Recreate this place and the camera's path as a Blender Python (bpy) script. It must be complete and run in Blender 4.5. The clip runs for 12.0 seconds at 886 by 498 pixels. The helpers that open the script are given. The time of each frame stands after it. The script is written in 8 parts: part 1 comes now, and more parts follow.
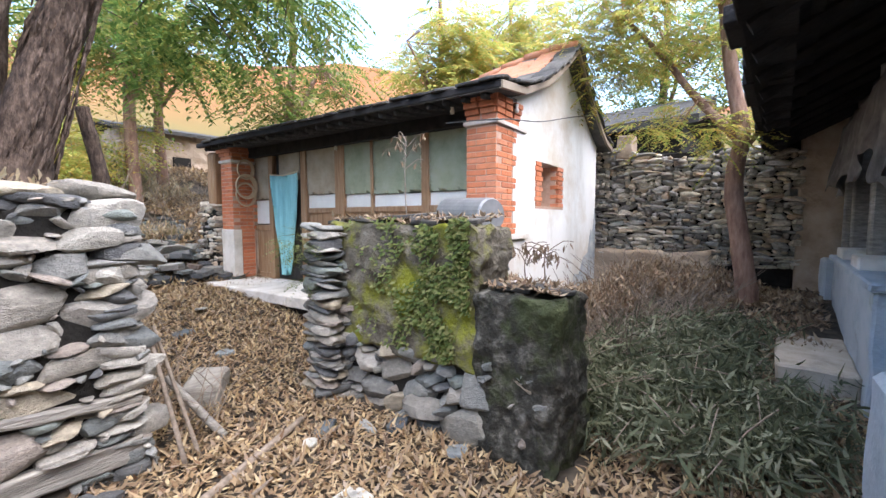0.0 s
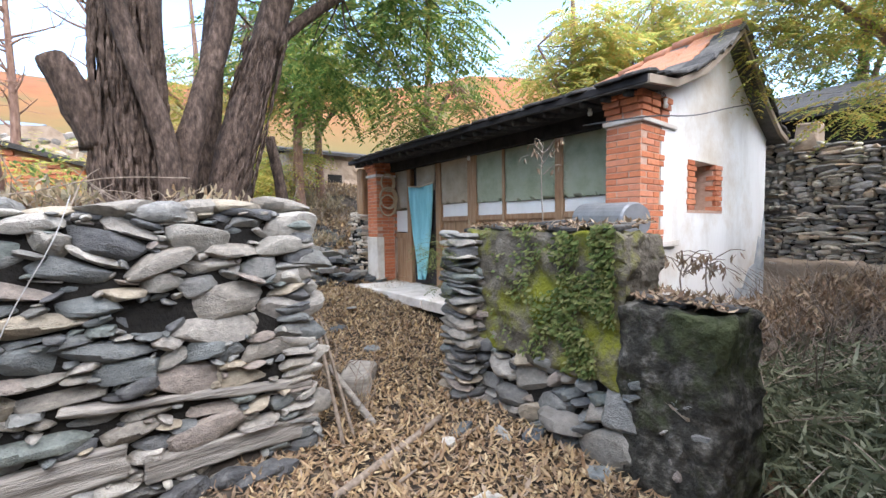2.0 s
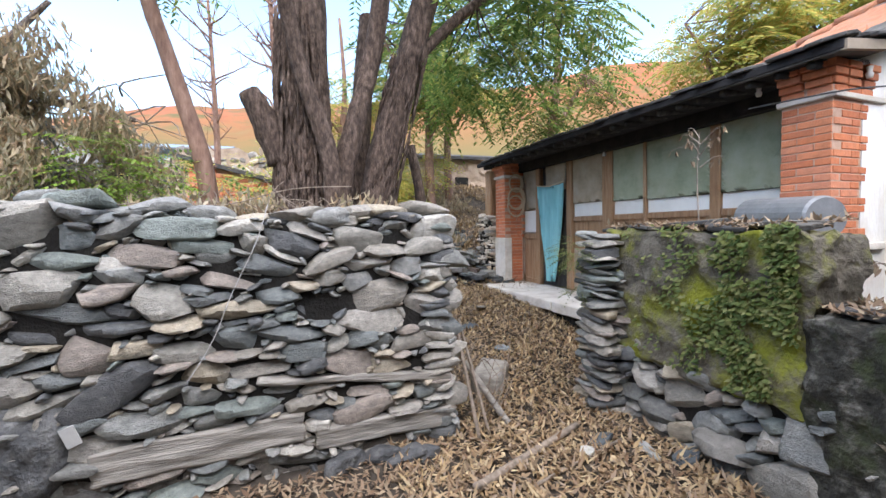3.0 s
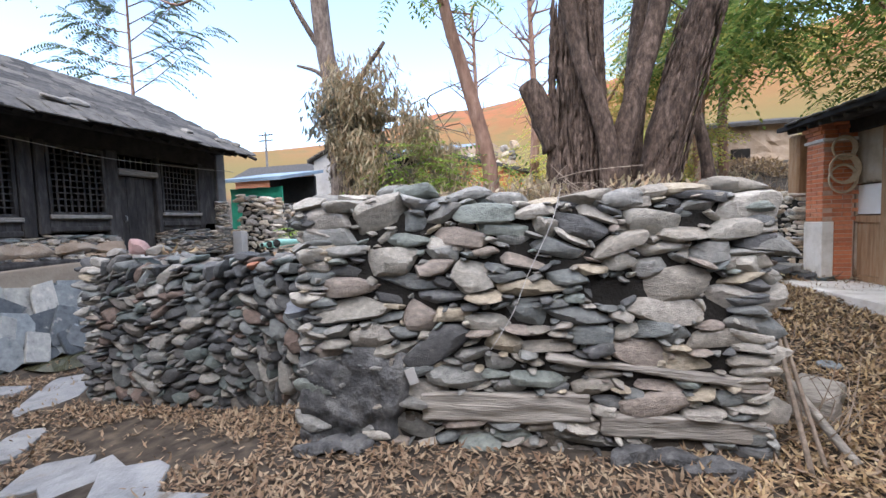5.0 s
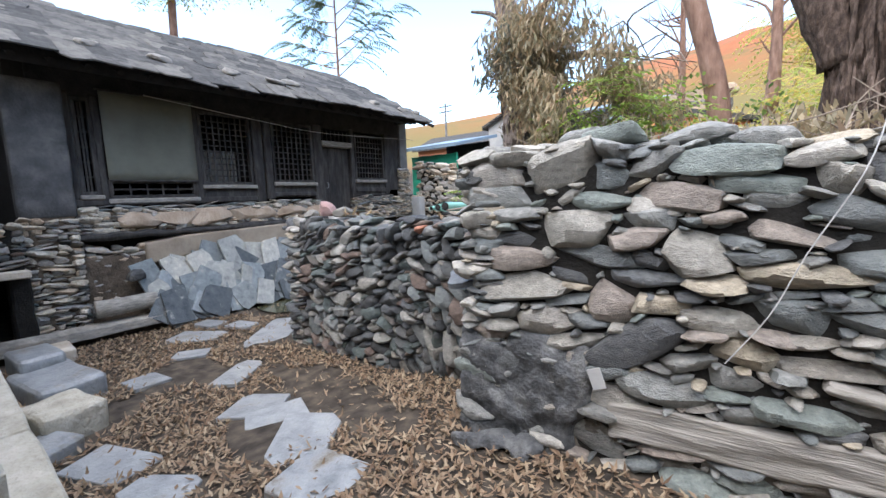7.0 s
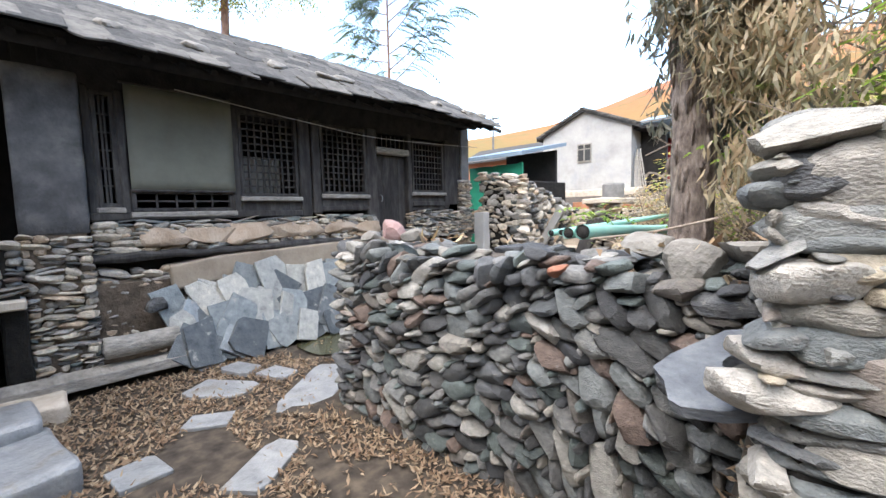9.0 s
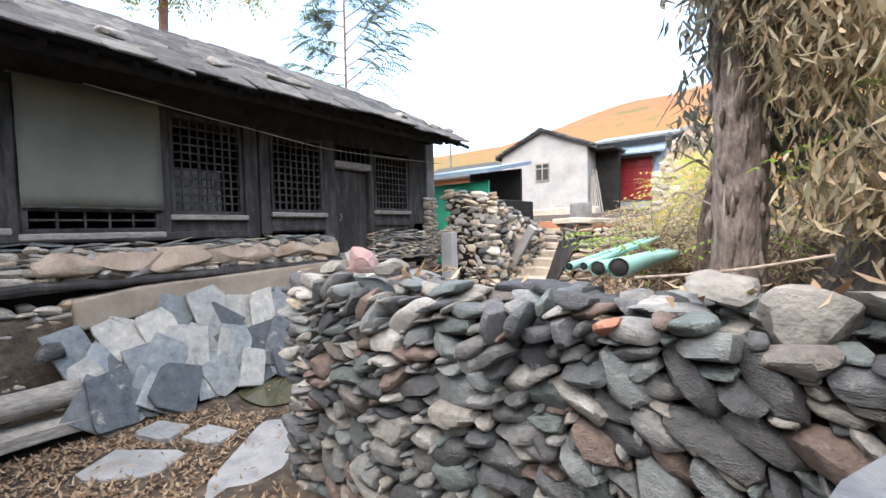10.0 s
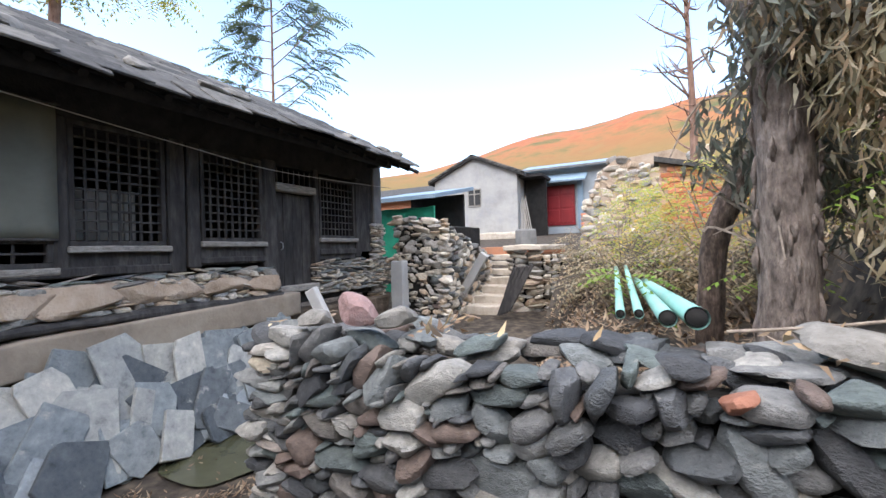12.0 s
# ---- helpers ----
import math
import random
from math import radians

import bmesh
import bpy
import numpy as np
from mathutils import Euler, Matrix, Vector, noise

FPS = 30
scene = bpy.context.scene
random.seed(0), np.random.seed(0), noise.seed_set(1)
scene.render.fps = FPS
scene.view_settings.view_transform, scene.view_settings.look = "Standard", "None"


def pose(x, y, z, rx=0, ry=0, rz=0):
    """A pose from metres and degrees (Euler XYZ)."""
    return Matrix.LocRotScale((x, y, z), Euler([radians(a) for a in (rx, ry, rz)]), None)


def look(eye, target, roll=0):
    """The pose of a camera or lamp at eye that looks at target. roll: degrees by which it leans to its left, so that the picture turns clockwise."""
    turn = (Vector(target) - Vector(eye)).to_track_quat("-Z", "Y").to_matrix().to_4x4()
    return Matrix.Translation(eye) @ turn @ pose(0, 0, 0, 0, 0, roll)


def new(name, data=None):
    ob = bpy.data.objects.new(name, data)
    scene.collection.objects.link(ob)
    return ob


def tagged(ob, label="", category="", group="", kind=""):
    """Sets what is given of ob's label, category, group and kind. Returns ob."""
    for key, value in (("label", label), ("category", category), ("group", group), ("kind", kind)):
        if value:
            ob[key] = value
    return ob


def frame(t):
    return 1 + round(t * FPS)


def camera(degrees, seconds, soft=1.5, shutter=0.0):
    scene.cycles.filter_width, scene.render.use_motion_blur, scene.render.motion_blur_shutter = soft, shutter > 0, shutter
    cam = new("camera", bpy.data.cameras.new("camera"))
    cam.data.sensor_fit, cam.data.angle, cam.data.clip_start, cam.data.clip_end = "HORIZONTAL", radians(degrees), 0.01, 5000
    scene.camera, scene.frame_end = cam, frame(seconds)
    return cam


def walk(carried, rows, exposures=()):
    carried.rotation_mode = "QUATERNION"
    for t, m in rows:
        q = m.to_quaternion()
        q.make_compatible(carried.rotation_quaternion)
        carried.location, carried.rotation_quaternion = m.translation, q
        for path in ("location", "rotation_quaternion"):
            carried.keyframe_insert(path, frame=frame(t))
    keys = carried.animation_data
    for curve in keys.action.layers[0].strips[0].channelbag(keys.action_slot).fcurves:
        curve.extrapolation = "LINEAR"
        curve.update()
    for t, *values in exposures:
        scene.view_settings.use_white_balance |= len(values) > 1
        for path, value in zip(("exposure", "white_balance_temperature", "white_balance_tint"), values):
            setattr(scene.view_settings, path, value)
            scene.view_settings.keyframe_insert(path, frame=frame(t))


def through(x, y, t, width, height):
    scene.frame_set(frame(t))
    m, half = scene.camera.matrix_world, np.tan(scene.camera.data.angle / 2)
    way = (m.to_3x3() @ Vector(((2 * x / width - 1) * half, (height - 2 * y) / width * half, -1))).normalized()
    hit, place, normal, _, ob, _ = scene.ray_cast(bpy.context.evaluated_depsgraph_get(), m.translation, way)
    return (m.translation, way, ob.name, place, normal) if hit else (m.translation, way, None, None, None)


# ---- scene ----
cam = camera(93.8, 12.0)
PATH = [
    (0, (0.036, 0.035, 1.54), (1.584, 1.293, 1.396), -0.1),
    (0.5, (0.039, 0.044, 1.534), (1.546, 1.351, 1.393), -0.3),
    (1, (0.028, 0.049, 1.532), (1.45, 1.449, 1.4), -0.3),
    (1.5, (0.001, 0.065, 1.529), (1.287, 1.592, 1.413), -0.6),
    (2, (-0.035, 0.079, 1.542), (1.073, 1.741, 1.437), -0.7),
    (2.5, (-0.073, 0.08, 1.536), (0.78, 1.887, 1.443), -1.0),
    (3, (-0.142, 0.09, 1.547), (0.438, 2.001, 1.454), -1.1),
    (3.2, (-0.165, 0.096, 1.554), (0.294, 2.04, 1.452), -1.1),
    (4.8, (-0.432, 0.105, 1.532), (-0.863, 2.054, 1.41), -2.0),
    (5, (-0.465, 0.1, 1.527), (-0.982, 2.028, 1.403), -1.9),
    (5.5, (-0.566, 0.099, 1.51), (-1.269, 1.967, 1.373), -1.8),
    (6, (-0.658, 0.152, 1.49), (-1.548, 1.935, 1.325), -1.6),
    (6.5, (-0.638, 0.387, 1.48), (-1.713, 2.061, 1.275), -1.9),
    (7, (-0.734, 0.604, 1.467), (-1.97, 2.156, 1.219), -2.1),
    (7.5, (-1.056, 0.787, 1.499), (-2.404, 2.241, 1.237), -2.2),
    (7.7, (-1.168, 0.861, 1.499), (-2.548, 2.284, 1.234), -2.0),
    (9.3, (-2.289, 1.486, 1.534), (-3.662, 2.933, 1.39), -1.4),
    (9.5, (-2.411, 1.579, 1.554), (-3.754, 3.057, 1.43), -1.3),
    (10, (-2.692, 1.729, 1.58), (-3.916, 3.307, 1.482), -1.3),
    (10.5, (-3.044, 1.739, 1.614), (-4.157, 3.4, 1.549), -1.2),
    (11, (-3.201, 1.811, 1.645), (-4.242, 3.519, 1.626), -1.4),
    (11.5, (-3.282, 1.872, 1.649), (-4.25, 3.622, 1.624), -1.5),
    (12, (-3.374, 1.826, 1.683), (-4.294, 3.602, 1.688), -1.7),
]
walk(cam, [(t, look(eye, target, roll)) for t, eye, target, roll in PATH],
     exposures=[(0.0, 3.9, 6450, 12), (2.5, 3.57, 6350, 10), (5.5, 3.35, 6450, 12), (7.5, 3.6, 6350, 8), (9.5, 3.93, 6850, 9), (10.5, 3.78, 6900, 11), (12.0, 3.45, 6500, 10)])

# ---- light: hazy late sun, soft shade in the yard ----
sky_world = bpy.data.worlds.new("sky")
scene.world = sky_world
sky_world.use_nodes = True
_n = sky_world.node_tree.nodes
_sky = _n.new("ShaderNodeTexSky")
_sky.sky_type, _sky.sun_disc = "NISHITA", False
SUN_UP, SUN_ROUND = radians(60), radians(182)
_sky.sun_elevation, _sky.sun_rotation = SUN_UP, SUN_ROUND
_sky.air_density, _sky.dust_density, _sky.ozone_density = 1.0, 0.8, 1.0
sky_world.node_tree.links.new(_sky.outputs[0], _n["Background"].inputs[0])
_n["Background"].inputs[1].default_value = 0.06
sun_data = bpy.data.lights.new("sun", "SUN")
sun_data.energy, sun_data.angle, sun_data.color = 0.66, radians(110), (1.0, 0.89, 0.76)
sun = new("sun", sun_data)
SUN_FROM = Vector((math.sin(SUN_ROUND) * math.cos(SUN_UP), math.cos(SUN_ROUND) * math.cos(SUN_UP), math.sin(SUN_UP)))
sun.matrix_world = look(SUN_FROM * 50, (0, 0, 0))

# ---- materials ----
def nodes_of(name):
    m = bpy.data.materials.new(name)
    m.use_nodes = True
    t = m.node_tree
    return m, t.nodes, t.links, t.nodes["Principled BSDF"]


def ramp_node(N, stops):
    r = N.new("ShaderNodeValToRGB")
    e = r.color_ramp.elements
    while len(e) < len(stops):
        e.new(0.5)
    for i, (p, c) in enumerate(stops):
        e[i].position = p
        e[i].color = (*c, 1)
    return r


def even(cols):
    return [(0.3 + 0.4 * i / max(1, len(cols) - 1), c) for i, c in enumerate(cols)]


def surf(name, cols, scale=6.0, rough=0.8, bump=0.3, bump_scale=40.0, tones=None, rand="none", stretch=(1, 1, 1),
         stain=None, stain_scale=1.2, stain_at=(0.5, 0.62), metal=0.0, spec=0.3, sheen=False):
    """A surface with grain at two scales; tones: colours for pieces, by object or island; stain: a second colour in patches."""
    m, N, L, b = nodes_of(name)
    geo = N.new("ShaderNodeNewGeometry")
    mp = N.new("ShaderNodeMapping")
    mp.inputs["Scale"].default_value = stretch
    L.new(geo.outputs["Position"], mp.inputs[0])
    big = N.new("ShaderNodeTexNoise")
    big.inputs["Scale"].default_value, big.inputs["Detail"].default_value = scale, 6
    big.inputs["Roughness"].default_value = 0.65
    L.new(mp.outputs[0], big.inputs["Vector"])
    r = ramp_node(N, even(cols))
    L.new(big.outputs["Fac"], r.inputs[0])
    col = r.outputs[0]
    if tones:
        if rand == "object":
            src = N.new("ShaderNodeObjectInfo").outputs["Random"]
        else:
            src = geo.outputs["Random Per Island"]
        k = ramp_node(N, [(i / len(tones), c) for i, c in enumerate(tones)])
        k.color_ramp.interpolation = "CONSTANT"
        L.new(src, k.inputs[0])
        mul = N.new("ShaderNodeMix")
        mul.data_type, mul.blend_type = "RGBA", "MULTIPLY"
        mul.inputs[0].default_value = 1.0
        L.new(k.outputs[0], mul.inputs[6])
        L.new(col, mul.inputs[7])
        col = mul.outputs[2]
    if stain:
        sn = N.new("ShaderNodeTexNoise")
        sn.inputs["Scale"].default_value, sn.inputs["Detail"].default_value = stain_scale, 8
        sn.inputs["Roughness"].default_value = 0.7
        L.new(geo.outputs["Position"], sn.inputs["Vector"])
        sr = N.new("ShaderNodeMapRange")
        sr.inputs[1].default_value, sr.inputs[2].default_value = stain_at
        L.new(sn.outputs["Fac"], sr.inputs[0])
        mx = N.new("ShaderNodeMix")
        mx.data_type = "RGBA"
        L.new(sr.outputs[0], mx.inputs[0])
        L.new(col, mx.inputs[6])
        mx.inputs[7].default_value = (*stain, 1)
        col = mx.outputs[2]
    L.new(col, b.inputs["Base Color"])
    b.inputs["Roughness"].default_value, b.inputs["Metallic"].default_value = rough, metal
    b.inputs["Specular IOR Level"].default_value = spec
    if bump:
        fine = N.new("ShaderNodeTexNoise")
        fine.inputs["Scale"].default_value, fine.inputs["Detail"].default_value = bump_scale, 5
        L.new(mp.outputs[0], fine.inputs["Vector"])
        add = N.new("ShaderNodeMath")
        add.operation = "ADD"
        L.new(fine.outputs["Fac"], add.inputs[0])
        L.new(big.outputs["Fac"], add.inputs[1])
        bp = N.new("ShaderNodeBump")
        bp.inputs["Strength"].default_value, bp.inputs["Distance"].default_value = bump, 0.02
        L.new(add.outputs[0], bp.inputs["Height"])
        L.new(bp.outputs[0], b.inputs["Normal"])
    return m


GREY = [(0.58, 0.58, 0.58), (0.86, 0.86, 0.86), (1.04, 1.03, 1.02), (1.4, 1.37, 1.32)]
WARM_TONES = [(0.24, 0.24, 0.225), (0.29, 0.275, 0.24), (0.16, 0.175, 0.17), (0.36, 0.315, 0.24), (0.13, 0.135, 0.135), (0.2, 0.225, 0.205),
              (0.32, 0.3, 0.265), (0.095, 0.097, 0.098), (0.27, 0.25, 0.215), (0.275, 0.238, 0.205), (0.20, 0.2, 0.185), (0.40, 0.38, 0.335), (0.15, 0.16, 0.155), (0.25, 0.255, 0.24)]
COOL_TONES = [(0.0968, 0.101, 0.104), (0.176, 0.176, 0.167), (0.0528, 0.0554, 0.0581), (0.11, 0.132, 0.125), (0.229, 0.216, 0.189), (0.088, 0.0898, 0.088),
              (0.0748, 0.081, 0.0836), (0.154, 0.167, 0.163), (0.132, 0.121, 0.107), (0.29, 0.282, 0.255), (0.0836, 0.0986, 0.095), (0.066, 0.0678, 0.0686), (0.189, 0.194, 0.185), (0.114, 0.114, 0.11), (0.141, 0.106, 0.088)]
TAN_TONES = [(0.425, 0.38, 0.31), (0.287, 0.276, 0.247), (0.552, 0.483, 0.38), (0.38, 0.356, 0.322), (0.218, 0.201, 0.178), (0.598, 0.54, 0.448), (0.471, 0.368, 0.265)]
M = {}
for key, tones in (("warm", WARM_TONES), ("cool", COOL_TONES), ("tan", TAN_TONES)):
    for how in ("object", "island"):
        M[key + how] = surf("stone_" + key + "_" + how, GREY, 22, 0.76, 0.7, 90, tones, how, (1, 1, 1.7),
                            stain=(0.34, 0.325, 0.285), stain_scale=14, stain_at=(0.62, 0.78), spec=0.35)
# near-black, so the shade deep in the gaps is in the colour
M["core"] = surf("wall_core_gap_shade", [(0.008, 0.007, 0.006), (0.02, 0.018, 0.015)], 14, 0.95, 0.6, 50)
M["brown_earth"] = surf("brown_earth_joint", [(0.05, 0.038, 0.028), (0.1, 0.077, 0.056), (0.16, 0.125, 0.092)], 9, 0.95, 0.8, 40)
M["mortar"] = surf("old_mortar", [(0.04, 0.041, 0.043), (0.085, 0.087, 0.088), (0.17, 0.17, 0.165)], 9, 0.9, 0.9, 45)
M["moss_plaster"] = surf("mossy_plaster", [(0.06, 0.055, 0.04), (0.13, 0.115, 0.09), (0.22, 0.2, 0.16)], 7, 0.92, 0.9, 40,
                         stain=(0.19, 0.2, 0.02), stain_scale=1.7, stain_at=(0.48, 0.6))
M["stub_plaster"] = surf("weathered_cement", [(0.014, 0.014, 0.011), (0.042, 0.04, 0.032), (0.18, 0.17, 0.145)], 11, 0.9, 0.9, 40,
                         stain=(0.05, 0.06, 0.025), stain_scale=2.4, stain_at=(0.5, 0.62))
M["white"] = surf("white_limewash", [(0.62, 0.60, 0.55), (0.78, 0.77, 0.73), (0.84, 0.83, 0.80)], 1.6, 0.9, 0.25, 30,
                  stain=(0.56, 0.47, 0.35), stain_scale=1.0, stain_at=(0.48, 0.74), stretch=(1, 1, 0.35))
M["whitestone"] = surf("pale_cut_stone", [(0.5, 0.45, 0.38), (0.66, 0.61, 0.54), (0.72, 0.68, 0.62)], 4, 0.85, 0.4, 40)
M["brick"] = surf("red_brick", [(0.8, 0.8, 0.8), (1, 1, 1), (1.15, 1.1, 1.05)], 14, 0.88, 0.4, 70,
                  [(0.54, 0.19, 0.09), (0.48, 0.165, 0.08), (0.58, 0.22, 0.11), (0.44, 0.165, 0.09), (0.56, 0.23, 0.13)], "object")
M["joint"] = surf("lime_mortar", [(0.42, 0.27, 0.19), (0.54, 0.37, 0.28)], 18, 0.95, 0.3, 60)
M["wood_dark"] = surf("smoke_dark_wood", [(0.024, 0.023, 0.023), (0.05, 0.047, 0.045), (0.095, 0.088, 0.082)], 8, 0.8, 0.5, 30, stretch=(1, 1, 0.25), spec=0.12)
M["wood_grey"] = surf("weathered_grey_wood", [(0.16, 0.15, 0.135), (0.27, 0.25, 0.22), (0.38, 0.355, 0.31)], 9, 0.85, 0.7, 30, stretch=(0.3, 1, 4))
M["wood_brown"] = surf("brown_painted_wood", [(0.20, 0.115, 0.06), (0.31, 0.185, 0.10), (0.36, 0.25, 0.16)], 7, 0.75, 0.4, 30, stretch=(3, 3, 0.3))
M["mat"] = surf("sun_bleached_paper", [(0.25, 0.205, 0.14), (0.34, 0.28, 0.20), (0.40, 0.34, 0.26)], 4, 0.9, 0.15, 120)
M["greenmesh"] = surf("green_window_mesh", [(0.20, 0.235, 0.15), (0.285, 0.31, 0.215), (0.335, 0.345, 0.26)], 4, 0.85, 0.2, 160)
M["paper"] = surf("white_window_paper", [(0.66, 0.65, 0.60), (0.76, 0.75, 0.71)], 4, 0.9, 0.1, 60)
M["teal"] = surf("faded_teal_cloth", [(0.18, 0.43, 0.46), (0.25, 0.54, 0.57), (0.30, 0.60, 0.62)], 3, 0.9, 0.25, 90, stretch=(4, 4, 0.4))
M["slate"] = surf("roof_slate", [(0.6, 0.6, 0.6), (1, 1, 1), (1.35, 1.33, 1.3)], 8, 0.85, 0.5, 45,
                  [(0.085, 0.083, 0.079), (0.07, 0.069, 0.067), (0.1, 0.097, 0.09), (0.055, 0.055, 0.054), (0.125, 0.12, 0.11)], "object", spec=0.08)
M["slate_i"] = surf("roof_slate_far", [(0.6, 0.6, 0.6), (1, 1, 1), (1.35, 1.33, 1.3)], 8, 0.85, 0.5, 45,
                    [(0.085, 0.083, 0.079), (0.07, 0.069, 0.067), (0.1, 0.097, 0.09), (0.055, 0.055, 0.054), (0.125, 0.12, 0.11)], "island", spec=0.08)
M["orange_tile"] = surf("orange_clay_tile", [(0.36, 0.15, 0.08), (0.46, 0.21, 0.12), (0.33, 0.2, 0.14)], 6, 0.88, 0.4, 50)
M["bluestone"] = surf("blue_grey_slab", [(0.55, 0.56, 0.57), (0.9, 0.9, 0.9), (1.1, 1.09, 1.06), (1.4, 1.37, 1.3)], 9, 0.72, 0.7, 50,
                      [(0.2, 0.22, 0.225), (0.3, 0.305, 0.29), (0.12, 0.135, 0.145), (0.42, 0.41, 0.37), (0.2, 0.225, 0.235), (0.085, 0.098, 0.108), (0.34, 0.335, 0.305), (0.25, 0.28, 0.3)], "object", spec=0.3,
                      stain=(0.36, 0.35, 0.32), stain_scale=5, stain_at=(0.6, 0.7))
# base colour paled to carry the sky's reflection on the flags
M["flag"] = surf("sky_pale_wet_flagstone", [(0.15, 0.16, 0.165), (0.24, 0.25, 0.255), (0.33, 0.34, 0.34)], 6, 0.42, 0.4, 40, spec=0.5,
                 stain=(0.15, 0.13, 0.1), stain_scale=3, stain_at=(0.55, 0.68))
M["earth"] = None
M["mud"] = surf("mud_plaster", [(0.27, 0.2, 0.14), (0.40, 0.31, 0.23), (0.47, 0.385, 0.30)], 3, 0.95, 0.7, 30)
M["tanband"] = surf("tan_cement_band", [(0.21, 0.17, 0.13), (0.28, 0.23, 0.175), (0.34, 0.285, 0.22)], 3, 0.9, 0.3, 30)
M["greyplaster"] = surf("grey_cement_plaster", [(0.11, 0.11, 0.108), (0.17, 0.17, 0.165), (0.24, 0.235, 0.225)], 3, 0.9, 0.4, 30,
                        stain=(0.16, 0.155, 0.145), stain_scale=1.5, stain_at=(0.55, 0.7))
M["bluewash"] = surf("blue_grey_limewash", [(0.33, 0.38, 0.43), (0.43, 0.48, 0.52), (0.5, 0.53, 0.55)], 3, 0.88, 0.35, 30,
                     stain=(0.25, 0.26, 0.26), stain_scale=2, stain_at=(0.58, 0.7))
M["concrete"] = surf("chiselled_pale_stone", [(0.29, 0.265, 0.21), (0.40, 0.37, 0.30), (0.49, 0.455, 0.38)], 6, 0.9, 1.0, 26, stretch=(1, 1, 1))
M["bark"] = surf("ridged_bark", [(0.022, 0.016, 0.013), (0.085, 0.06, 0.046), (0.19, 0.14, 0.11)], 16, 0.95, 1.0, 30, stretch=(1.8, 1.8, 0.7))
M["bark_grey"] = surf("flaking_grey_bark", [(0.06, 0.048, 0.04), (0.17, 0.135, 0.112), (0.3, 0.25, 0.21)], 14, 0.95, 1.0, 30, stretch=(1.8, 1.8, 0.7))
M["bark_red"] = surf("smooth_reddish_bark", [(0.13, 0.075, 0.055), (0.24, 0.145, 0.105), (0.33, 0.22, 0.17)], 9, 0.85, 0.6, 30, stretch=(2, 2, 0.5))
M["twig"] = surf("dry_twig", [(0.12, 0.10, 0.08), (0.23, 0.185, 0.145), (0.33, 0.275, 0.215)], 20, 0.9, 0.2, 60)
M["rope"] = surf("straw_rope", [(0.46, 0.36, 0.24), (0.6, 0.49, 0.34)], 40, 0.9, 0.4, 120)
M["wire"] = surf("dull_wire", [(0.06, 0.06, 0.06), (0.12, 0.12, 0.12)], 40, 0.6, 0.0)
M["palewire"] = surf("pale_wire", [(0.34, 0.33, 0.31), (0.42, 0.41, 0.39)], 40, 0.6, 0.0)
M["pipe"] = surf("green_plastic_pipe", [(0.22, 0.47, 0.40), (0.29, 0.55, 0.47)], 6, 0.45, 0.1, 30, stain=(0.33, 0.36, 0.3), stain_scale=6, stain_at=(0.58, 0.7), spec=0.5)
# near-black that stands in for shade inside rooms, openings and bores
M["black"] = surf("interior_shade_black", [(0.012, 0.011, 0.010), (0.026, 0.024, 0.022)], 4, 0.95, 0.2, 30)
# near-black boards; on the side building's eave the colour includes underside shade
M["dark_board"] = surf("near_black_boards", [(0.024, 0.023, 0.024), (0.045, 0.043, 0.043)], 5, 0.95, 0.4, 30, spec=0.08)
M["blind"] = surf("olive_grey_blind", [(0.11, 0.112, 0.09), (0.14, 0.142, 0.115), (0.165, 0.165, 0.14)], 1.5, 0.9, 0.15, 140)
M["water"] = surf("puddle_water", [(0.05, 0.052, 0.03), (0.085, 0.085, 0.05)], 3, 0.12, 0.03, 8, spec=0.5)
M["metal"] = surf("dull_metal", [(0.22, 0.225, 0.23), (0.31, 0.315, 0.32)], 8, 0.5, 0.15, 40, metal=0.4)
M["reddoor"] = surf("red_lacquer_door", [(0.19, 0.018, 0.022), (0.26, 0.025, 0.028)], 3, 0.4, 0.0)
M["blueroof"] = surf("blue_painted_sheet", [(0.15, 0.22, 0.28), (0.22, 0.29, 0.35)], 3, 0.6, 0.0)
M["paleblue"] = surf("pale_blue_wall", [(0.30, 0.34, 0.36), (0.38, 0.41, 0.43)], 2, 0.85, 0.1, 20)
M["greensheet"] = surf("green_tarpaulin", [(0.02, 0.27, 0.16), (0.035, 0.36, 0.22)], 2, 0.6, 0.2, 10)
M["palewall"] = surf("pale_grey_render", [(0.27, 0.265, 0.25), (0.35, 0.345, 0.325), (0.41, 0.40, 0.375)], 1.1, 0.92, 0.2, 20,
                     stain=(0.28, 0.29, 0.30), stain_scale=0.7, stain_at=(0.5, 0.7))
M["stepstone"] = surf("worn_sandstone_step", [(0.33, 0.28, 0.22), (0.46, 0.40, 0.32), (0.53, 0.47, 0.39)], 5, 0.9, 0.5, 30)
M["gauze"] = surf("dusty_gauze", [(0.06, 0.055, 0.052), (0.12, 0.11, 0.10), (0.2, 0.185, 0.17)], 5, 0.95, 0.3, 60)
M["glass"] = surf("dusty_glass", [(0.03, 0.033, 0.035), (0.05, 0.052, 0.054)], 5, 0.25, 0.0, spec=0.5)


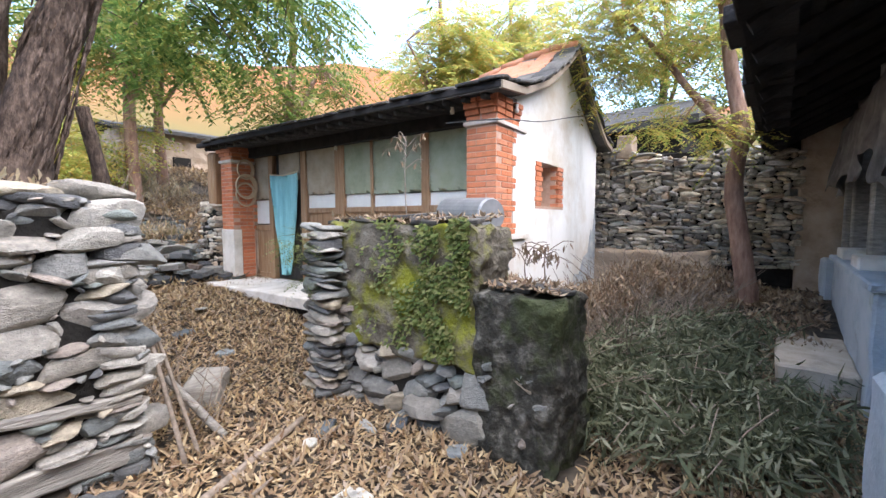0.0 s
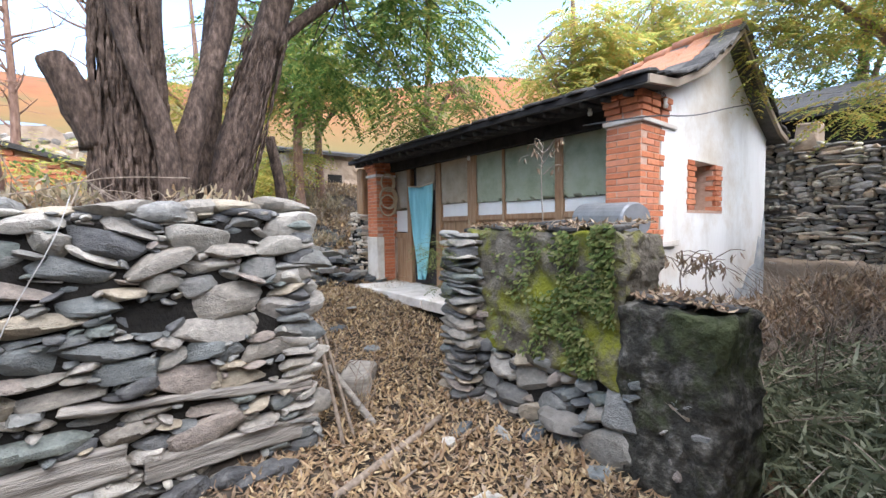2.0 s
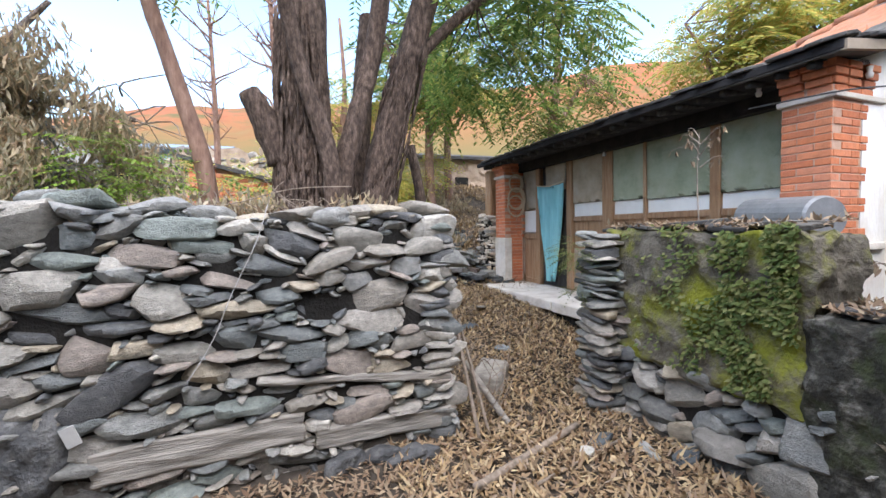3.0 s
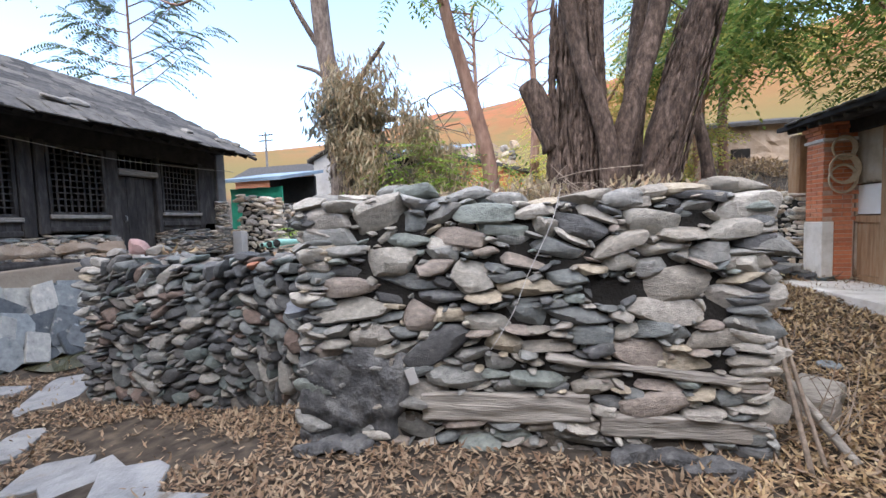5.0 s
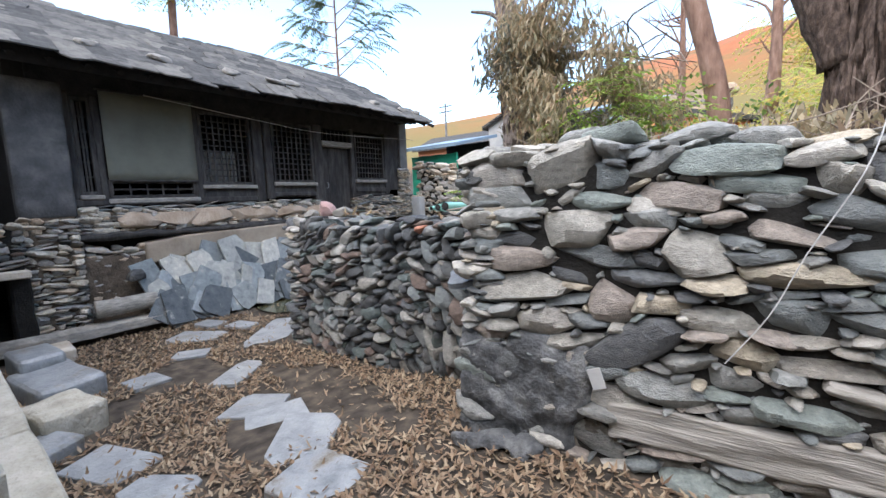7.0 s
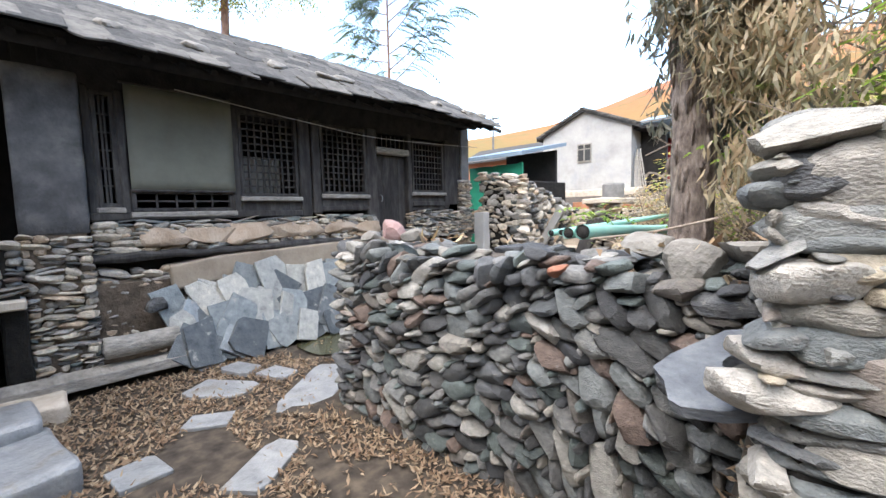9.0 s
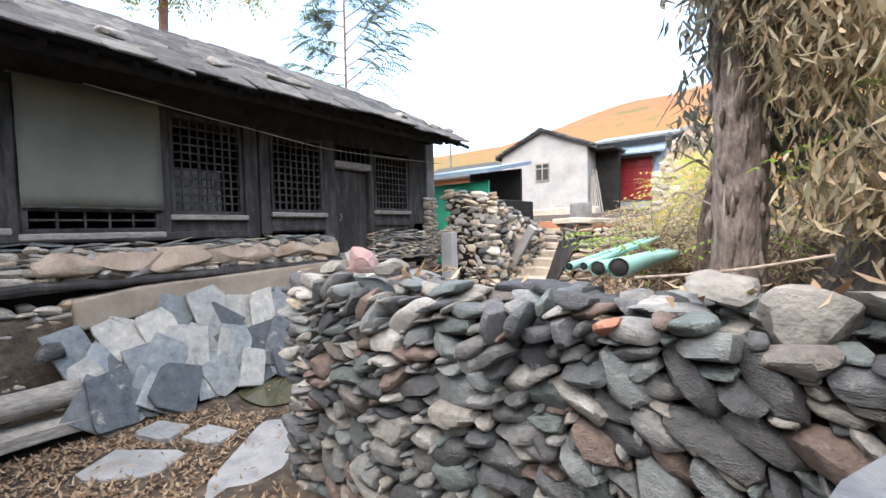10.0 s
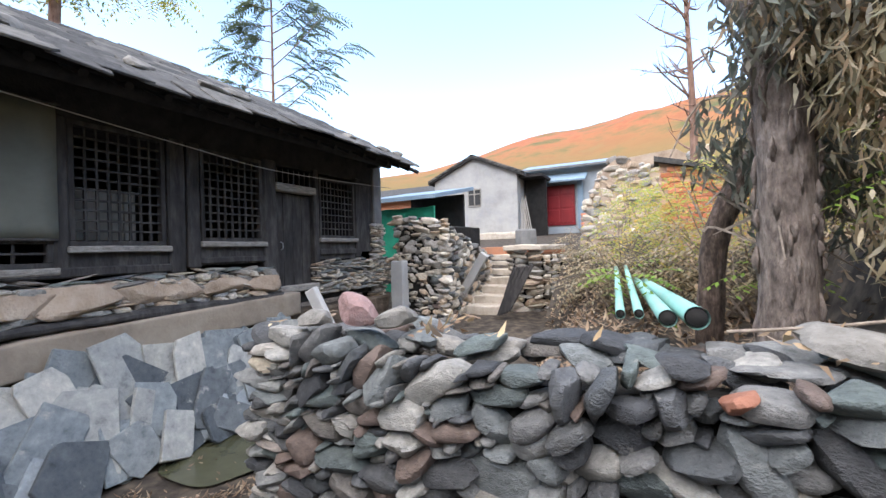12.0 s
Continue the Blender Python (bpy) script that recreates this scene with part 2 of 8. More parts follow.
def leaf_material(name, tones, rough=0.6, through=0.35):
    m, N, L, b = nodes_of(name)
    geo = N.new("ShaderNodeNewGeometry")
    k = ramp_node(N, [(i / max(1, len(tones) - 1), c) for i, c in enumerate(tones)])
    L.new(geo.outputs["Random Per Island"], k.inputs[0])
    L.new(k.outputs[0], b.inputs["Base Color"])
    b.inputs["Roughness"].default_value = rough
    b.inputs["Specular IOR Level"].default_value = 0.25
    tr = N.new("ShaderNodeBsdfTranslucent")
    L.new(k.outputs[0], tr.inputs[0])
    mx = N.new("ShaderNodeMixShader")
    mx.inputs[0].default_value = through
    L.new(b.outputs[0], mx.inputs[1])
    L.new(tr.outputs[0], mx.inputs[2])
    L.new(mx.outputs[0], N["Material Output"].inputs[0])
    return m


M["leaf_green"] = leaf_material("green_pinnate_leaf", [(0.06, 0.115, 0.03), (0.1, 0.17, 0.04), (0.15, 0.23, 0.055), (0.22, 0.29, 0.08), (0.4, 0.36, 0.09)], through=0.6)
M["leaf_yellow"] = leaf_material("yellowing_leaf", [(0.24, 0.33, 0.08), (0.38, 0.42, 0.11), (0.54, 0.47, 0.13), (0.58, 0.38, 0.11)], through=0.6)
M["leaf_dead"] = leaf_material("fallen_leaf", [(0.46, 0.34, 0.18), (0.28, 0.19, 0.105), (0.16, 0.095, 0.055), (0.54, 0.43, 0.26), (0.10, 0.062, 0.04), (0.40, 0.29, 0.17), (0.22, 0.15, 0.095), (0.34, 0.27, 0.2)], 0.75, 0.15)
M["leaf_brown"] = leaf_material("fallen_brown_leaf", [(0.25, 0.17, 0.105), (0.15, 0.095, 0.06), (0.34, 0.25, 0.165), (0.10, 0.065, 0.042), (0.38, 0.30, 0.2), (0.19, 0.125, 0.08)], 0.75, 0.15)
M["leaf_wilt"] = leaf_material("wilted_hanging_leaf", [(0.22, 0.2, 0.12), (0.34, 0.28, 0.17), (0.47, 0.38, 0.25), (0.4, 0.28, 0.17), (0.2, 0.19, 0.12), (0.54, 0.46, 0.33)], 0.75, 0.42)
M["leaf_greywilt"] = leaf_material("grey_wilted_leaf", [(0.10, 0.11, 0.085), (0.15, 0.155, 0.12), (0.20, 0.19, 0.15), (0.12, 0.105, 0.08)], 0.75, 0.3)
M["leaf_weed"] = leaf_material("cut_weed_leaf", [(0.05, 0.06, 0.035), (0.1, 0.115, 0.065), (0.17, 0.185, 0.11), (0.3, 0.3, 0.21)], 0.7, 0.25)
M["leaf_sapling"] = leaf_material("grey_green_frond", [(0.07, 0.095, 0.05), (0.11, 0.14, 0.075), (0.16, 0.19, 0.11)], 0.6, 0.55)
M["leaf_ivy"] = leaf_material("small_ivy_leaf", [(0.05, 0.085, 0.02), (0.10, 0.14, 0.035), (0.17, 0.2, 0.06), (0.25, 0.25, 0.1)], 0.6, 0.3)
M["hill_leaf"] = leaf_material("autumn_hill_crown", [(0.34, 0.135, 0.05), (0.36, 0.16, 0.055), (0.30, 0.17, 0.06), (0.26, 0.11, 0.05), (0.16, 0.15, 0.06)], 0.9, 0.2)


def ground_material():
    m, N, L, b = nodes_of("leaf_strewn_earth")
    geo = N.new("ShaderNodeNewGeometry")
    sep = N.new("ShaderNodeSeparateXYZ")
    L.new(geo.outputs["Position"], sep.inputs[0])
    n1 = N.new("ShaderNodeTexNoise")
    n1.inputs["Scale"].default_value, n1.inputs["Detail"].default_value = 7, 8
    L.new(geo.outputs["Position"], n1.inputs["Vector"])
    near = ramp_node(N, even([(0.03, 0.026, 0.022), (0.062, 0.052, 0.042), (0.11, 0.09, 0.068)]))
    L.new(n1.outputs["Fac"], near.inputs[0])
    n2 = N.new("ShaderNodeTexNoise")
    n2.inputs["Scale"].default_value, n2.inputs["Detail"].default_value = 0.07, 12
    n2.inputs["Roughness"].default_value = 0.7
    L.new(geo.outputs["Position"], n2.inputs["Vector"])
    far = ramp_node(N, [(0.34, (0.075, 0.085, 0.035)), (0.43, (0.17, 0.10, 0.045)), (0.5, (0.27, 0.105, 0.048)), (0.58, (0.24, 0.085, 0.042)), (0.68, (0.22, 0.12, 0.055))])
    L.new(n2.outputs["Fac"], far.inputs[0])
    fade = N.new("ShaderNodeMapRange")
    fade.inputs[1].default_value, fade.inputs[2].default_value = 3.4, 9.0
    L.new(sep.outputs["Z"], fade.inputs[0])
    mx = N.new("ShaderNodeMix")
    mx.data_type = "RGBA"
    L.new(fade.outputs[0], mx.inputs[0])
    L.new(near.outputs[0], mx.inputs[6])
    L.new(far.outputs[0], mx.inputs[7])
    low = N.new("ShaderNodeMapRange")
    low.inputs[1].default_value, low.inputs[2].default_value = 38.0, 16.0
    L.new(sep.outputs["Z"], low.inputs[0])
    valley = N.new("ShaderNodeMix")
    valley.data_type = "RGBA"
    half = N.new("ShaderNodeMath")
    half.operation = "MULTIPLY"
    L.new(low.outputs[0], half.inputs[0])
    L.new(fade.outputs[0], half.inputs[1])
    L.new(half.outputs[0], valley.inputs[0])
    L.new(mx.outputs[2], valley.inputs[6])
    valley.inputs[7].default_value = (0.15, 0.12, 0.048, 1)
    L.new(valley.outputs[2], b.inputs["Base Color"])
    b.inputs["Roughness"].default_value = 0.95
    b.inputs["Specular IOR Level"].default_value = 0.1
    bp = N.new("ShaderNodeBump")
    bp.inputs["Strength"].default_value, bp.inputs["Distance"].default_value = 0.6, 0.03
    L.new(n1.outputs["Fac"], bp.inputs["Height"])
    L.new(bp.outputs[0], b.inputs["Normal"])
    return m


M["earth"] = ground_material()

# ---- building helpers ----
def root(name, at, label, category, group="", kind="", turn=0.0):
    ob = new(name)
    ob.matrix_basis = pose(*at, 0, 0, turn)
    ob.empty_display_size = 0.1
    return tagged(ob, label, category, group, kind)


def hang(ob, parent):
    ob.parent = parent
    ob.matrix_parent_inverse = world_of(parent).inverted()
    return ob


def world_of(ob):
    m = ob.matrix_basis.copy()
    if ob.parent:
        m = world_of(ob.parent) @ ob.matrix_parent_inverse @ m
    return m


def mesh_of(name, bm, material, smooth=False):
    me = bpy.data.meshes.new(name)
    bm.to_mesh(me)
    bm.free()
    me.materials.append(material)
    if smooth:
        me.polygons.foreach_set("use_smooth", [True] * len(me.polygons))
    return me


def part(name, bm, material, parent, label="", smooth=False):
    """Links a bmesh in world places as one mesh under a thing or a part."""
    ob = new(name, mesh_of(name, bm, material, smooth))
    hang(ob, parent)
    return tagged(ob, label) if label else ob


def solo(name, bm, material, label, category="", group="", kind="", smooth=False):
    return tagged(new(name, mesh_of(name, bm, material, smooth)), label, category, group, kind)


def joined(name, V, F, material, parent=None, label="", category="", kind="stuff", smooth=False):
    me = bpy.data.meshes.new(name)
    me.from_pydata(V, [], F)
    me.materials.append(material)
    if smooth:
        me.polygons.foreach_set("use_smooth", [True] * len(me.polygons))
    ob = new(name, me)
    if parent:
        hang(ob, parent)
    return tagged(ob, label, category, "", kind)


def box(x0, x1, y0, y1, z0, z1, m=None, bevel=0.0, rough=0.0, seed=0, cuts=0, bm=None):
    """A block between two corners, with worn edges; rough: how far its faces wander."""
    own = bm is None
    bm = bm or bmesh.new()
    vs = bmesh.ops.create_cube(bm, size=1, matrix=Matrix.LocRotScale(((x0 + x1) / 2, (y0 + y1) / 2, (z0 + z1) / 2), None, (abs(x1 - x0), abs(y1 - y0), abs(z1 - z0))))["verts"]
    es = list({e for v in vs for e in v.link_edges})
    if bevel:
        bmesh.ops.bevel(bm, geom=es, offset=bevel, segments=1, affect="EDGES", clamp_overlap=True)
    if cuts and own:
        bmesh.ops.subdivide_edges(bm, edges=bm.edges[:], cuts=cuts, use_grid_fill=True)
    if rough and own:
        for v in bm.verts:
            v.co += rough * noise.noise_vector(v.co * 4 + Vector((seed, seed * 2, 0)))
    if m is not None:
        bmesh.ops.transform(bm, matrix=m, verts=bm.verts[:] if own else vs)
    return bm


def prism(points, axis, a, b, m=None):
    """A flat outline of (u, v) points drawn out from a to b along an axis."""
    bm = bmesh.new()
    def at(u, v, w):
        return {"x": (w, u, v), "y": (u, w, v), "z": (u, v, w)}[axis]
    lo = [bm.verts.new(at(u, v, a)) for u, v in points]
    hi = [bm.verts.new(at(u, v, b)) for u, v in points]
    bm.faces.new(lo)
    bm.faces.new(hi[::-1])
    for i in range(len(points)):
        j = (i + 1) % len(points)
        bm.faces.new((lo[j], lo[i], hi[i], hi[j]))
    bmesh.ops.recalc_face_normals(bm, faces=bm.faces[:])
    if m is not None:
        bmesh.ops.transform(bm, matrix=m, verts=bm.verts[:])
    return bm


def tube(points, radii, sides=8, bm=None, lump=0.0, seed=0, caps=True):
    """A tapered limb through points."""
    bm = bm or bmesh.new()
    pts = [Vector(p) for p in points]
    rings = []
    prev = None
    for i, p in enumerate(pts):
        d = (pts[min(i + 1, len(pts) - 1)] - pts[max(i - 1, 0)]).normalized()
        side = d.cross(prev.cross(d)) if prev is not None else d.orthogonal()
        if side.length < 1e-6:
            side = d.orthogonal()
        side.normalize()
        prev = side
        other = d.cross(side)
        ring = []
        for k in range(sides):
            a = 2 * math.pi * k / sides
            r = radii[i] * (1 + lump * noise.noise(Vector((math.cos(a) * 2.5, math.sin(a) * 2.5, p.z * 3 + seed + i * 0.3))))
            ring.append(bm.verts.new(p + r * (math.cos(a) * side + math.sin(a) * other)))
        rings.append(ring)
    for a, b in zip(rings, rings[1:]):
        for k in range(sides):
            bm.faces.new((a[k], a[(k + 1) % sides], b[(k + 1) % sides], b[k]))
    if caps:
        bm.faces.new(rings[0][::-1])
        bm.faces.new(rings[-1])
    return bm


def smooth_line(points, n=4):
    """More points along a bending line."""
    P = [Vector(p) for p in points]
    out = []
    for i in range(len(P) - 1):
        a, b, c, d = P[max(i - 1, 0)], P[i], P[i + 1], P[min(i + 2, len(P) - 1)]
        for k in range(n):
            t = k / n
            out.append(0.5 * ((2 * b) + (c - a) * t + (2 * a - 5 * b + 4 * c - d) * t * t + (3 * b - a - 3 * c + d) * t ** 3))
    out.append(P[-1])
    return out


def limb(points, r0, r1, sides=8, lump=0.15, seed=0, bm=None, n=4):
    line = smooth_line(points, n)
    k = len(line) - 1
    return tube(line, [r0 + (r1 - r0) * i / k for i in range(k + 1)], sides, bm, lump, seed)


def sm(a, b, v):
    t = min(1.0, max(0.0, (v - a) / (b - a)))
    return t * t * (3 - 2 * t)


# ---- the ground: one sheet from the yard to the hills ----
RIM = [(-180, 20), (-140, 19), (-80, 12), (-40, 19), (-4, 16.6), (12, 14.6), (33, 10), (60, 9), (100, 12), (150, 20), (180, 20)]


def rim_at(yaw):
    for (a, ea), (b, eb) in zip(RIM, RIM[1:]):
        if a <= yaw <= b:
            return ea + (eb - ea) * sm(a, b, yaw)
    return 15


def ground_z(x, y):
    z = -0.3 * sm(-1.4, -4.6, x) * sm(9.5, 5.5, y)
    z += 0.42 * sm(3.2, 7.0, y) * sm(0.0, 1.1, x)
    z += 0.5 * sm(2.8, 7.5, x) * sm(3.2, 1.6, y)
    behind_a = sm(2.95, 3.2, y) * sm(0.85, 0.05, x) * sm(-2.45, -2.15, x)
    behind_c = sm(3.65, 3.95, y) * sm(-2.1, -2.45, x) * sm(-5.2, -4.0, x)
    z += 1.62 * behind_a + 1.05 * behind_c
    terrace = sm(7.2, 11.2, y)
    if x < -5.2:
        lane = 0.28 * sm(6, 10, y) + 1.12 * sm(10.0, 12.9, y)
        z = z * (1 - sm(6, 10, y)) + lane
    else:
        z = z * (1 - terrace) + 1.5 * terrace + 1.5 * sm(10.0, 17.0, y) * sm(-1.5, 0.5, x) * sm(30, 20, y)
    z += 0.075 * max(0.0, min(y, 34) - 13)
    r, yaw = math.hypot(x + 2, y - 1.5), math.degrees(math.atan2(-(x + 2), y - 1.5))
    if r > 30:
        top = 185 * math.tan(radians(rim_at(yaw)))
        bumpy = 6 * noise.noise(Vector((x, y, 0)) * 0.02) + 1.5 * noise.noise(Vector((x, y, 5)) * 0.09)
        z = z * (1 - sm(30, 60, r)) + sm(34, 190, r) * (top + bumpy) + 2.5 * sm(30, 45, r) * sm(120, 60, r)
    else:
        z += 0.03 * noise.noise(Vector((x, y, 0)) * 1.7) + 0.012 * noise.noise(Vector((x, y, 3)) * 6)
    return z


def axis_line(lo, hi, step, reach, n):
    mid = [lo + (hi - lo) * i / round((hi - lo) / step) for i in range(round((hi - lo) / step) + 1)]
    grow = [step * (math.exp(i * math.log(reach / step * 0.06) / n * 1.55) - 1) * 3 + step * i for i in range(1, n + 1)]
    k = reach / grow[-1]
    out = [g * (k if i == n - 1 else 1) for i, g in enumerate(grow)]
    return [lo - g for g in out[::-1]] + mid + [hi + g for g in out]


GX, GY = axis_line(-9.5, 9.0, 0.13, 420, 34), axis_line(-2.0, 14.0, 0.13, 420, 34)
GX, GY = sorted(GX), sorted(GY)
joined("ground", [(x, y, ground_z(x, y)) for y in GY for x in GX],
       [(j * len(GX) + i, j * len(GX) + i + 1, (j + 1) * len(GX) + i + 1, (j + 1) * len(GX) + i) for j in range(len(GY) - 1) for i in range(len(GX) - 1)],
       M["earth"], None, "leaf-strewn earth yard running out to an autumn hillside", "ground", "structure", True)

# ---- dry-stone walls ----
def stone_mesh(name, seed, power, wander, cuts, smooth):
    """A split stone: a rounded block knocked flat by a few random breaks."""
    bm = bmesh.new()
    bmesh.ops.create_cube(bm, size=2)
    bmesh.ops.subdivide_edges(bm, edges=bm.edges[:], cuts=cuts, use_grid_fill=True)
    off = Vector((seed * 7.3, seed * 3.1, seed))
    pick = random.Random(seed * 17 + 1)
    breaks = []
    for _ in range(11):
        n = Vector((pick.gauss(0, 1), pick.gauss(0, 0.9), pick.gauss(0, 1))).normalized()
        breaks.append((n, pick.uniform(0.62, 0.95)))
    lop = pick.uniform(-0.3, 0.3)
    for v in bm.verts:
        c = v.co
        k = (abs(c.x) ** power + abs(c.y) ** power + abs(c.z) ** power) ** (1 / power)
        c = c / k
        c += wander * noise.noise_vector(c * 0.9 + off) * 0.8 + wander * 0.4 * noise.noise_vector(c * 2.3 + off)
        c.z *= 1 + lop * c.x
        for n, d in breaks:
            over = c.dot(n) - d
            if over > 0:
                c -= n * over * 0.9
        v.co = c * 0.55
    me = bpy.data.meshes.new(name)
    bm.to_mesh(me)
    bm.free()
    me.polygons.foreach_set("use_smooth", [True] * len(me.polygons))
    me.set_sharp_from_angle(angle=radians(24 if smooth else 15))
    return me


def library(name, n, power, wander, cuts, smooth, material, seed):
    out = []
    for i in range(n):
        me = stone_mesh(name, seed + i, power + (i % 3) * 0.8, wander, cuts, smooth)
        me.materials.append(material)
        out.append(me)
    return out


FLAT = library("flat_stone", 20, 3.2, 0.22, 5, True, M["warmobject"], 3)
ROUND = library("cobble", 20, 2.3, 0.2, 5, True, M["coolobject"], 40)
FARSTONE = library("wall_stone", 8, 3.2, 0.22, 2, True, M["tanobject"], 80)


def pack(length, height, widths, heights, rng, fixed=(), step=0.01):
    """Stones laid one on the other: a list of (s, z, width, height). fixed: kept-free (s0, s1, z0, z1)."""
    n = int(length / step)
    h = [0.0] * n
    tops = [height((i + 0.5) * step) for i in range(n)]
    out = []
    for _ in range(6000):
        low = None
        for i in range(n):
            if h[i] < tops[i] - 0.02 and (low is None or h[i] < h[low] - 1e-6):
                low = i
        if low is None:
            break
        a = b = low
        while a > 0 and abs(h[a - 1] - h[low]) < 0.016:
            a -= 1
        while b < n - 1 and abs(h[b + 1] - h[low]) < 0.016:
            b += 1
        gap = (b - a + 1) * step
        w = widths[0] + (widths[1] - widths[0]) * rng.random() ** 1.7
        if gap < 0.045:
            side = [h[j] for j in (a - 1, b + 1) if 0 <= j < n]
            up = min(side) if side else h[low] + 0.03
            for i in range(a, b + 1):
                h[i] = max(up, h[low] + 0.012)
            continue
        if gap < w * 1.4:
            w = gap
        k0 = a if rng.random() < 0.5 else b + 1 - int(w / step)
        k0 = max(a, k0)
        k1 = min(b + 1, k0 + max(3, int(w / step)))
        base = sum(h[k0:k1]) / (k1 - k0)
        t = heights[0] + (heights[1] - heights[0]) * rng.random() ** 1.3
        t = min(t, w * 0.75)
        blocked = False
        for s0, s1, z0, z1 in fixed:
            if k1 * step > s0 and k0 * step < s1 and base < z1 - 0.005 and base + t > z0 - 0.012:
                if z0 - base < 0.022:
                    for i in range(max(k0, int(s0 / step)), min(k1, int(s1 / step) + 1)):
                        h[i] = max(h[i], z1)
                    blocked = True
                    if s0 >= k1 * step or s1 <= k0 * step:
                        blocked = False
                else:
                    t = z0 - base
        if blocked:
            continue
        out.append(((k0 + k1) / 2 * step, base + t / 2, (k1 - k0) * step, t))
        for i in range(k0, k1):
            h[i] = base + t
    return out


def fill(length, height, rng, sizes, aspect, lean, fixed=(), barred=(), cell=0.01, slack=0.06):
    """Fits stones of falling size into a wall face: a list of (s, z, width, height, tilt).
    fixed: stones laid first; barred: (s0, s1, z0, z1, slope) left free; sizes: (width, tries, most)."""
    tall = max(height(length * i / 20) for i in range(21))
    S, Z = np.meshgrid((np.arange(int(length / cell)) + 0.5) * cell, (np.arange(int(tall / cell)) + 0.5) * cell, indexing="ij")
    tops = np.array([height(v) for v in S[:, 0]])
    taken = Z > tops[:, None]
    for s0, s1, z0, z1, slope in barred:
        mid = slope * (S - s0)
        taken |= (S > s0) & (S < s1) & (Z > z0 + mid) & (Z < z1 + mid)

    def cover(s, z, w, t, tilt):
        r = max(w, t) / 2 + cell
        i0, i1 = max(0, int((s - r) / cell)), int((s + r) / cell) + 1
        j0, j1 = max(0, int((z - r) / cell)), int((z + r) / cell) + 1
        c, k = math.cos(radians(tilt)), math.sin(radians(tilt))
        ds, dz = S[i0:i1, j0:j1] - s, Z[i0:i1, j0:j1] - z
        m = np.abs((ds * c + dz * k) * 2 / w) ** 2.5 + np.abs((dz * c - ds * k) * 2 / t) ** 2.5 < 1
        box_ = taken[i0:i1, j0:j1]
        return box_, m, (np.count_nonzero(box_ & m) / max(1, np.count_nonzero(m)))

    out = []
    for q in fixed:
        box_, m, _ = cover(*q)
        box_ |= m
        out.append(tuple(q))
    for step, (width, tries, most) in enumerate(sizes):
        tuck = slack * (1 + 2.2 * step / len(sizes))
        stout = 1.5 if step > len(sizes) - 3 else 1.0
        free = np.argwhere(~taken)
        if not len(free):
            break
        for _ in range(tries):
            i, j = free[rng.randrange(len(free))]
            if taken[i, j] or most <= 0:
                continue
            s, z = S[i, j], Z[i, j]
            w = width * rng.uniform(0.85, 1.15)
            t = w * rng.uniform(*aspect) * stout
            base = lean(s, z)
            found = None
            for turn in (0, 10, -10, 22, -22, 55, -55)[:5 if width > 0.12 else 7]:
                tilt = base + turn * (0.4 + 0.6 * rng.random())
                if cover(s, z, w, t, tilt)[2] < tuck:
                    found = tilt
                    break
            if found is None:
                continue
            for gw, gt in ((1.0, 1.14), (1.1, 1.0), (1.0, 1.14), (1.1, 1.0), (1.0, 1.12)):
                if cover(s, z, w * gw, t * gt, found)[2] < tuck * 1.4 and t * gt < w * gw * (aspect[1] + 0.12) * stout:
                    w, t = w * gw, t * gt
            box_, m, _ = cover(s, z, w, t, found)
            box_ |= m
            out.append((s, z, w, t, found))
            most -= 1
    return out


def lay(parent, stones, p0, direction, z0, lib, mat_rest, rng, depth=0.22, proud=0.02, keep=300, name="stone", swell=1.1, outward=None):
    """Sets stones along a line from p0: the largest are objects of their own, the rest one joined part."""
    d = Vector((*direction, 0)).normalized()
    out = Vector((*outward, 0)).normalized() if outward else Vector((d.y, -d.x, 0))
    yaw = math.atan2(d.y, d.x)
    inv = world_of(parent).inverted()
    stones = sorted(stones, key=lambda q: -q[2] * q[3])
    V, F = [], []
    for i, q in enumerate(stones):
        s, z, w, t = q[:4]
        tilt = q[4] if len(q) > 4 else rng.gauss(0, 8)
        me = lib[rng.randrange(len(lib))]
        at = Vector((*p0, 0)) + d * s + out * (rng.uniform(-proud, proud) - depth / 2 + 0.01)
        at.z = z0(s) + z
        m = Matrix.LocRotScale(at, Euler((radians(rng.uniform(-6, 6)), radians(-tilt), yaw + radians(rng.uniform(-5, 5)))),
                               (w * swell, depth * rng.uniform(0.85, 1.15), t * (swell + 0.06)))
        if rng.random() < 0.5:
            m = m @ Matrix.Rotation(math.pi, 4, "Z")
        if i < keep:
            ob = new(name, me)
            ob.parent, ob.matrix_parent_inverse, ob.matrix_basis = parent, inv, m
        else:
            k = len(V)
            V += [tuple(m @ v.co) for v in me.vertices]
            F += [tuple(k + j for j in p.vertices) for p in me.polygons]
    if V:
        joined("small_stones", V, F, mat_rest, parent, "", "", "stuff", True)


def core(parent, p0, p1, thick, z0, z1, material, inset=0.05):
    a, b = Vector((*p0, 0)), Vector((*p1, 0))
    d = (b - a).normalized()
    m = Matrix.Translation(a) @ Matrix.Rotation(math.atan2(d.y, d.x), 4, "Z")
    # the core's colour carries the shade seen between the stones
    part("wall_core", box(inset, (b - a).length - inset, inset, thick - inset, z0, z1, m, 0.02, 0.02, 5, 6), material, parent, "near-black core with the shade of the gaps in its colour")


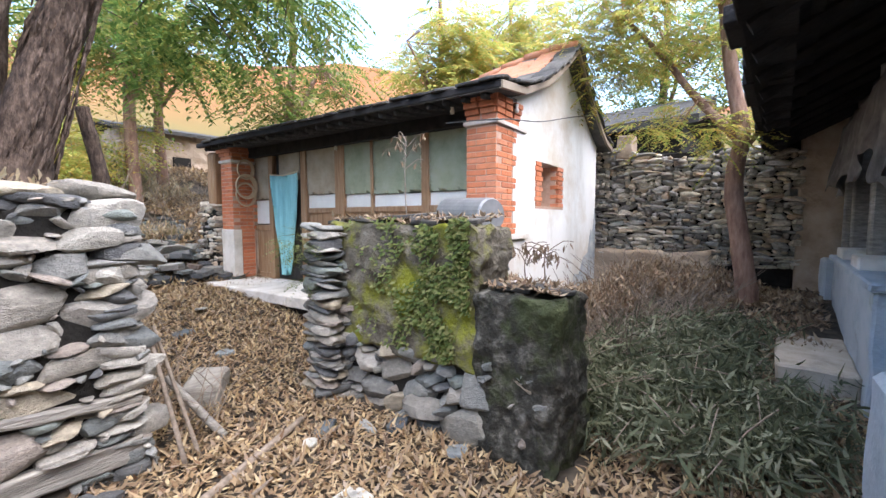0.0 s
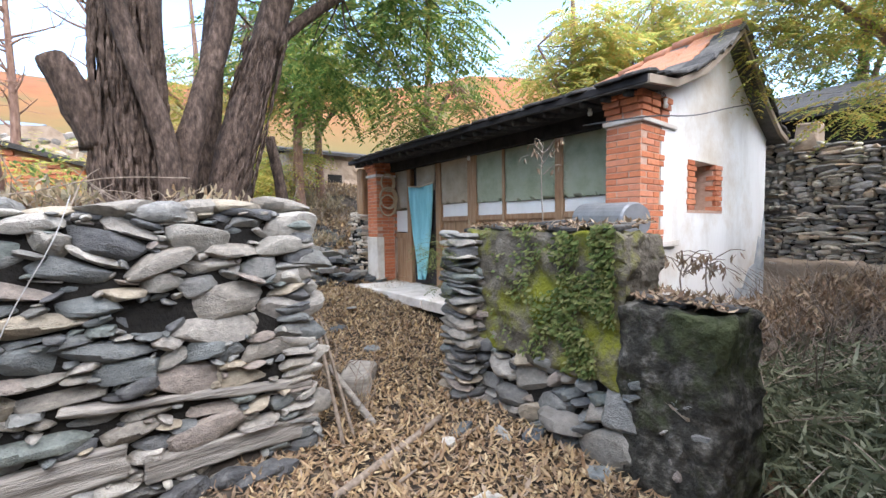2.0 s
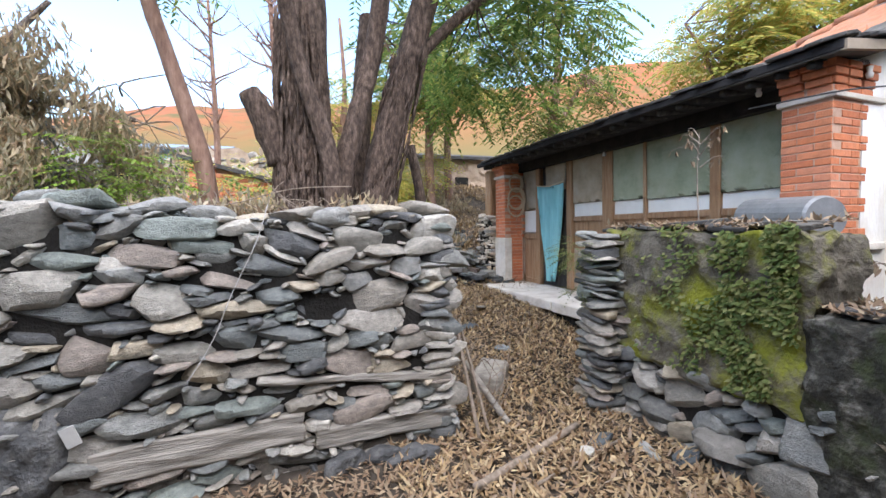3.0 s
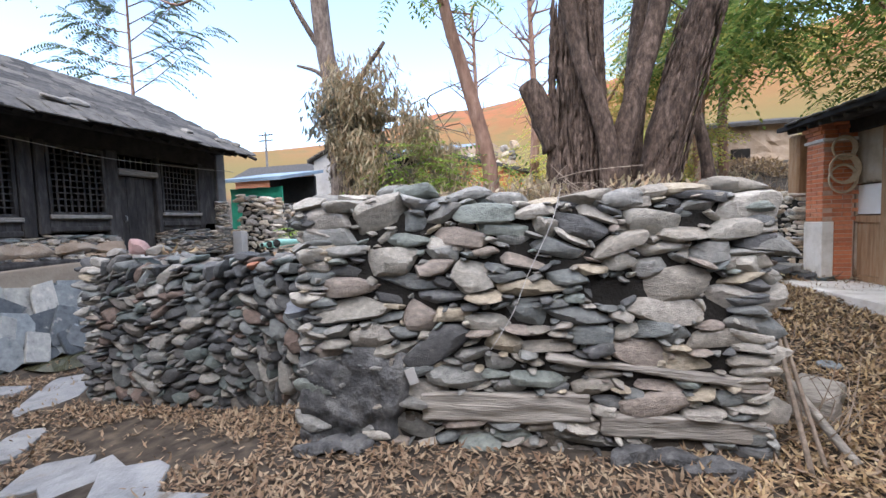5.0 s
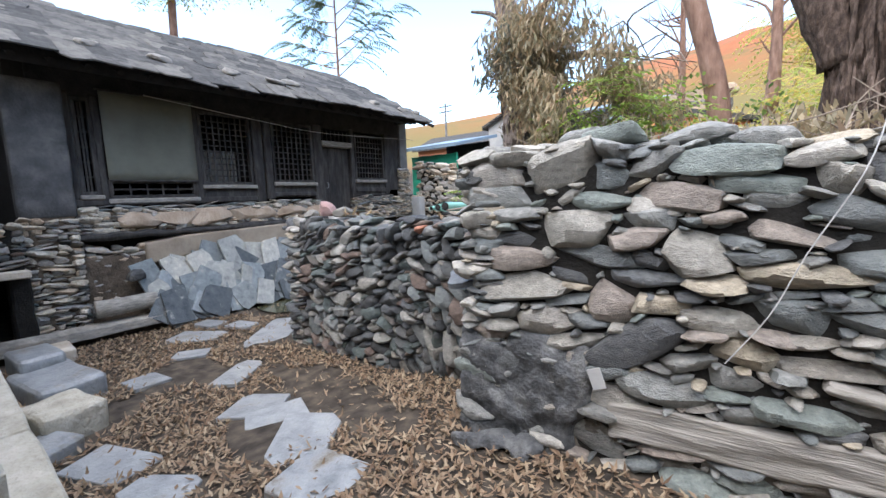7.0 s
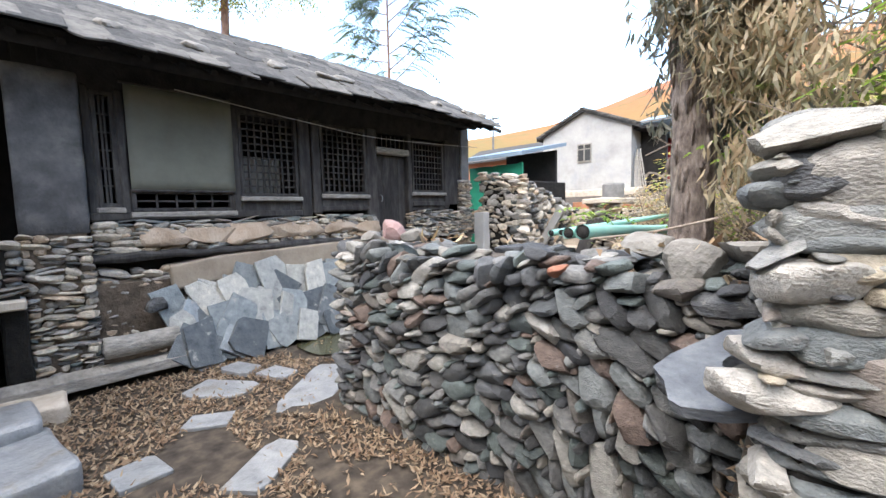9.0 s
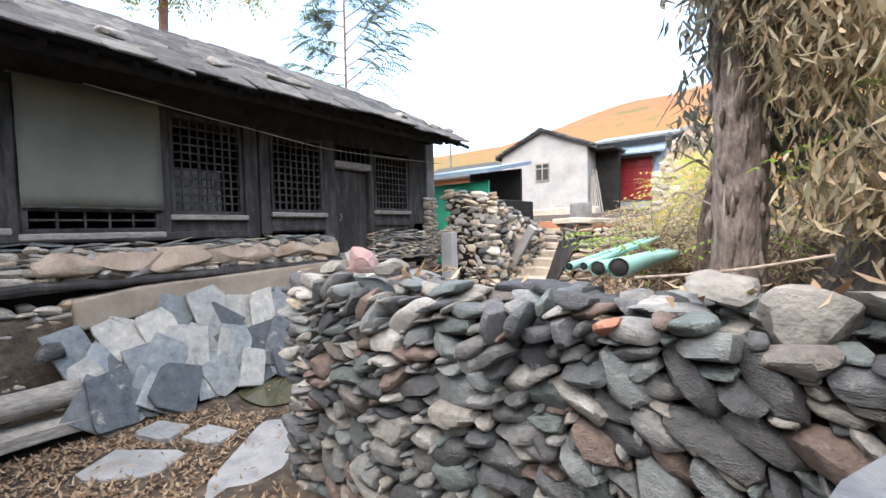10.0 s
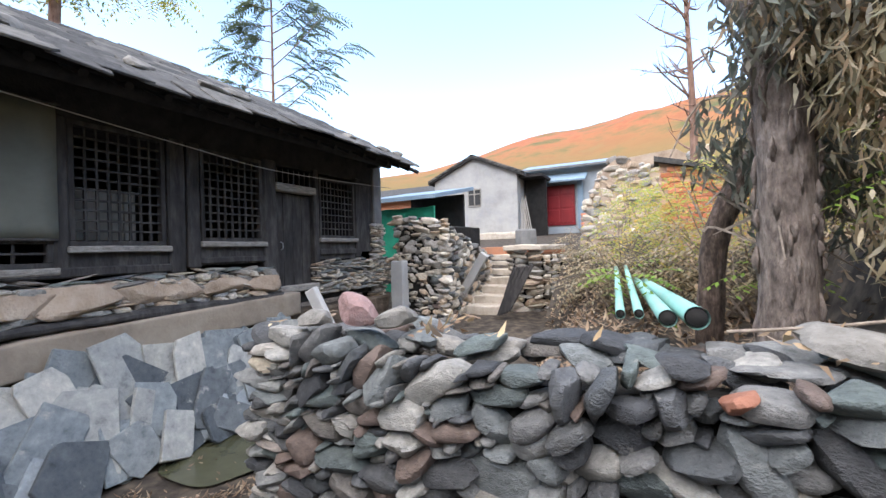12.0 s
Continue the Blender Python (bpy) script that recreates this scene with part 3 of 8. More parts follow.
# the tall wall between the yard and the tree bank; it faces the yard
rng = random.Random(11)
A0, A1 = (-2.2, 2.66), (0.8, 2.98)
wall_a = root("stone_wall", (-0.7, 3.0, 0), "tall dry-stone wall of flat grey and tan stones, with weathered beams built in", "stone wall", kind="structure")
A_LEN = math.hypot(A1[0] - A0[0], A1[1] - A0[1])
A_DIR = ((A1[0] - A0[0]) / A_LEN, (A1[1] - A0[1]) / A_LEN)
a_top = lambda s: 1.70 + 0.03 * math.sin(s * 2.1 + 0.6) - 0.03 * s / 3
a_base = lambda s: -0.22
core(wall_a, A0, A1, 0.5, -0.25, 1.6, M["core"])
# the stones that one knows again, by place along the wall, height, width, thickness and tilt
A_KNOWN = [(1.21, 1.16, 0.27, 0.23, 0), (2.06, 1.06, 0.30, 0.19, -12), (1.51, 1.27, 0.34, 0.14, -14), (1.57, 1.08, 0.46, 0.11, -2), (0.85, 0.89, 0.25, 0.21, 0), (0.98, 0.70, 0.44, 0.2, 28),
           (1.31, 0.87, 0.27, 0.13, 0), (1.93, 0.90, 0.41, 0.11, -8), (2.52, 1.41, 0.29, 0.10, 2), (2.68, 1.30, 0.2, 0.12, 5), (2.35, 1.22, 0.27, 0.13, 5), (2.14, 1.35, 0.32, 0.12, 18),
           (0.24, 1.46, 0.46, 0.15, 0), (0.27, 1.21, 0.5, 0.13, -4), (0.27, 0.92, 0.6, 0.2, 6), (2.76, 0.75, 0.46, 0.15, 3), (2.34, 0.46, 0.36, 0.11, -5), (1.94, 0.06, 0.58, 0.11, -6)]
BEAMS = [(0.84, 1.96, 0.17, 0.36, 0.03), (2.02, 2.98, 0.12, 0.27, -0.02), (1.68, 3.0, 0.60, 0.66, -0.12)]
a_lean = lambda s, z: rng.gauss(0, 7) + (26 * noise.noise(Vector((s * 1.7, z * 2.2, 4))) if 0.7 < s < 2.5 else 0)
a_fixed = [(q[0], q[1] + 0.22, *q[2:]) for q in A_KNOWN]
a_bar = [(s0, s1, z0 + 0.22, z1 + 0.22, k) for s0, s1, z0, z1, k in BEAMS]
stones = fill(A_LEN, lambda s: a_top(s) + 0.2, rng, ((0.40, 300, 7), (0.32, 500, 22), (0.26, 700, 44), (0.20, 900, 60), (0.15, 1100, 90), (0.11, 1800, 160), (0.075, 2600, 240), (0.05, 2600, 300)), (0.24, 0.44), a_lean, a_fixed, a_bar)
lay(wall_a, stones, A0, A_DIR, a_base, FLAT, M["warmisland"], rng, 0.25, 0.035, swell=1.13)
for s0, s1, z0, z1, k in BEAMS:
    m = Matrix.Translation((A0[0] + A_DIR[0] * s0, A0[1] + A_DIR[1] * s0 + 0.012, z0)) @ Matrix.Rotation(math.atan2(A_DIR[1], A_DIR[0]), 4, "Z") @ Matrix.Rotation(-math.atan(k), 4, "Y")
    bm = box(0, s1 - s0, -0.03, 0.2, 0, z1 - z0, m, 0.012, 0.0, s0, 16)
    for v in bm.verts:
        v.co += 0.018 * noise.noise_vector(Vector((v.co.x * 3, v.co.y * 9, v.co.z * 14)) + Vector((s0, 0, 0))) + 0.008 * noise.noise_vector(v.co * 24)
    part("beam", bm, M["wood_grey"], wall_a, "weathered grey beam built into the wall", True)
# earth washed into the joints of the lowest courses
bm = bmesh.new()
bmesh.ops.create_grid(bm, x_segments=70, y_segments=22, size=0.5)
for v in bm.verts:
    u, w = v.co.x + 0.5, v.co.y + 0.5
    s, z = 0.05 + u * (A_LEN - 0.1), -0.24 + w * 0.62
    back = 0.05 + 0.035 * noise.noise(Vector((s * 7, z * 9, 0))) + 0.09 * sm(0.2, 0.38, z + 0.12 * noise.noise(Vector((s * 3, 0, 7))))
    v.co = Vector((A0[0] + A_DIR[0] * s - A_DIR[1] * back, A0[1] + A_DIR[1] * s + A_DIR[0] * back, z))
part("joint_earth", bm, surf("grey_earth_joint", [(0.07, 0.062, 0.052), (0.14, 0.125, 0.105), (0.22, 0.2, 0.17)], 12, 0.95, 0.9, 50), wall_a, "grey earth washed into the lower joints", True)
for p0, d, o in (((A1[0], A1[1] - 0.02), (-0.1, 1), (1, 0.1)), ((A0[0], A0[1] + 0.02), (-0.1, 1), (-1, -0.1))):
    lay(wall_a, pack(0.52, lambda s: 1.68, (0.12, 0.34), (0.04, 0.12), rng), p0, d, lambda s: -0.1, FLAT, M["warmisland"], rng, 0.24, 0.02, 60, outward=o)
for i in range(17):
    s = 0.1 + i * (A_LEN - 0.1) / 17 + rng.uniform(-0.04, 0.04)
    me = FLAT[rng.randrange(len(FLAT))]
    ob = new("capstone", me)
    ob.parent, ob.matrix_parent_inverse = wall_a, world_of(wall_a).inverted()
    ob.matrix_basis = Matrix.LocRotScale((A0[0] + A_DIR[0] * s, A0[1] + A_DIR[1] * s + rng.uniform(0.14, 0.32), a_top(s) + rng.uniform(-0.03, 0.03)),
                                         Euler((radians(rng.uniform(-8, 8)), radians(rng.uniform(-9, 9)), rng.uniform(-0.5, 0.5))), (rng.uniform(0.24, 0.40), rng.uniform(0.22, 0.36), rng.uniform(0.08, 0.13)))
bm = bmesh.new()
bmesh.ops.create_grid(bm, x_segments=44, y_segments=40, size=0.5)
for v in bm.verts:
    u, w = v.co.x + 0.5, v.co.y + 0.5
    edge = min(1, min((1 - w) * 4, (1 - u) * 3) + 0.5 * noise.noise(Vector((u * 4, w * 4, 2))))
    s = u * 0.86 - 0.04
    out_ = 0.028 + 0.055 * noise.noise(Vector((u * 4, w * 5, 0))) + 0.03 * noise.noise(Vector((u * 11, w * 13, 3))) + 0.012 * noise.noise(Vector((u * 29, w * 31, 3))) - 0.12 * sm(0.55, 0.15, edge)
    v.co = Vector((A0[0] + A_DIR[0] * s + A_DIR[1] * out_, A0[1] + A_DIR[1] * s - A_DIR[0] * out_, -0.26 + w * 1.0))
part("mortar_patch", bm, M["mortar"], wall_a, "dark smear of old mortar over the lower stones", True)

m = Matrix.Translation((A0[0] + A_DIR[0] * 0.79 + A_DIR[1] * 0.05, A0[1] + A_DIR[1] * 0.79 - A_DIR[0] * 0.05, 0.5)) @ Matrix.Rotation(math.atan2(A_DIR[1], A_DIR[0]), 4, "Z") @ Matrix.Rotation(radians(-20), 4, "Y")
solo("paper_tag", box(-0.035, 0.035, -0.004, 0.004, -0.055, 0.055, m, 0.002, 0.003, 1, 4), M["palewall"], "small whitish paper tag stuck in the stone wall", "tag")

# the lower wall of leaning cobbles
rng = random.Random(23)
C0, C1 = (-5.5, 3.42), (-2.2, 3.34)
wall_c = root("cobble_wall", (-3.8, 3.6, -0.2), "low dry-stone wall of dark cobbles laid leaning in rows", "stone wall", kind="structure")
c_top = lambda s: 1.60 + 0.03 * math.sin(s * 3 + 1)
c_base = lambda s: -0.36
C_DIR = (1.0, -0.024)
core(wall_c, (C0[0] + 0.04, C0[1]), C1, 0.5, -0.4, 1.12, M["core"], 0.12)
C_KNOWN = [(2.31, 1.19, 0.14, 0.075, 20), (1.79, 1.13, 0.2, 0.11, 80), (2.36, 1.0, 0.26, 0.11, -50), (1.98, 1.0, 0.2, 0.14, 10), (2.15, 1.13, 0.15, 0.1, -60), (2.2, 1.27, 0.17, 0.06, -5),
           (2.2, 0.86, 0.24, 0.09, -25), (1.94, 1.17, 0.17, 0.085, 65), (0.70, 0.80, 0.2, 0.10, -15), (2.6, 1.02, 0.26, 0.12, -50), (2.84, 1.06, 0.26, 0.12, -48), (1.5, 0.95, 0.22, 0.1, -35)]
c_lean = lambda s, z: rng.gauss(0, 9) + (0 if s < 0.32 else 48 * sm(-0.25, 0.3, noise.noise(Vector((s * 1.1, z * 1.5, 9))) + 0.35 * (z - 1.1)) - 42 * sm(1.9, 2.5, s) - 34 * sm(1.0, 0.4, z))
c_fixed = [(q[0], q[1] + 0.36, *q[2:]) for q in C_KNOWN]
stones = fill(3.24, lambda s: c_top(s) - 0.03, rng, ((0.25, 300, 16), (0.21, 800, 70), (0.175, 1200, 130), (0.14, 1300, 150), (0.105, 1500, 170), (0.075, 1700, 190), (0.05, 1500, 170)), (0.28, 0.48), c_lean, c_fixed)
lay(wall_c, stones[1:], C0, C_DIR, c_base, ROUND, M["coolisland"], rng, 0.2, 0.045, 300, "cobble", 1.07)
lay(wall_c, pack(0.56, lambda s: c_top(0) - 0.12, (0.15, 0.4), (0.035, 0.09), rng), (C0[0] + 0.02, C0[1]), (0.03, 1), c_base, FLAT, M["coolisland"], rng, 0.24, 0.02, 60, outward=(-1, 0))
lay(wall_c, [(rng.uniform(0.1, 3.2), c_top(0) - 0.06 + rng.uniform(-0.06, 0.04), rng.uniform(0.13, 0.28), rng.uniform(0.05, 0.09), rng.uniform(-16, 16)) for i in range(74)],
    (C0[0], C0[1] + 0.3), C_DIR, c_base, ROUND, M["coolisland"], rng, 0.22, 0.16, 80, "capstone")
PALE = surf("pale_boulder", [(0.116, 0.109, 0.0952), (0.184, 0.174, 0.153), (0.245, 0.231, 0.204)], 9, 0.85, 0.6, 40)
PINK = surf("pink_boulder", [(0.165, 0.111, 0.102), (0.256, 0.162, 0.149), (0.313, 0.23, 0.212)], 8, 0.85, 0.6, 40)
REDST = surf("red_brick_cobble", [(0.22, 0.10, 0.065), (0.31, 0.14, 0.09)], 12, 0.85, 0.5, 40)


def boulder(name, at, size, turn, material, label, seed, power=2.4):
    me = stone_mesh(name, seed, power + 1.0, 0.3, 4, False)
    me.materials.append(material)
    ob = tagged(new(name, me), label, "stone")
    ob.matrix_basis = Matrix.LocRotScale(at, Euler([radians(a) for a in turn]), size)
    return ob


boulder("boulder", (-4.8, 3.58, 1.36), (0.26, 0.18, 0.15), (8, 24, 20), PINK, "pink angular boulder on top of the cobble wall", 8, 4.5)
boulder("boulder", (-5.08, 3.56, 1.32), (0.19, 0.15, 0.09), (0, 0, 0), PALE, "pale flat stone resting on the cobble wall", 9)
boulder("boulder", (-4.6, 3.66, 1.34), (0.2, 0.16, 0.12), (0, -6, 30), PALE, "pale rounded stone resting on the cobble wall", 12)
boulder("boulder", (-2.57, 3.56, 1.25), (0.26, 0.2, 0.27), (0, 14, 0), PALE, "large pale boulder lying on the cobble wall", 33, 1.3)
boulder("boulder", (-2.82, 3.68, 1.33), (0.24, 0.18, 0.12), (0, 6, -10), PALE, "long pale boulder lying on the cobble wall", 19, 3)
boulder("boulder", (-2.33, 3.56, 1.31), (0.32, 0.22, 0.11), (0, 8, -6), PALE, "long grey stone at the end of the cobble wall", 21, 3)
boulder("brick_stone", (-3.17, 3.36, 1.19), (0.11, 0.14, 0.06), (0, -18, 0), REDST, "orange-red stone set among grey cobbles", 17, 3)


def slab_mesh(rng, w, h, t, n=9):
    """A broken slab outline, w by h, standing in x and z."""
    pts = []
    for i in range(n):
        a = 2 * math.pi * i / n + rng.uniform(-0.18, 0.18)
        ca, sa = math.cos(a), math.sin(a)
        k = 1 / max(abs(ca), abs(sa)) ** 0.8
        pts.append((w / 2 * ca * k * rng.uniform(0.82, 1.06), h / 2 * sa * k * rng.uniform(0.82, 1.06)))
    bm = prism(pts, "y", -t / 2, t / 2)
    bmesh.ops.bevel(bm, geom=[e for e in bm.edges], offset=min(0.006, t * 0.2), segments=1, affect="EDGES", clamp_overlap=True)
    return bm


def broken_slab(rng, w, h, t):
    """A slab with straight broken edges and knocked-off corners."""
    pts = []
    for sx, sz in ((-1, -1), (1, -1), (1, 1), (-1, 1)):
        jx, jz = rng.uniform(0.8, 1.05), rng.uniform(0.8, 1.05)
        x, z = sx * w / 2 * jx, sz * h / 2 * jz
        if rng.random() < 0.55:
            c = rng.uniform(0.12, 0.42)
            a, b = (x - sx * c * w * 0.5, z), (x, z - sz * c * h * 0.5)
            pts += [a, b] if sx * sz < 0 else [b, a]
        else:
            pts.append((x, z))
    bm = prism(pts, "y", -t / 2, t / 2)
    bmesh.ops.bevel(bm, geom=[e for e in bm.edges], offset=min(0.006, t * 0.2), segments=1, affect="EDGES", clamp_overlap=True)
    return bm


# a slate with a hole through it, stuck out between the two walls
bm = bmesh.new()
rng = random.Random(5)
outer = [bm.verts.new((0.3 * math.cos(i * math.pi / 8) * rng.uniform(0.85, 1.15), 0.25 * math.sin(i * math.pi / 8) * rng.uniform(0.8, 1.1), 0)) for i in range(16)]
inner = [bm.verts.new((0.02 + 0.085 * math.cos(i * math.pi / 8), 0.03 + 0.06 * math.sin(i * math.pi / 8), 0)) for i in range(16)]
for i in range(16):
    bm.faces.new((outer[i], outer[(i + 1) % 16], inner[(i + 1) % 16], inner[i]))
ext = bmesh.ops.extrude_face_region(bm, geom=bm.faces[:])
bmesh.ops.translate(bm, vec=(0, 0, 0.045), verts=[v for v in ext["geom"] if isinstance(v, bmesh.types.BMVert)])
bmesh.ops.recalc_face_normals(bm, faces=bm.faces[:])
bmesh.ops.transform(bm, matrix=pose(-2.28, 3.02, 0.94, 14, -18, 20), verts=bm.verts[:])
solo("holed_slate", bm, surf("holed_blue_slate", [(0.075, 0.083, 0.094), (0.115, 0.126, 0.138), (0.18, 0.192, 0.2)], 7, 0.7, 0.6, 30, stretch=(1, 1, 3), spec=0.3), "blue-grey slate with a round hole, jutting from the wall", "slate")

# the mossy wall beside the gate gap, with a lower cement stub
rng = random.Random(31)
wall_m = root("mossy_wall", (2.45, 2.2, 0), "mossy plastered rubble wall with bare stones below and ivy", "stone wall", kind="structure")
bm = box(2.27, 2.68, 1.56, 3.12, 0.5, 1.5, None, 0.02, 0.04, 9, 34)
for v in bm.verts:
    v.co += 0.03 * noise.noise_vector(v.co * 9) + 0.02 * noise.noise_vector(v.co * 22) + Vector((-0.05, 0, 0)) * max(0, noise.noise(v.co * 5 + Vector((3, 1, 2))))
part("plaster", bm, M["moss_plaster"], wall_m, "grey plaster overgrown with bright moss", True)
core(wall_m, (2.3, 1.5), (2.3, 3.1), -0.42, -0.1, 0.7, M["core"], -0.02)
m_len = 1.75
lay(wall_m, fill(m_len, lambda s: 0.68 + 0.06 * math.sin(s * 5), rng, ((0.36, 200, 4), (0.28, 300, 9), (0.2, 500, 24), (0.14, 700, 40), (0.1, 900, 60), (0.065, 900, 70)), (0.35, 0.62), lambda s, z: rng.gauss(4, 12)),
    (2.25, 3.2), (0, -1), lambda s: -0.06, FLAT, M["warmisland"], rng, 0.26, 0.03, 120, swell=1.06, outward=(-1, 0))
lay(wall_m, pack(0.5, lambda s: 1.52, (0.16, 0.44), (0.035, 0.09), rng), (2.05, 3.18), (1, 0), lambda s: -0.05, FLAT, M["warmisland"], rng, 0.3, 0.03, 120, outward=(0, 1))
lay(wall_m, pack(0.2, lambda s: 1.5, (0.12, 0.2), (0.04, 0.1), rng), (2.06, 3.05), (1, 0), lambda s: -0.05, FLAT, M["warmisland"], rng, 0.26, 0.02, 60, outward=(0, -1))
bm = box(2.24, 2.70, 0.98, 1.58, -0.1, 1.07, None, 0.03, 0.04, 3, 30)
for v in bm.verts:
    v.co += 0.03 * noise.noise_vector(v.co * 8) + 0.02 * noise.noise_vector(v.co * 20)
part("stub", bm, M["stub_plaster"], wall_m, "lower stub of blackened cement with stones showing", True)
lay(wall_m, [(rng.uniform(0.05, 0.55), rng.uniform(0.05, 0.75), rng.uniform(0.06, 0.16), rng.uniform(0.03, 0.08), rng.uniform(-40, 40)) for i in range(9)], (2.25, 1.58), (0, -1), lambda s: 0, FLAT, M["warmisland"], rng, 0.1, 0.01, 20, outward=(-1, 0))
me = stone_mesh("white_stone", 5, 3.5, 0.22, 4, True)
me.materials.append(PALE)
ob = new("white_stone", me)
ob.parent, ob.matrix_parent_inverse, ob.matrix_basis = wall_m, world_of(wall_m).inverted(), Matrix.LocRotScale((2.27, 2.02, 0.15), Euler((0.2, 0.1, 1.5)), (0.36, 0.22, 0.2))
for x, y, z, w, d, tw in ((2.46, 1.42, 1.09, 0.34, 0.22, 5), (2.46, 1.14, 1.1, 0.36, 0.26, -8), (2.44, 3.06, 1.535, 0.5, 0.22, 12), (2.4, 2.75, 1.53, 0.34, 0.3, -20), (2.46, 2.45, 1.54, 0.4, 0.3, 30),
                          (2.44, 2.1, 1.53, 0.36, 0.34, 50), (2.5, 1.82, 1.54, 0.42, 0.28, 70), (2.36, 1.7, 1.53, 0.2, 0.2, 10), (2.55, 2.3, 1.57, 0.3, 0.2, 15)):
    bm = slab_mesh(rng, d, w, 0.03)
    bmesh.ops.transform(bm, matrix=pose(x, y, z, 90 + rng.uniform(-7, 7), rng.uniform(-7, 7), 0) @ pose(0, 0, 0, 0, tw, 0), verts=bm.verts[:])
    part("slate_cap", bm, M["slate"], wall_m)

# the far wall behind the yard and house
rng = random.Random(47)
back_wall = root("back_wall", (8.1, 1.3, 0.4), "tan dry-stone boundary wall with a plastered foot", "stone wall", kind="structure")
core(back_wall, (8.03, 3.0), (8.03, -3.5), 0.45, 0.3, 2.66, M["core"], 0.06)
lay(back_wall, pack(3.2, lambda s: 1.95 + 0.06 * math.sin(3 * s) - 0.08 * s, (0.08, 0.34), (0.035, 0.1), rng), (7.97, 2.98), (0, -1), lambda s: 0.78, FARSTONE, M["tanisland"], rng, 0.22, 0.05, 300, swell=1.1, outward=(-1, 0))
part("foot", box(7.9, 8.3, 0.9, 3.1, 0.1, 0.98, None, 0.03, 0.1, 2, 14), M["mud"], back_wall, "crumbling plaster foot", True)
part("pier", box(8.0, 8.35, 2.15, 2.42, 2.6, 3.05, None, 0.02, 0.03, 4, 5), M["mud"], back_wall, "short rubble pier on top")


# ---- the old smoke-dark house on its stone platform ----
rng = random.Random(61)
DX = -8.5
dark_house = root("old_timber_house", (-9.5, 4.0, 0), "old smoke-blackened timber house with lattice windows and slate roof", "house", kind="structure")


def bar(x0, x1, y0, y1, z0, z1, parent, material, name="post", label="", bevel=0.006, rough=0.0, cuts=0):
    return part(name, box(x0, x1, y0, y1, z0, z1, None, bevel, rough, y0, cuts), material, parent, label)


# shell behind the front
# inner walls and floor have the unlit room painted into their colour
part("back_wall", box(-12.0, -11.8, -2.4, 8.85, -0.3, 3.7), M["black"], dark_house, "near-black inner wall with the room's shade in its colour")
part("end_wall", box(-11.8, DX - 0.05, 8.62, 8.8, 1.0, 3.75), M["dark_board"], dark_house)
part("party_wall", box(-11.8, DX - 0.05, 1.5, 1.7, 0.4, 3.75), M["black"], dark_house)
part("floor", box(-11.8, DX - 0.02, -2.4, 8.62, 0.9, 1.12), M["black"], dark_house, "near-black floor with the room's shade in its colour")
part("gable_end", prism([(-13.9, 3.36), (-8.0, 3.36), (-11.0, 4.95)], "y", 8.5, 8.6), M["dark_board"], dark_house, "near-black boards closing the gable")
part("header_board", box(DX - 0.1, DX + 0.02, 1.7, 8.62, 3.05, 3.62, None, 0.01, 0.01, 2, 3), M["dark_board"], dark_house, "near-black boards under the eave")
# posts and beams of the front
for y0, y1, z0 in ((2.0, 2.1, 1.6), (2.32, 2.42, 1.6), (3.62, 3.74, 1.6), (4.66, 4.86, 1.5), (4.89, 5.04, 1.55), (5.98, 6.22, 1.3), (6.99, 7.1, 1.2), (8.04, 8.2, 1.6)):
    bar(DX - 0.12, DX + 0.07, y0, y1, z0, 3.1, dark_house, M["wood_dark"], "post", "", 0.02, 0.012, 4)
bar(DX - 0.1, DX + 0.09, 2.0, 4.66, 1.52, 1.62, dark_house, M["wood_dark"], "sill_beam", "long worn sill beam", 0.015, 0.012, 8)
bar(DX - 0.1, DX + 0.07, 4.95, 6.0, 1.60, 1.68, dark_house, M["wood_dark"], "sill_beam", "", 0.012, 0.01, 5)
bar(DX - 0.1, DX + 0.07, 7.1, 8.2, 1.66, 1.76, dark_house, M["wood_dark"], "sill_beam", "", 0.012, 0.01, 5)
part("board_panel", box(DX - 0.06, DX, 8.2, 8.64, 1.7, 3.1, None, 0.004), M["wood_dark"], dark_house)


def lattice(y0, y1, z0, z1, nv, nh, skip=0.0):
    w = root("lattice_window", (DX, (y0 + y1) / 2, z0), "dark wooden lattice window without glass", "window", "lattice windows of the old house", "structure")
    f = 0.05
    for a, b, c, d in ((y0, y1, z0, z0 + f), (y0, y1, z1 - f, z1), (y0, y0 + f, z0 + f, z1 - f), (y1 - f, y1, z0 + f, z1 - f)):
        part("frame", box(DX - 0.05, DX + 0.05, a, b, c, d, None, 0.006), M["wood_dark"], w)
    for i in range(1, nv):
        y = y0 + f + (y1 - y0 - 2 * f) * i / nv + rng.uniform(-0.004, 0.004)
        part("upright_bar", box(DX - 0.012, DX + 0.014, y - 0.011, y + 0.011, z0 + f, z1 - f), M["wood_dark"], w)
    for i in range(1, nh):
        z = z0 + f + (z1 - z0 - 2 * f) * i / nh + rng.uniform(-0.004, 0.004)
        part("cross_bar", box(DX - 0.018, DX + 0.018, y0 + f, y1 - f, z - 0.010, z + 0.010), M["wood_dark"], w)
    part("ledge", box(DX - 0.05, DX + 0.11, y0 - 0.03, y1 + 0.03, z0 - 0.07, z0, None, 0.012, 0.008, y0, 4), M["wood_grey"], w, "worn grey ledge")
    return w


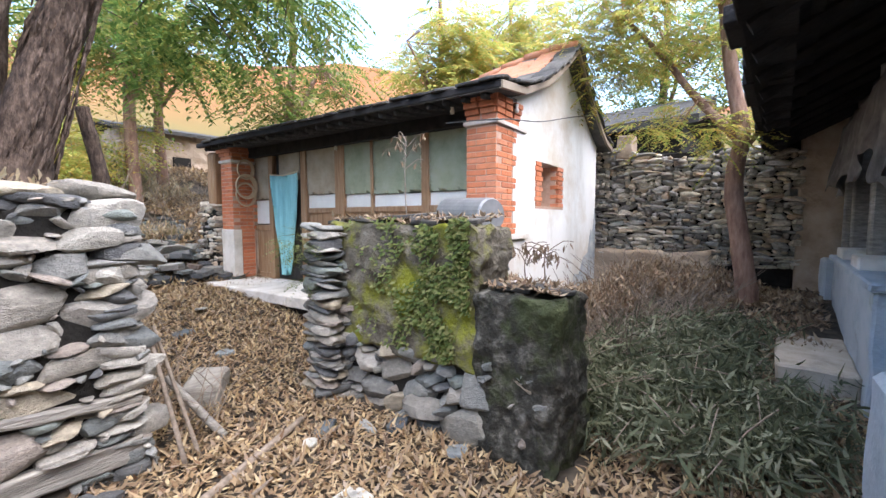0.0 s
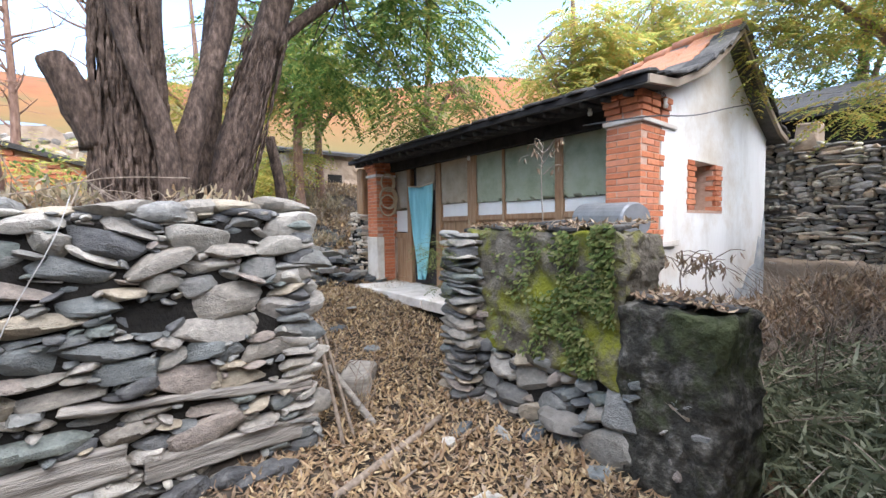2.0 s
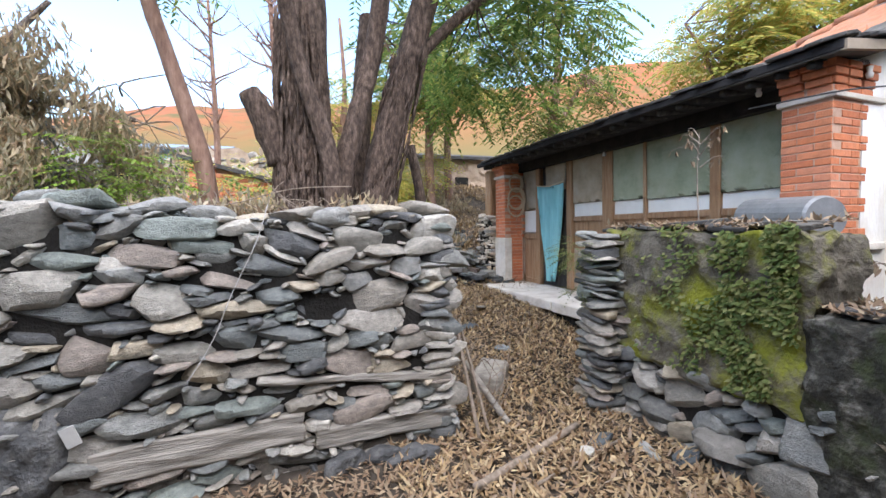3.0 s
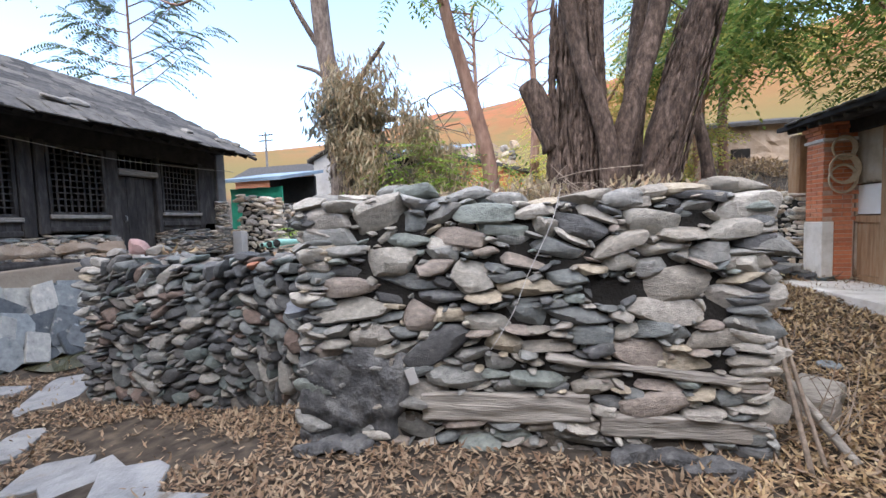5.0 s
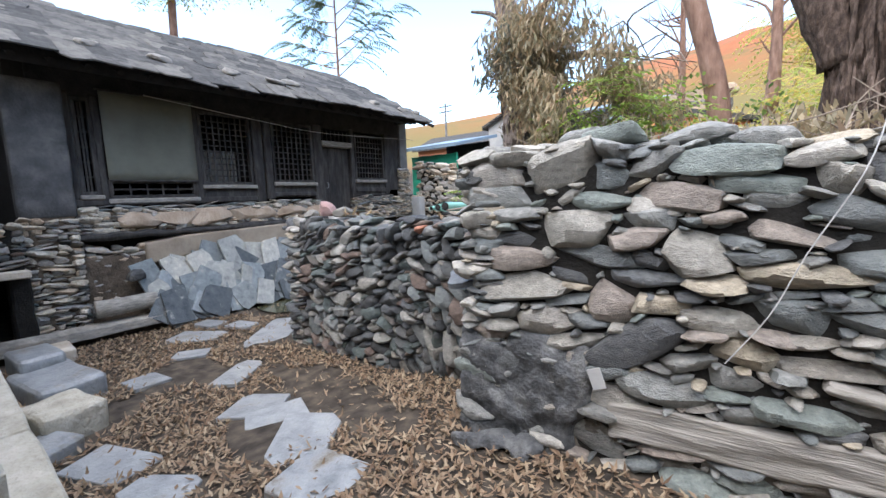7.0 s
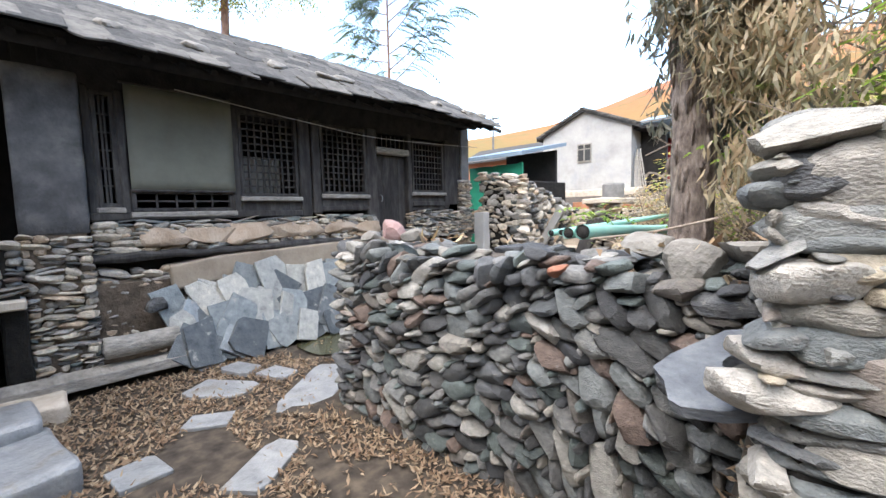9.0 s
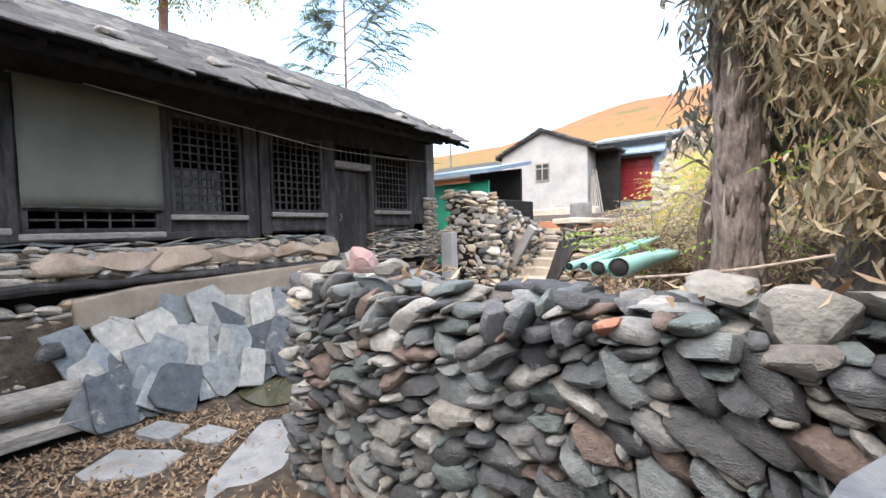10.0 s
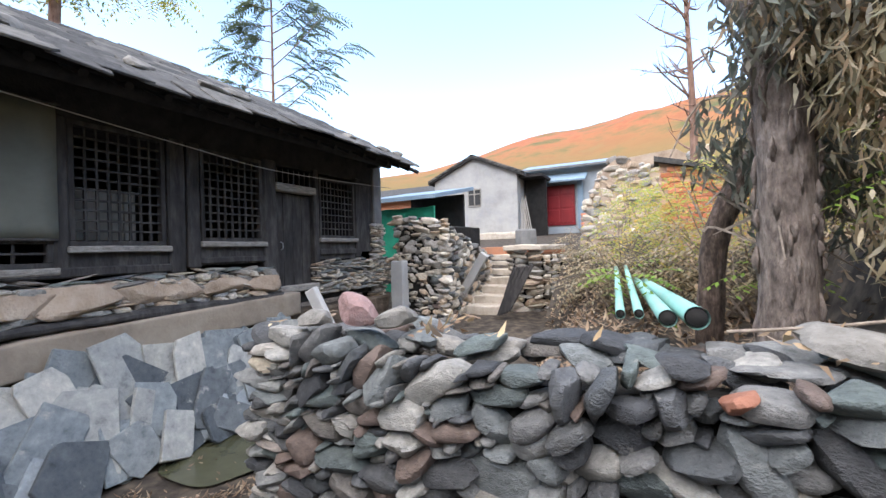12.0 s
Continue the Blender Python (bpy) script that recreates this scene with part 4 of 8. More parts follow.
lattice(3.74, 4.64, 1.83, 3.08, 8, 11)
lattice(5.06, 5.98, 1.88, 3.06, 8, 10)
lattice(7.12, 8.04, 1.95, 3.0, 9, 8)
lattice(2.1, 2.32, 1.68, 3.05, 3, 6)
lattice(2.42, 3.62, 1.62, 1.9, 5, 2)
for i in range(5):
    bar(DX - 0.3, DX - 0.27, 3.86 + i * 0.125, 3.975 + i * 0.125, 1.9, 2.46, dark_house, surf("bare_board", [(0.20, 0.19, 0.17), (0.30, 0.28, 0.25)], 6, 0.85, 0.3, 30, stretch=(2, 2, 0.3)) if i == 0 else bpy.data.materials["bare_board"], "board", "pale bare board behind the lattice", 0.004)
# the hanging blind
blind = root("window_blind", (DX + 0.1, 3.03, 1.9), "olive-grey cloth blind hung over the old window", "blind")
part("cloth", box(DX + 0.085, DX + 0.095, 2.42, 3.64, 1.9, 3.17, None, 0.0, 0.006, 3, 9), M["blind"], blind, "", True)
part("rod", tube([(DX + 0.09, 2.38, 3.18), (DX + 0.09, 3.68, 3.18)], [0.016, 0.016], 8), M["wood_dark"], blind, "dark roller rod")
part("hem", box(DX + 0.08, DX + 0.1, 2.42, 3.64, 1.875, 1.9, None, 0.004), M["wood_dark"], blind, "weighted lower hem")
# plank door with its head and a little lattice over it
door = root("plank_door", (DX, 6.6, 1.18), "closed dark plank door in a heavy wooden frame", "door", kind="structure")
for i in range(4):
    part("plank", box(DX - 0.1, DX - 0.05 + 0.004 * (i % 2), 6.24 + i * 0.187, 6.422 + i * 0.187, 1.2, 2.64, None, 0.005), M["wood_dark"], door)
part("door_head", box(DX - 0.1, DX + 0.09, 6.2, 7.02, 2.66, 2.78, None, 0.015), M["wood_grey"], door, "worn grey door head")
part("threshold", box(DX - 0.12, DX + 0.12, 6.2, 7.02, 1.1, 1.2, None, 0.015), M["wood_grey"], door)
for i in range(7):
    part("upright_bar", box(DX - 0.02, DX + 0.01, 6.27 + i * 0.11, 6.29 + i * 0.11, 2.8, 3.02), M["wood_dark"], door)
latch = tube([(DX - 0.02, 6.34, 1.88), (DX + 0.03, 6.34, 1.86), (DX + 0.03, 6.34, 1.78), (DX - 0.02, 6.34, 1.76)], [0.008] * 4, 6)
part("latch", latch, M["metal"], door, "small iron latch")
# slate course, mud wall, ledge, tan band and stones of the platform
for y0, y1, z1 in ((3.7, 4.66, 1.85), (5.04, 6.0, 1.9), (7.1, 8.06, 1.97)):
    bar(DX - 0.06, DX + 0.03, y0, y1, 1.58, z1 - 0.06, dark_house, M["wood_dark"], "apron_board", "worn board below the lattice", 0.004, 0.006, 4)
V = pack(6.6, lambda s: 0.07, (0.2, 0.5), (0.025, 0.05), rng)
lay(dark_house, [q for q in V if not 4.3 < q[0] < 5.0], (DX + 0.1, 2.0), (0, 1), lambda s: 1.44 if s < 4.2 else 1.38, FLAT, M["coolisland"], rng, 0.2, 0.03, 120, "slate_course", outward=(1, 0))
part("mud_wall", box(DX - 0.1, DX + 0.09, 1.98, 6.2, 1.05, 1.44, None, 0.02, 0.03, 7, 12), M["brown_earth"], dark_house, "brown earth between the stones", True)
lay(dark_house, pack(4.15, lambda s: 0.32, (0.1, 0.4), (0.035, 0.09), rng), (DX + 0.14, 2.0), (0, 1), lambda s: 1.12, FARSTONE, M["tanisland"], rng, 0.16, 0.03, 90, swell=1.2, outward=(1, 0))
for y, w, z, h in ((3.3, 0.5, 1.30, 0.2), (3.75, 0.6, 1.29, 0.26), (4.4, 0.5, 1.31, 0.2), (4.75, 0.36, 1.30, 0.24), (5.3, 0.5, 1.31, 0.18), (2.7, 0.4, 1.30, 0.2), (5.85, 0.4, 1.29, 0.2)):
    me = stone_mesh("mud_patch", int(y * 10), 4, 0.3, 7, True)
    me.materials.append(M["mud"])
    ob = new("mud_patch", me)
    ob.parent, ob.matrix_parent_inverse, ob.matrix_basis = dark_house, world_of(dark_house).inverted(), Matrix.LocRotScale((DX + 0.12, y, z), Euler((0, 0, math.pi / 2)), (w * 1.35, 0.17, h * 1.15))
lay(dark_house, pack(2.6, lambda s: 0.55, (0.1, 0.3), (0.03, 0.07), rng), (DX + 0.1, 6.98), (0, 1), lambda s: 1.0, FLAT, M["tanisland"], rng, 0.2, 0.02, 60, outward=(1, 0))
part("ledge_beam", box(DX - 0.05, DX + 0.28, 1.9, 6.3, 1.03, 1.12, None, 0.03, 0.06, 12, 24), M["wood_dark"], dark_house, "rotten black ledge along the wall", True)
bm = box(DX - 0.2, DX + 0.32, 2.72, 6.4, 0.72, 1.05, None, 0.015, 0.012, 3, 12)
for v in bm.verts:
    v.co.z += 0.035 * (v.co.y - 4.5) - 0.05 * sm(3.3, 2.7, v.co.y)
part("cement_band", bm, M["tanband"], dark_house, "smooth tan cement band on the platform edge", True)
part("platform", box(DX - 0.2, DX + 0.22, 1.9, 8.85, -0.5, 0.8, None, 0.03, 0.04, 5, 14), M["brown_earth"], dark_house, "brown rubble platform")
lay(dark_house, pack(3.2, lambda s: 1.25 - 0.1 * s, (0.08, 0.32), (0.03, 0.1), rng), (DX + 0.2, 1.9), (0, 1), lambda s: -0.3, FARSTONE, M["tanisland"], rng, 0.2, 0.03, 120, swell=1.2, outward=(1, 0))
# end pier with grey plaster over stones
part("end_pier", box(DX - 0.3, DX + 0.06, 8.62, 8.9, 2.25, 3.5, None, 0.02, 0.01, 1, 6), M["greyplaster"], dark_house, "grey plastered pier")
part("pier_core", box(DX - 0.3, DX + 0.02, 8.62, 8.86, -0.2, 2.26), M["core"], dark_house)
lay(dark_house, pack(0.36, lambda s: 2.15, (0.12, 0.36), (0.03, 0.09), rng), (DX + 0.12, 8.56), (0, 1), lambda s: 0.1, FARSTONE, M["tanisland"], rng, 0.24, 0.03, 90, outward=(1, 0))
part("gate_post", box(DX + 0.5, DX + 0.78, 8.5, 8.72, 0.0, 1.5, None, 0.02, 0.01, 3, 4), M["palewall"], dark_house, "pale square stone post beside the house")
# roof
EAVE, RIDGE = (-7.68, 3.48), (-11.0, 5.15)
SLOPE = math.atan2(RIDGE[1] - EAVE[1], EAVE[0] - RIDGE[0])
sag = lambda y: -0.05 * math.sin((y + 2.6) / 12 * math.pi) + 0.03 * math.sin(y * 1.3)
part("roof_boards", prism([(EAVE[0] + 0.0, EAVE[1] - 0.09), (RIDGE[0], RIDGE[1] - 0.09), (-14.2, 3.4), (-14.2, 3.3), (RIDGE[0], RIDGE[1] - 0.2), (EAVE[0], EAVE[1] - 0.17)], "y", -2.6, 8.85), M["dark_board"], dark_house, "near-black roof boards")
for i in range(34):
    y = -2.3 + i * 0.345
    part("rafter", tube([(EAVE[0] + 0.02, y, EAVE[1] - 0.2), (DX - 0.3, y + 0.01, EAVE[1] - 0.2 + 0.55)], [0.04, 0.045], 7), M["dark_board"], dark_house)
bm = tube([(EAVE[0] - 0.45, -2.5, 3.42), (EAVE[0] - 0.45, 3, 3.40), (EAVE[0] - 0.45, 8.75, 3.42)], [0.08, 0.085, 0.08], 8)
part("purlin", bm, M["dark_board"], dark_house, "", True)
TILE = [mesh_of("slate_tile", broken_slab(random.Random(i), 0.5, 0.44, 0.024), M["slate"]) for i in range(7)]
inv = world_of(dark_house).inverted()
V, F, count = [], [], 0
for row in range(13):
    n = 34
    for i in range(n):
        y = -2.5 + (i + 0.5 * (row % 2)) * 0.35 + rng.uniform(-0.05, 0.05)
        if y > 8.82:
            continue
        d = row * 0.29 + rng.uniform(-0.03, 0.03)
        at = (EAVE[0] + 0.08 - d * math.cos(SLOPE), y, EAVE[1] - 0.035 + d * math.sin(SLOPE) + sag(y) + rng.uniform(0, 0.025))
        m = pose(*at) @ Matrix.Rotation(SLOPE + radians(4 + rng.uniform(-4, 4)), 4, "Y") @ Matrix.Rotation(radians(rng.uniform(-14, 14)), 4, "Z") @ Matrix.Rotation(radians(90), 4, "X")
        me = TILE[rng.randrange(7)]
        if row < 9 and y > 0.4 and count < 300:
            ob = new("slate_tile", me)
            ob.parent, ob.matrix_parent_inverse, ob.matrix_basis = dark_house, inv, m
            count += 1
        else:
            k = len(V)
            V += [tuple(m @ v.co) for v in me.vertices]
            F += [tuple(k + j for j in p.vertices) for p in me.polygons]
joined("upper_slates", V, F, M["slate_i"], dark_house)
for y, d, w in ((1.2, 0.5, 0.3), (2.3, 0.35, 0.26), (3.2, 0.5, 0.3), (4.3, 0.55, 0.3), (5.0, 0.35, 0.4), (5.35, 0.42, 0.42), (7.4, 0.3, 0.24), (8.2, 0.2, 0.3), (8.65, 0.15, 0.26)):
    boulder("roof_stone", (EAVE[0] - d, y, EAVE[1] + d * 0.5 + sag(y) + 0.07), (w * 0.8, w, 0.1), (0, math.degrees(SLOPE), 10), PALE, "pale flat stone weighing down the slates", int(y * 7))
solo("clothes_line", tube(smooth_line([(DX + 0.35, 2.9, 3.13), (DX + 0.3, 4.7, 2.98), (DX + 0.25, 6.2, 2.9), (DX + 0.3, 8.9, 2.98)], 6), [0.006] * 19, 5), M["palewire"], "pale wire strung slack along the house front", "wire")
# the annex at the near end: plaster pier on stones, a dark opening and a stone bench
annex = root("annex", (-8.3, 0.8, 0), "plastered pier and dark opening of the adjoining shed", "shed", kind="structure")
part("pier", box(-8.5, -8.2, 1.4, 1.98, 1.38, 3.15, None, 0.02, 0.012, 2, 8), surf("sooty_stained_plaster", [(0.05, 0.05, 0.052), (0.085, 0.085, 0.086), (0.14, 0.138, 0.132)], 3, 0.92, 0.5, 30, stain=(0.05, 0.05, 0.05), stain_scale=1.6, stain_at=(0.5, 0.66), spec=0.15), annex, "stained grey plaster pier", True)
part("pier_core", box(-8.5, -8.22, 1.44, 1.94, -0.3, 1.4), M["brown_earth"], annex)
lay(annex, pack(0.6, lambda s: 1.62, (0.12, 0.34), (0.03, 0.09), rng), (-8.16, 1.38), (0, 1), lambda s: -0.25, FARSTONE, M["coolisland"], rng, 0.22, 0.03, 90, outward=(1, 0))
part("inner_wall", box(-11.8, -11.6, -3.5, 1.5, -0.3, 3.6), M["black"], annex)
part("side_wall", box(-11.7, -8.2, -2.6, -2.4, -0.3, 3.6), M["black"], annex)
part("bench_core", box(-8.5, -8.02, -2.4, 1.36, 0.74, 1.28), M["core"], annex)
lay(annex, pack(2.4, lambda s: 0.52, (0.12, 0.4), (0.04, 0.12), rng), (-7.98, -1.0), (0, 1), lambda s: 0.78, FARSTONE, M["coolisland"], rng, 0.24, 0.02, 60, outward=(1, 0))
part("bench_slab", box(-8.5, -7.9, -2.4, 1.4, 0.66, 0.76, None, 0.015, 0.015, 4, 6), M["stepstone"], annex, "long stone slab under the bench")
for y in (-0.6, 0.5, 1.2):
    part("bench_foot", box(-8.4, -8.05, y, y + 0.2, -0.3, 0.67, None, 0.02, 0.02, y, 3), M["core"], annex)
LAMP = bpy.data.materials.new("lamp_glow")
LAMP.use_nodes = True
LAMP.node_tree.nodes["Principled BSDF"].inputs["Emission Color"].default_value = (1, 0.97, 0.9, 1)
LAMP.node_tree.nodes["Principled BSDF"].inputs["Emission Strength"].default_value = 3
lamp = root("hanging_bulb", (-8.1, 1.0, 3.2), "small bare bulb hanging under the shed eave", "lamp")
bm = bmesh.new()
bmesh.ops.create_uvsphere(bm, u_segments=12, v_segments=8, radius=0.045, matrix=pose(-8.1, 0.98, 3.24))
part("bulb", bm, LAMP, lamp, "lit white bulb", True)
part("cord", tube([(-8.1, 0.98, 3.28), (-8.1, 0.98, 3.4)], [0.012, 0.012], 6), M["wire"], lamp)
# log and plank at the platform foot
solo("log", limb([(-7.86, 1.95, 0.12), (-7.84, 2.2, 0.12), (-7.82, 2.66, 0.13)], 0.12, 0.115, 12, 0.08), M["wood_grey"], "short grey log lying against the platform", "log", smooth=True)
solo("plank", box(-7.95, -7.6, 0.9, 2.75, -0.2, -0.08, pose(0, 0, 0, 0, 0, 0), 0.01, 0.015, 2, 6), M["wood_grey"], "weathered plank lying on the ground by the platform", "plank")
for i, (y, w, z) in enumerate(((2.1, 0.3, -0.15), (2.5, 0.26, 0.3))):
    boulder("rubble_stone", (-8.02, y, z + 0.2), (0.22, w, 0.16), (0, 5, 0), M["mortar"], "rough dark stone at the platform foot", 50 + i)

# blue-grey slabs leaning on the platform
for i in range(78):
    row = i % 3
    y = 2.7 + 3.3 * ((i * 0.618) % 1.0)
    w, h = rng.uniform(0.24, 0.56), (rng.uniform(0.75, 1.0), rng.uniform(0.6, 0.8), rng.uniform(0.4, 0.62))[row]
    lean = (14, 19, 25)[row] + rng.uniform(-4, 4)
    foot = (-7.86, -7.70, -7.54)[row] + 0.045 * ((i // 3) % 4) - 0.08
    bm = broken_slab(rng, w, h, rng.uniform(0.025, 0.05))
    bmesh.ops.transform(bm, matrix=pose(foot - h / 2 * math.sin(radians(lean)), y, -0.28 + h / 2 * math.cos(radians(lean)) + (0.24, 0.1, 0.0)[row])
                        @ Matrix.Rotation(radians(90 + rng.uniform(-14, 14)), 4, "Z") @ Matrix.Rotation(radians(-lean), 4, "X") @ Matrix.Rotation(radians(rng.gauss(0, 26)), 4, "Y"), verts=bm.verts[:])
    bmesh.ops.recalc_face_normals(bm, faces=bm.faces[:])
    solo("stone_slab", bm, M["bluestone"], "blue-grey stone slab leaning against the house platform", "stone slab", "slabs leaning on the platform")

# flagstones, puddle and loose blocks of the yard
FLAGS = [(-6.06, 3.5, 0.55, 1.35, 40, 6), (-5.07, 2.52, 0.34, 0.7, 38, 7), (-4.14, 2.24, 0.5, 0.46, 35, 8), (-3.82, 2.22, 0.34, 0.5, -20, 7), (-3.22, 2.1, 0.44, 0.66, 40, 8), (-2.7, 1.85, 0.5, 0.45, 10, 7),
         (-5.6, 1.84, 0.36, 0.34, 10, 7), (-4.2, 1.22, 0.62, 0.36, 20, 8), (-6.75, 2.75, 0.7, 0.44, 40, 8), (-7.15, 3.1, 0.5, 0.3, 20, 7), (-6.1, 2.45, 0.42, 0.3, 60, 7), (-6.7, 3.35, 0.4, 0.3, 20, 7), (-3.5, 1.3, 0.5, 0.3, 30, 7), (-6.75, 4.62, 0.5, 0.4, 10, 7)]
for x, y, w, h, turn, n in FLAGS:
    bm = broken_slab(rng, w * 0.98, h * 0.98, 0.05)
    bmesh.ops.transform(bm, matrix=pose(x, y, ground_z(x, y) + 0.008, 90 + rng.uniform(-1.5, 1.5), rng.uniform(-1.5, 1.5), turn), verts=bm.verts[:])
    solo("flagstone", bm, M["flag"], "smooth damp flagstone sunk in the yard, reflected sky in its pale blue-grey", "flagstone", "flagstones of the yard path")
bm = bmesh.new()
ring = [bm.verts.new((-7.2 + 0.66 * math.cos(a) * (1 + 0.2 * math.sin(3 * a)), 4.75 + 0.95 * math.sin(a) * (1 + 0.15 * math.cos(2 * a)), -0.272)) for a in [i * math.pi / 14 for i in range(28)]]
bm.faces.new(ring)
solo("puddle", bm, M["water"], "shallow green-brown puddle beside the slabs", "puddle", kind="structure")
for x, y, w, d, h, turn, mat_, lab in ((-5.15, 1.14, 0.5, 0.42, 0.24, 12, "concrete", "squared pale stone block lying in the leaves"), (-6.1, 1.25, 0.9, 0.5, 0.2, 8, "flag", "long grey stone step in the yard"),
                                       (-6.75, 1.2, 0.6, 0.36, 0.3, 4, "flag", "grey stone block on top of a step"), (-4.75, 0.98, 0.35, 0.3, 0.12, 30, "flag", "small grey stone in the leaves"), (-7.4, 1.35, 0.5, 0.5, 0.16, 0, "stepstone", "mossy stone step by the shed")):
    solo("stone_block", box(-w / 2, w / 2, -d / 2, d / 2, -0.06, h, pose(x, y, ground_z(x, y), 0, 0, turn), 0.025, 0.02, x, 5), M[mat_], lab, "stone block", smooth=True)
# curb of long pale slabs and the gate pillar
curb = root("stone_curb", (-4.8, 0.45, 0), "low curb of long pale dressed slabs along the yard", "curb", kind="structure")
for x0, x1 in ((-7.6, -5.62), (-5.6, -3.9), (-3.88, -2.32)):
    part("slab", box(x0, x1, 0.1, 0.86, -0.4, 0.28, None, 0.012, 0.012, x0, 6), M["concrete"], curb)
# out-of-view wall and eave, added to cut the light on curb and yard
south = root("unseen_shade_house", (-5.4, -1.6, -0.3), "unseen plain mud-plastered wall and eave added to shade the yard", "house", kind="structure")
part("wall", box(-8.4, 1.4, -1.75, -1.5, -0.4, 3.3, None, 0.02, 0.02, 4, 10), M["mud"], south)
part("roof", prism([(0.3, 2.75), (-1.8, 3.6), (-1.8, 3.75), (0.3, 2.87)], "x", -8.4, -2.4), M["dark_board"], south, "unseen dark eave added to shade the platform")
pillar = root("gate_pillar", (-2.1, 0.4, 0), "pale plastered gate pillar on chiselled stone blocks", "pillar", kind="structure")
part("base_block", box(-2.32, -1.80, 0.02, 0.67, -0.2, 0.62, None, 0.015, 0.012, 2, 7), M["concrete"], pillar, "chiselled pale base block")
part("middle_block", box(-2.3, -1.82, 0.02, 0.65, 0.63, 1.0, None, 0.02, 0.014, 5, 7), M["concrete"], pillar, "chiselled pale block")
part("shaft", box(-2.28, -1.86, 0.02, 0.62, 1.01, 2.75, None, 0.02, 0.03, 7, 14), M["concrete"], pillar, "cracked pale plaster shaft", True)


# ---- the brick-and-limewash house ----
rng = random.Random(73)
HM = pose(3.78, 2.36, 0, 0, 0, 4.42)
house = root("small_house", (3.78, 2.36, 0.4), "small one-storey house with red brick piers and white gable", "house", kind="structure", turn=4.42)


def hbox(name, x0, x1, y0, y1, z0, z1, material, label="", bevel=0.0, rough=0.0, cuts=0, parent=None, smooth=False):
    return part(name, box(x0, x1, y0, y1, z0, z1, HM, bevel, rough, x0 + y0, cuts), material, parent or house, label, smooth)


def brick_mesh(w, d, h):
    bm = box(-w / 2, w / 2, -d / 2, d / 2, -h / 2, h / 2, None, 0.004)
    return mesh_of("brick", bm, M["brick"])


STRETCH, HEAD, HALF = brick_mesh(0.236, 0.112, 0.054), brick_mesh(0.112, 0.112, 0.054), brick_mesh(0.17, 0.112, 0.054)


def put_brick(me, x, y, z, turn, parent):
    ob = new("brick", me)
    ob.parent, ob.matrix_parent_inverse = parent, world_of(parent).inverted()
    ob.matrix_basis = HM @ pose(x + rng.uniform(-0.003, 0.003), y + rng.uniform(-0.003, 0.003), z, rng.uniform(-0.6, 0.6), rng.uniform(-0.6, 0.6), turn)


def pier(y0, y1, side_y, teeth):
    """A brick pier: courses on its front (x = 0) and on the side at side_y."""
    p = house
    hbox("pier_core", 0.001, 0.4, y0 + 0.001, y1 - 0.001, 0.5, 2.8, M["joint"], "pale mortar of the pier")
    sgn = -1 if side_y == y0 else 1
    for c in range(18):
        z = 1.40 + c * 0.0635
        odd = c % 2
        w = y1 - y0
        cells = [0.236, w - 0.246] if odd else [w - 0.246, 0.236]
        y = y0
        for k in cells:
            me = STRETCH if k > 0.2 else HEAD
            put_brick(me, 0.05, y + k / 2, z, 90, p)
            y += k + 0.01
        x = 0.112 if not odd else 0.0
        for k in ([STRETCH, HEAD] if odd else [STRETCH]) if teeth else [STRETCH, HEAD]:
            kk = 0.236 if k is STRETCH else 0.112
            put_brick(k, x + 0.01 + kk / 2, side_y + sgn * -0.05, z, 0, p)
            x += kk + 0.01
        if teeth and c % 4 < 2:
            put_brick(HEAD, x + 0.06, side_y + sgn * -0.05, z, 0, p)
    # capital: a pale band and three stepped courses
    hbox("band", -0.03, 0.72 if teeth else 0.42, y0 - 0.03, y1 + 0.03, 2.535, 2.58, M["whitestone"], "pale stone band", 0.006)
    for c, out in enumerate((0.0, 0.03, 0.07, 0.10)):
        z = 2.61 + c * 0.06
        for y in ((y0 + 0.09, y0 + 0.28) if y1 - y0 > 0.3 else (y0 + 0.12,)):
            put_brick(HALF, 0.05 - out, y, z, 90, p)
        for x in (0.1 - out, 0.29 - out, 0.46):
            put_brick(HALF, x, side_y + sgn * (out * 0.5 - 0.05), z, 0, p)
    # white stone foot
    hbox("pier_foot", -0.02, 0.42 if teeth else 0.14, y0 - 0.02, y1 + 0.02, 0.5, 1.36, M["whitestone"], "pale cut stone foot", 0.01)


    for c in range(0 if teeth else 14):
        put_brick(STRETCH, 0.265, side_y + 0.05, 0.525 + c * 0.0625, 0, p)


pier(0.0, 0.36, 0.0, True)
pier(5.15, 5.51, 5.15, False)
hbox("ledge", -0.05, 0.76, -0.05, 0.1, 1.31, 1.37, M["whitestone"], "pale stone ledge on the gable", 0.006)
# gable wall with its window opening, in pieces round the hole
GX0, GX1 = 0.42, 3.86
WX0, WX1, WZ0, WZ1 = 1.06, 2.10, 1.70, 2.27
for x0, x1, z0, z1 in ((GX0, WX0, 0.2, 2.8), (WX1, GX1, 0.2, 2.8), (WX0, WX1, 0.2, WZ0), (WX0, WX1, WZ1, 2.8)):
    hbox("gable_wall", x0, x1, 0.0, 0.36, z0, z1, M["white"], "", 0.0, 0.0)
part("gable_top", prism([(-0.1, 2.8), (3.9, 2.8), (3.1, 3.22), (2.5, 3.6), (2.1, 3.84), (1.7, 3.6), (1.0, 3.2), (0.4, 2.95)], "y", 0.0, 0.36, HM), M["white"], house)
hbox("gable_foot", 0.0, 0.42, 0.012, 0.36, 0.2, 1.31, M["white"])
